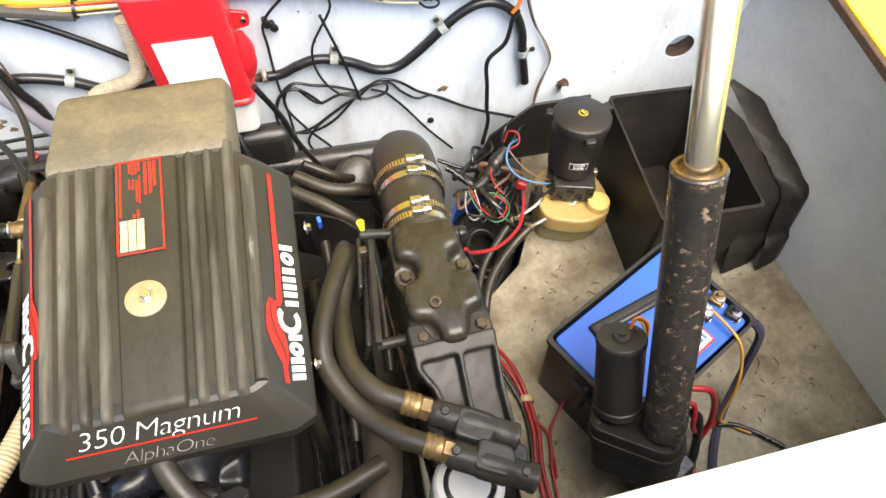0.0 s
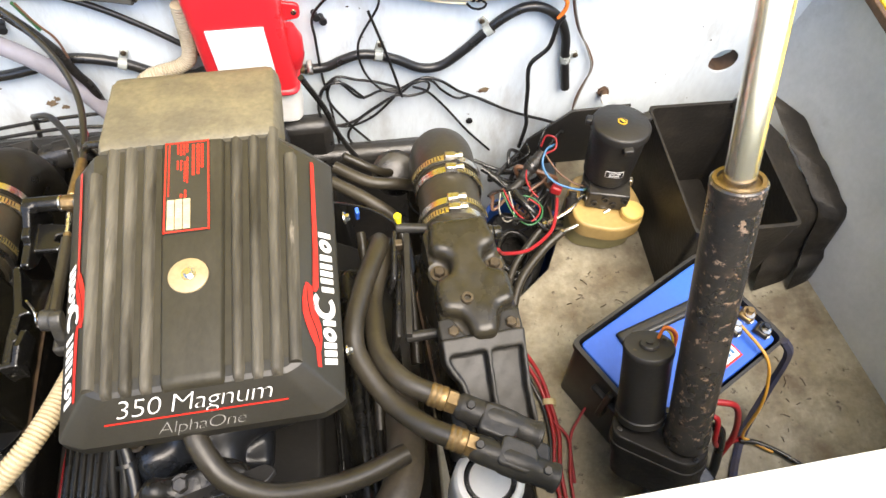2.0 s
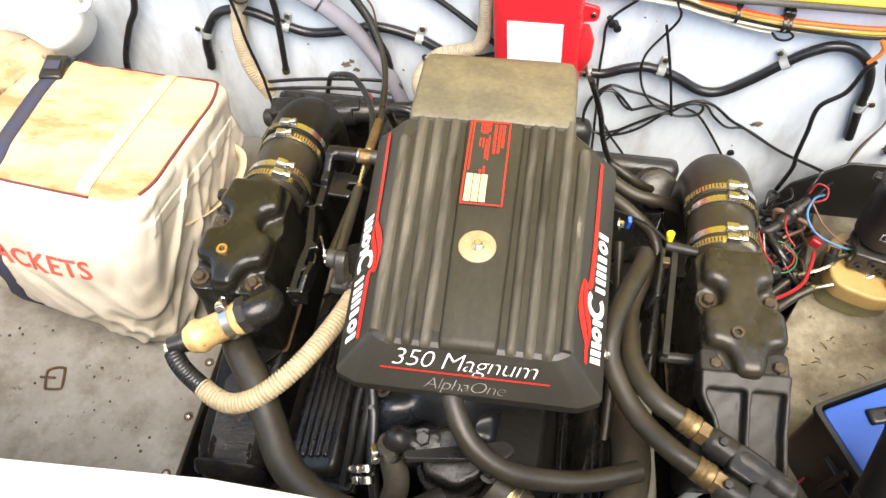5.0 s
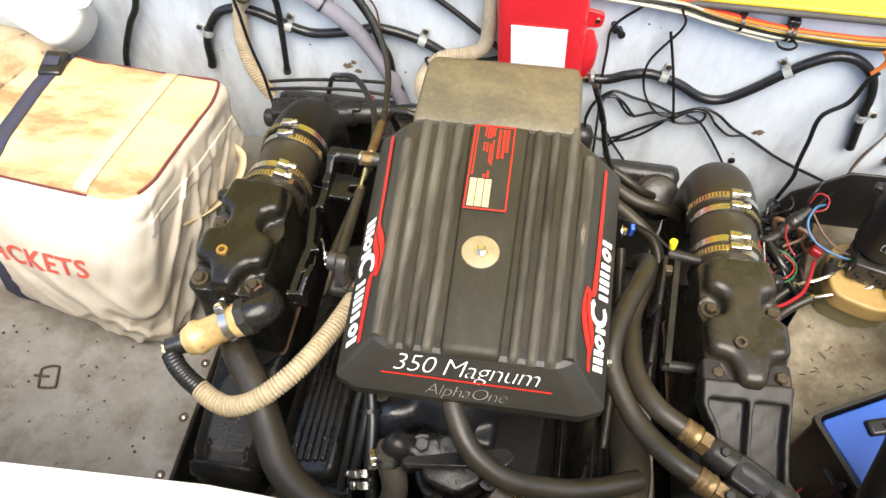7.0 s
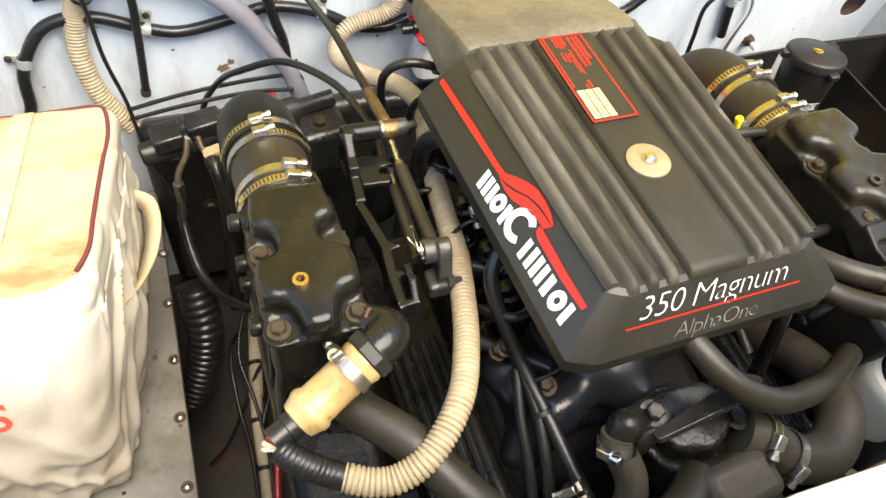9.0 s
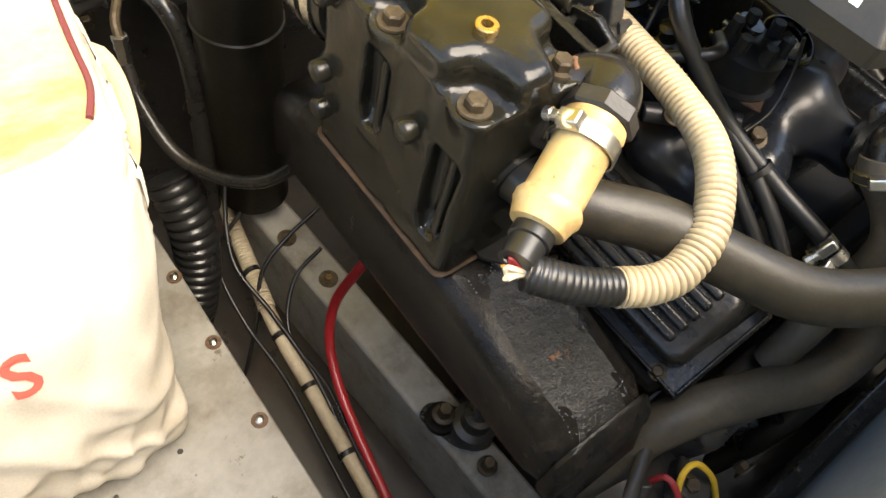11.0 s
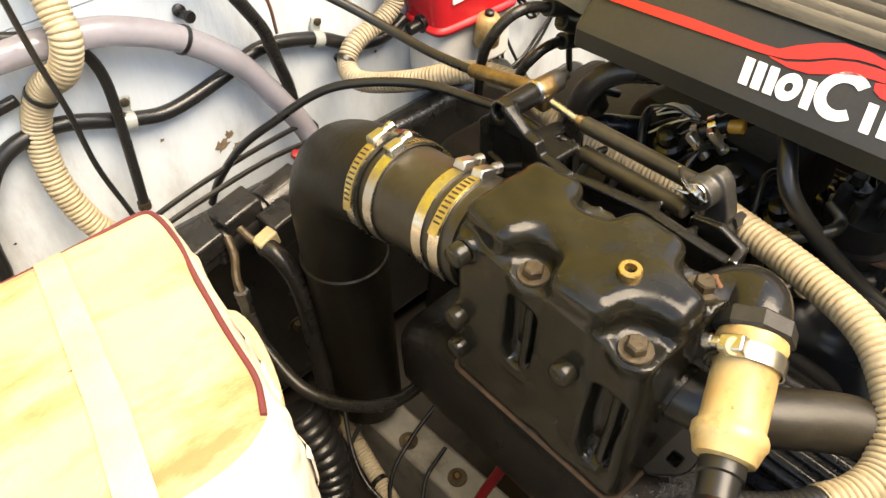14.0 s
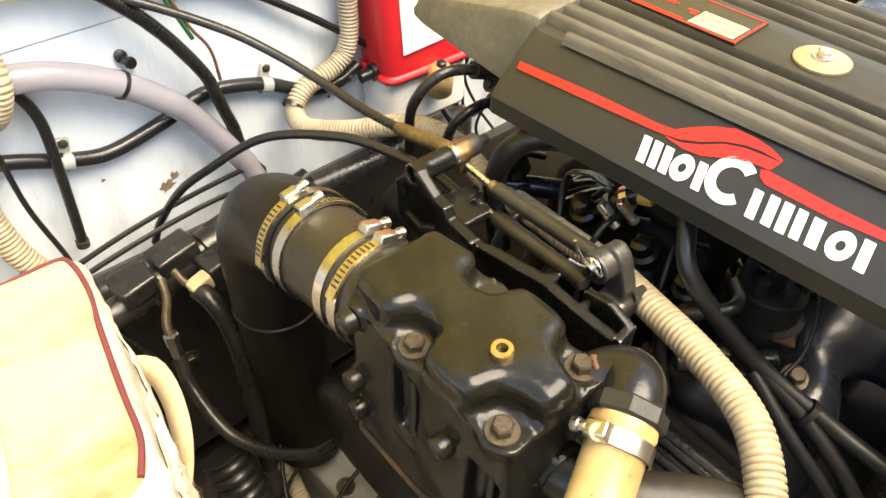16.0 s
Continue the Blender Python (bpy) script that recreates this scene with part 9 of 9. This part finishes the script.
def bag_mesh(at, n, keep):
    bm = bmesh.new()
    grid = {}

    def vert(p):
        k = tuple(round(q, 4) for q in p)
        if k not in grid:
            grid[k] = bm.verts.new(at(*p))
        return grid[k]
    st = [-1 + 2 * i / n for i in range(n + 1)]
    for axis in range(3):
        for sgn in (-1, 1):
            if not keep(axis, sgn):
                continue
            for i in range(n):
                for j in range(n):
                    q = []
                    for a, b in ((st[i], st[j]), (st[i + 1], st[j]), (st[i + 1], st[j + 1]), (st[i], st[j + 1])):
                        p = [a, b]
                        p.insert(axis, sgn)
                        q.append(vert(tuple(p)))
                    bm.faces.new(q)
    return bm


bag = thing("life_jacket_bag", (-0.84, 0.25, 0.0), "cream canvas life jacket bag, stained yellow on top, with red lettering", "bag")
BAGC = [(-1.10, 0.105, 0.002), (-0.628, 0.028, 0.002), (-0.572, 0.410, 0.002), (-1.03, 0.400, 0.002), (-1.06, 0.150, 0.372), (-0.573, 0.104, 0.412), (-0.538, 0.428, 0.398), (-0.965, 0.462, 0.372)]
sf = bag_surface(BAGC, 0.15, 2.0, 0.030, 0.062)
part("bag_sides", bag_mesh(sf, 84, lambda a, s: not (a == 2 and s == 1)), "bag", bag, "creased cream canvas sides", smooth=80)
part("bag_top", bag_mesh(sf, 84, lambda a, s: a == 2 and s == 1), "bagtop", bag, "yellow stained canvas top", smooth=80)


def lift_off(a, b, h, d=0.003):
    q = sf(a, b, h)
    mid = sum((V(*p) for p in BAGC), V(0, 0, 0)) / 8
    return q + (q - mid).normalized() * d


edge = 0.97
part("piping", tube([lift_off(edge, b, 0.985, 0.001) for b in (-0.86, -0.6, -0.3, 0.0, 0.3, 0.6, 0.88)] + [lift_off(a, 0.985, 0.985, 0.001) for a in (0.88, 0.6, 0.3, 0.0, -0.3, -0.6, -0.9)], 0.0028, 10, 0.006), "piping", bag, "maroon piping")
part("piping", tube([lift_off(a, -0.985, 0.985, 0.001) for a in (-0.9, -0.6, -0.3, 0.0, 0.3, 0.55)], 0.0022, 8, 0.006), "piping", bag, "maroon piping")


def ribbon(points, width_dir, half, material, name, parent, label, thick=0.002):
    """A band of webbing laid over points of the bag."""
    bm = bmesh.new()
    rows = []
    for p, w in zip(points, width_dir):
        rows.append((bm.verts.new(p - w * half), bm.verts.new(p + w * half)))
    for a, b in zip(rows, rows[1:]):
        bm.faces.new((a[0], a[1], b[1], b[0]))
    ob = part(name, bm, material, parent, label, smooth=60)
    so = ob.modifiers.new("thickness", "SOLIDIFY")
    so.thickness = thick
    return ob


bs = [-0.96 + 0.08 * i for i in range(25)]
bm = bmesh.new()
rows = [tuple(bm.verts.new(lift_off(0.49 - 0.03 * (b + 1) + k, b, 1, 0.0035)) for k in (-0.058, 0.0, 0.058)) for b in bs]
for a, b in zip(rows, rows[1:]):
    bm.faces.new((a[0], a[1], b[1], b[0]))
    bm.faces.new((a[1], a[2], b[2], b[1]))
part("top_webbing", bm, "webbing", bag, "cream webbing band", smooth=60)
bm = bmesh.new()
rows = [tuple(bm.verts.new(lift_off(1, b, 0.60 - 0.06 * b + k, 0.0016 if abs(k) > 0.07 else 0.0040)) for k in (0.08, 0.064, 0.048, 0.032, 0.016, 0.0, -0.016, -0.032, -0.048, -0.064, -0.08)) for b in (-0.90 + 0.01 * i for i in range(181))]
for a, b in zip(rows, rows[1:]):
    for k in range(10):
        bm.faces.new((a[k], a[k + 1], b[k + 1], b[k]))
part("zip_band", bm, "bag", bag, "cream zip band", smooth=60)
hp = [V(-0.594, 0.155, 0.252), V(-0.583, 0.172, 0.246), V(-0.562, 0.215, 0.232), V(-0.541, 0.275, 0.224), V(-0.530, 0.330, 0.232), V(-0.534, 0.362, 0.246), V(-0.556, 0.378, 0.252)]
line = glide(hp, 0.012)
ribbon(line, [V(0.25 + 0.75 * math.sin(math.pi * k / len(line)), 0.35 * math.sin(math.pi * k / len(line)), 0.97 - 0.55 * math.sin(math.pi * k / len(line))).normalized() for k in range(len(line))], 0.0145, "webbing", "carry_handle", bag, "cream webbing carry handle", 0.0025)
bm = lettering("E JACKETS", 0.054, 0.0, 1.05, 0.0010)
lo, hi = min(v.co.x for v in bm.verts), max(v.co.x for v in bm.verts)
bmesh.ops.triangulate(bm, faces=bm.faces)
bmesh.ops.subdivide_edges(bm, edges=[e for e in bm.edges if e.calc_length() > 0.012], cuts=2, use_grid_fill=False)
for v in bm.verts:
    x, z = -0.962 + 0.262 * (v.co.x - lo) / (hi - lo), 0.243 + v.co.y
    h = z / 0.39 * 2 - 1
    xl, xr = -1.10 + 0.02 * (h + 1), -0.628 + 0.0275 * (h + 1)
    a = 2 * (x - xl) / (xr - xl) - 1
    q = sf(a, -1, h)
    v.co = q + V(0, -0.0022, 0)
part("bag_lettering", bm, "baglettering", bag, "faded red lettering", smooth=0)

bag2 = thing("second_bag", (-1.16, 0.34, 0.0), "brown-stained cream canvas bag behind the life jacket bag", "bag")
sf2 = bag_surface([(-1.42, 0.26, 0.002), (-1.09, 0.42, 0.002), (-1.02, 0.585, 0.002), (-1.42, 0.59, 0.002), (-1.40, 0.29, 0.33), (-1.075, 0.345, 0.345), (-0.955, 0.545, 0.330), (-1.38, 0.58, 0.33)], 0.3, 9.0, 0.10)
part("bag_sides", bag_mesh(sf2, 48, lambda a, s: not (a == 2 and s == 1)), "bagstain", bag2, smooth=80)
part("bag_top", bag_mesh(sf2, 48, lambda a, s: a == 2 and s == 1), "bagstain", bag2, "brown stained canvas top", smooth=80)
strap = thing("compression_strap", (-0.93, 0.25, 0.38), "frayed navy webbing strap with a plastic buckle over the bag", "strap")
sp = [lift_off(-0.30 - 0.19 * (b + 1), b, 1, 0.004) for b in bs[::-1]]
sp += [lift_off(-0.30 + 0.04 * (1 - h), -1, h, 0.004) for h in (0.93, 0.8, 0.65, 0.5, 0.35, 0.2, 0.05, -0.1, -0.3, -0.5, -0.7, -0.85, -0.95)]
ribbon(sp, [V(1, 0.12, 0).normalized()] * 25 + [V(0.97, 0, -0.2).normalized()] * 13, 0.016, "navy", "webbing", strap, "navy webbing", 0.002)
bp_ = lift_off(-0.61, 0.62, 1, 0.010)
part("buckle", box(bp_, (0.048, 0.062, 0.012), (4, 2, 10), (0.9, 0.95)), "cable", strap, "black plastic buckle", bevel=0.004)
part("buckle_bar", box(bp_ + V(0.0, 0.0, 0.007), (0.030, 0.022, 0.004), (4, 2, 10)), "navy", strap, bevel=0.001)
jug = thing("white_jug", (-0.99, 0.535, 0.30), "white plastic jug lying against the transom", "jug")
jc = V(-1.000, 0.540, 0.408)
jbm = prism(rounded([(-0.10, -0.062), (0.085, -0.058), (0.105, 0.0), (0.085, 0.058), (-0.10, 0.062)], 0.045, 6), -0.050, 0.055, Matrix.Translation(jc) @ pose(0, 0, 0, 28, 28, -12), 0.022, 0.026)
part("jug_body", jbm, "white", jug, "smooth white jug body", smooth=60)
part("jug_print", box(jc + V(-0.055, -0.052, 0.052), (0.05, 0.02, 0.003), (28, 28, -12)), "wire_blue", jug, "small blue print")
tabm = lathe(jc + V(0.115, -0.005, 0.045), (0.2, -0.7, 0.6), [(-0.005, 0.012), (-0.006, 0.026), (0.006, 0.026), (0.005, 0.012), (-0.005, 0.012)], 20, False)
part("jug_eye", tabm, "white", jug, "white eyelet tab")
ringp = [(-0.850, -0.063), (-0.838, -0.062), (-0.834, -0.066), (-0.823, -0.100), (-0.826, -0.106), (-0.850, -0.111), (-0.857, -0.108), (-0.868, -0.078), (-0.864, -0.070), (-0.850, -0.063)]
rg = solo("buckle_ring", tube([(x, y, 0.0035) for x, y in ringp], 0.0026, 8, 0.003), "rust", "rusty steel buckle ring lying on the floor", "buckle")
part("tongue", rod((-0.878, -0.090, 0.0035), (-0.845, -0.086, 0.004), 0.0026, 8), "rust", rg)
for k in range(46):
    x, y = rnd2.uniform(-1.15, -0.60), rnd2.uniform(-0.22, 0.06)
    s = rnd2.uniform(0.0012, 0.0036)
    solo("debris", lathe((x, y, 0.0), (0, 0, 1), [(0, s), (s * 0.6, s * 0.7), (s * 0.8, s * 0.2)], 6), "slot", "small dark crumb on the floor", "debris", "floor debris")
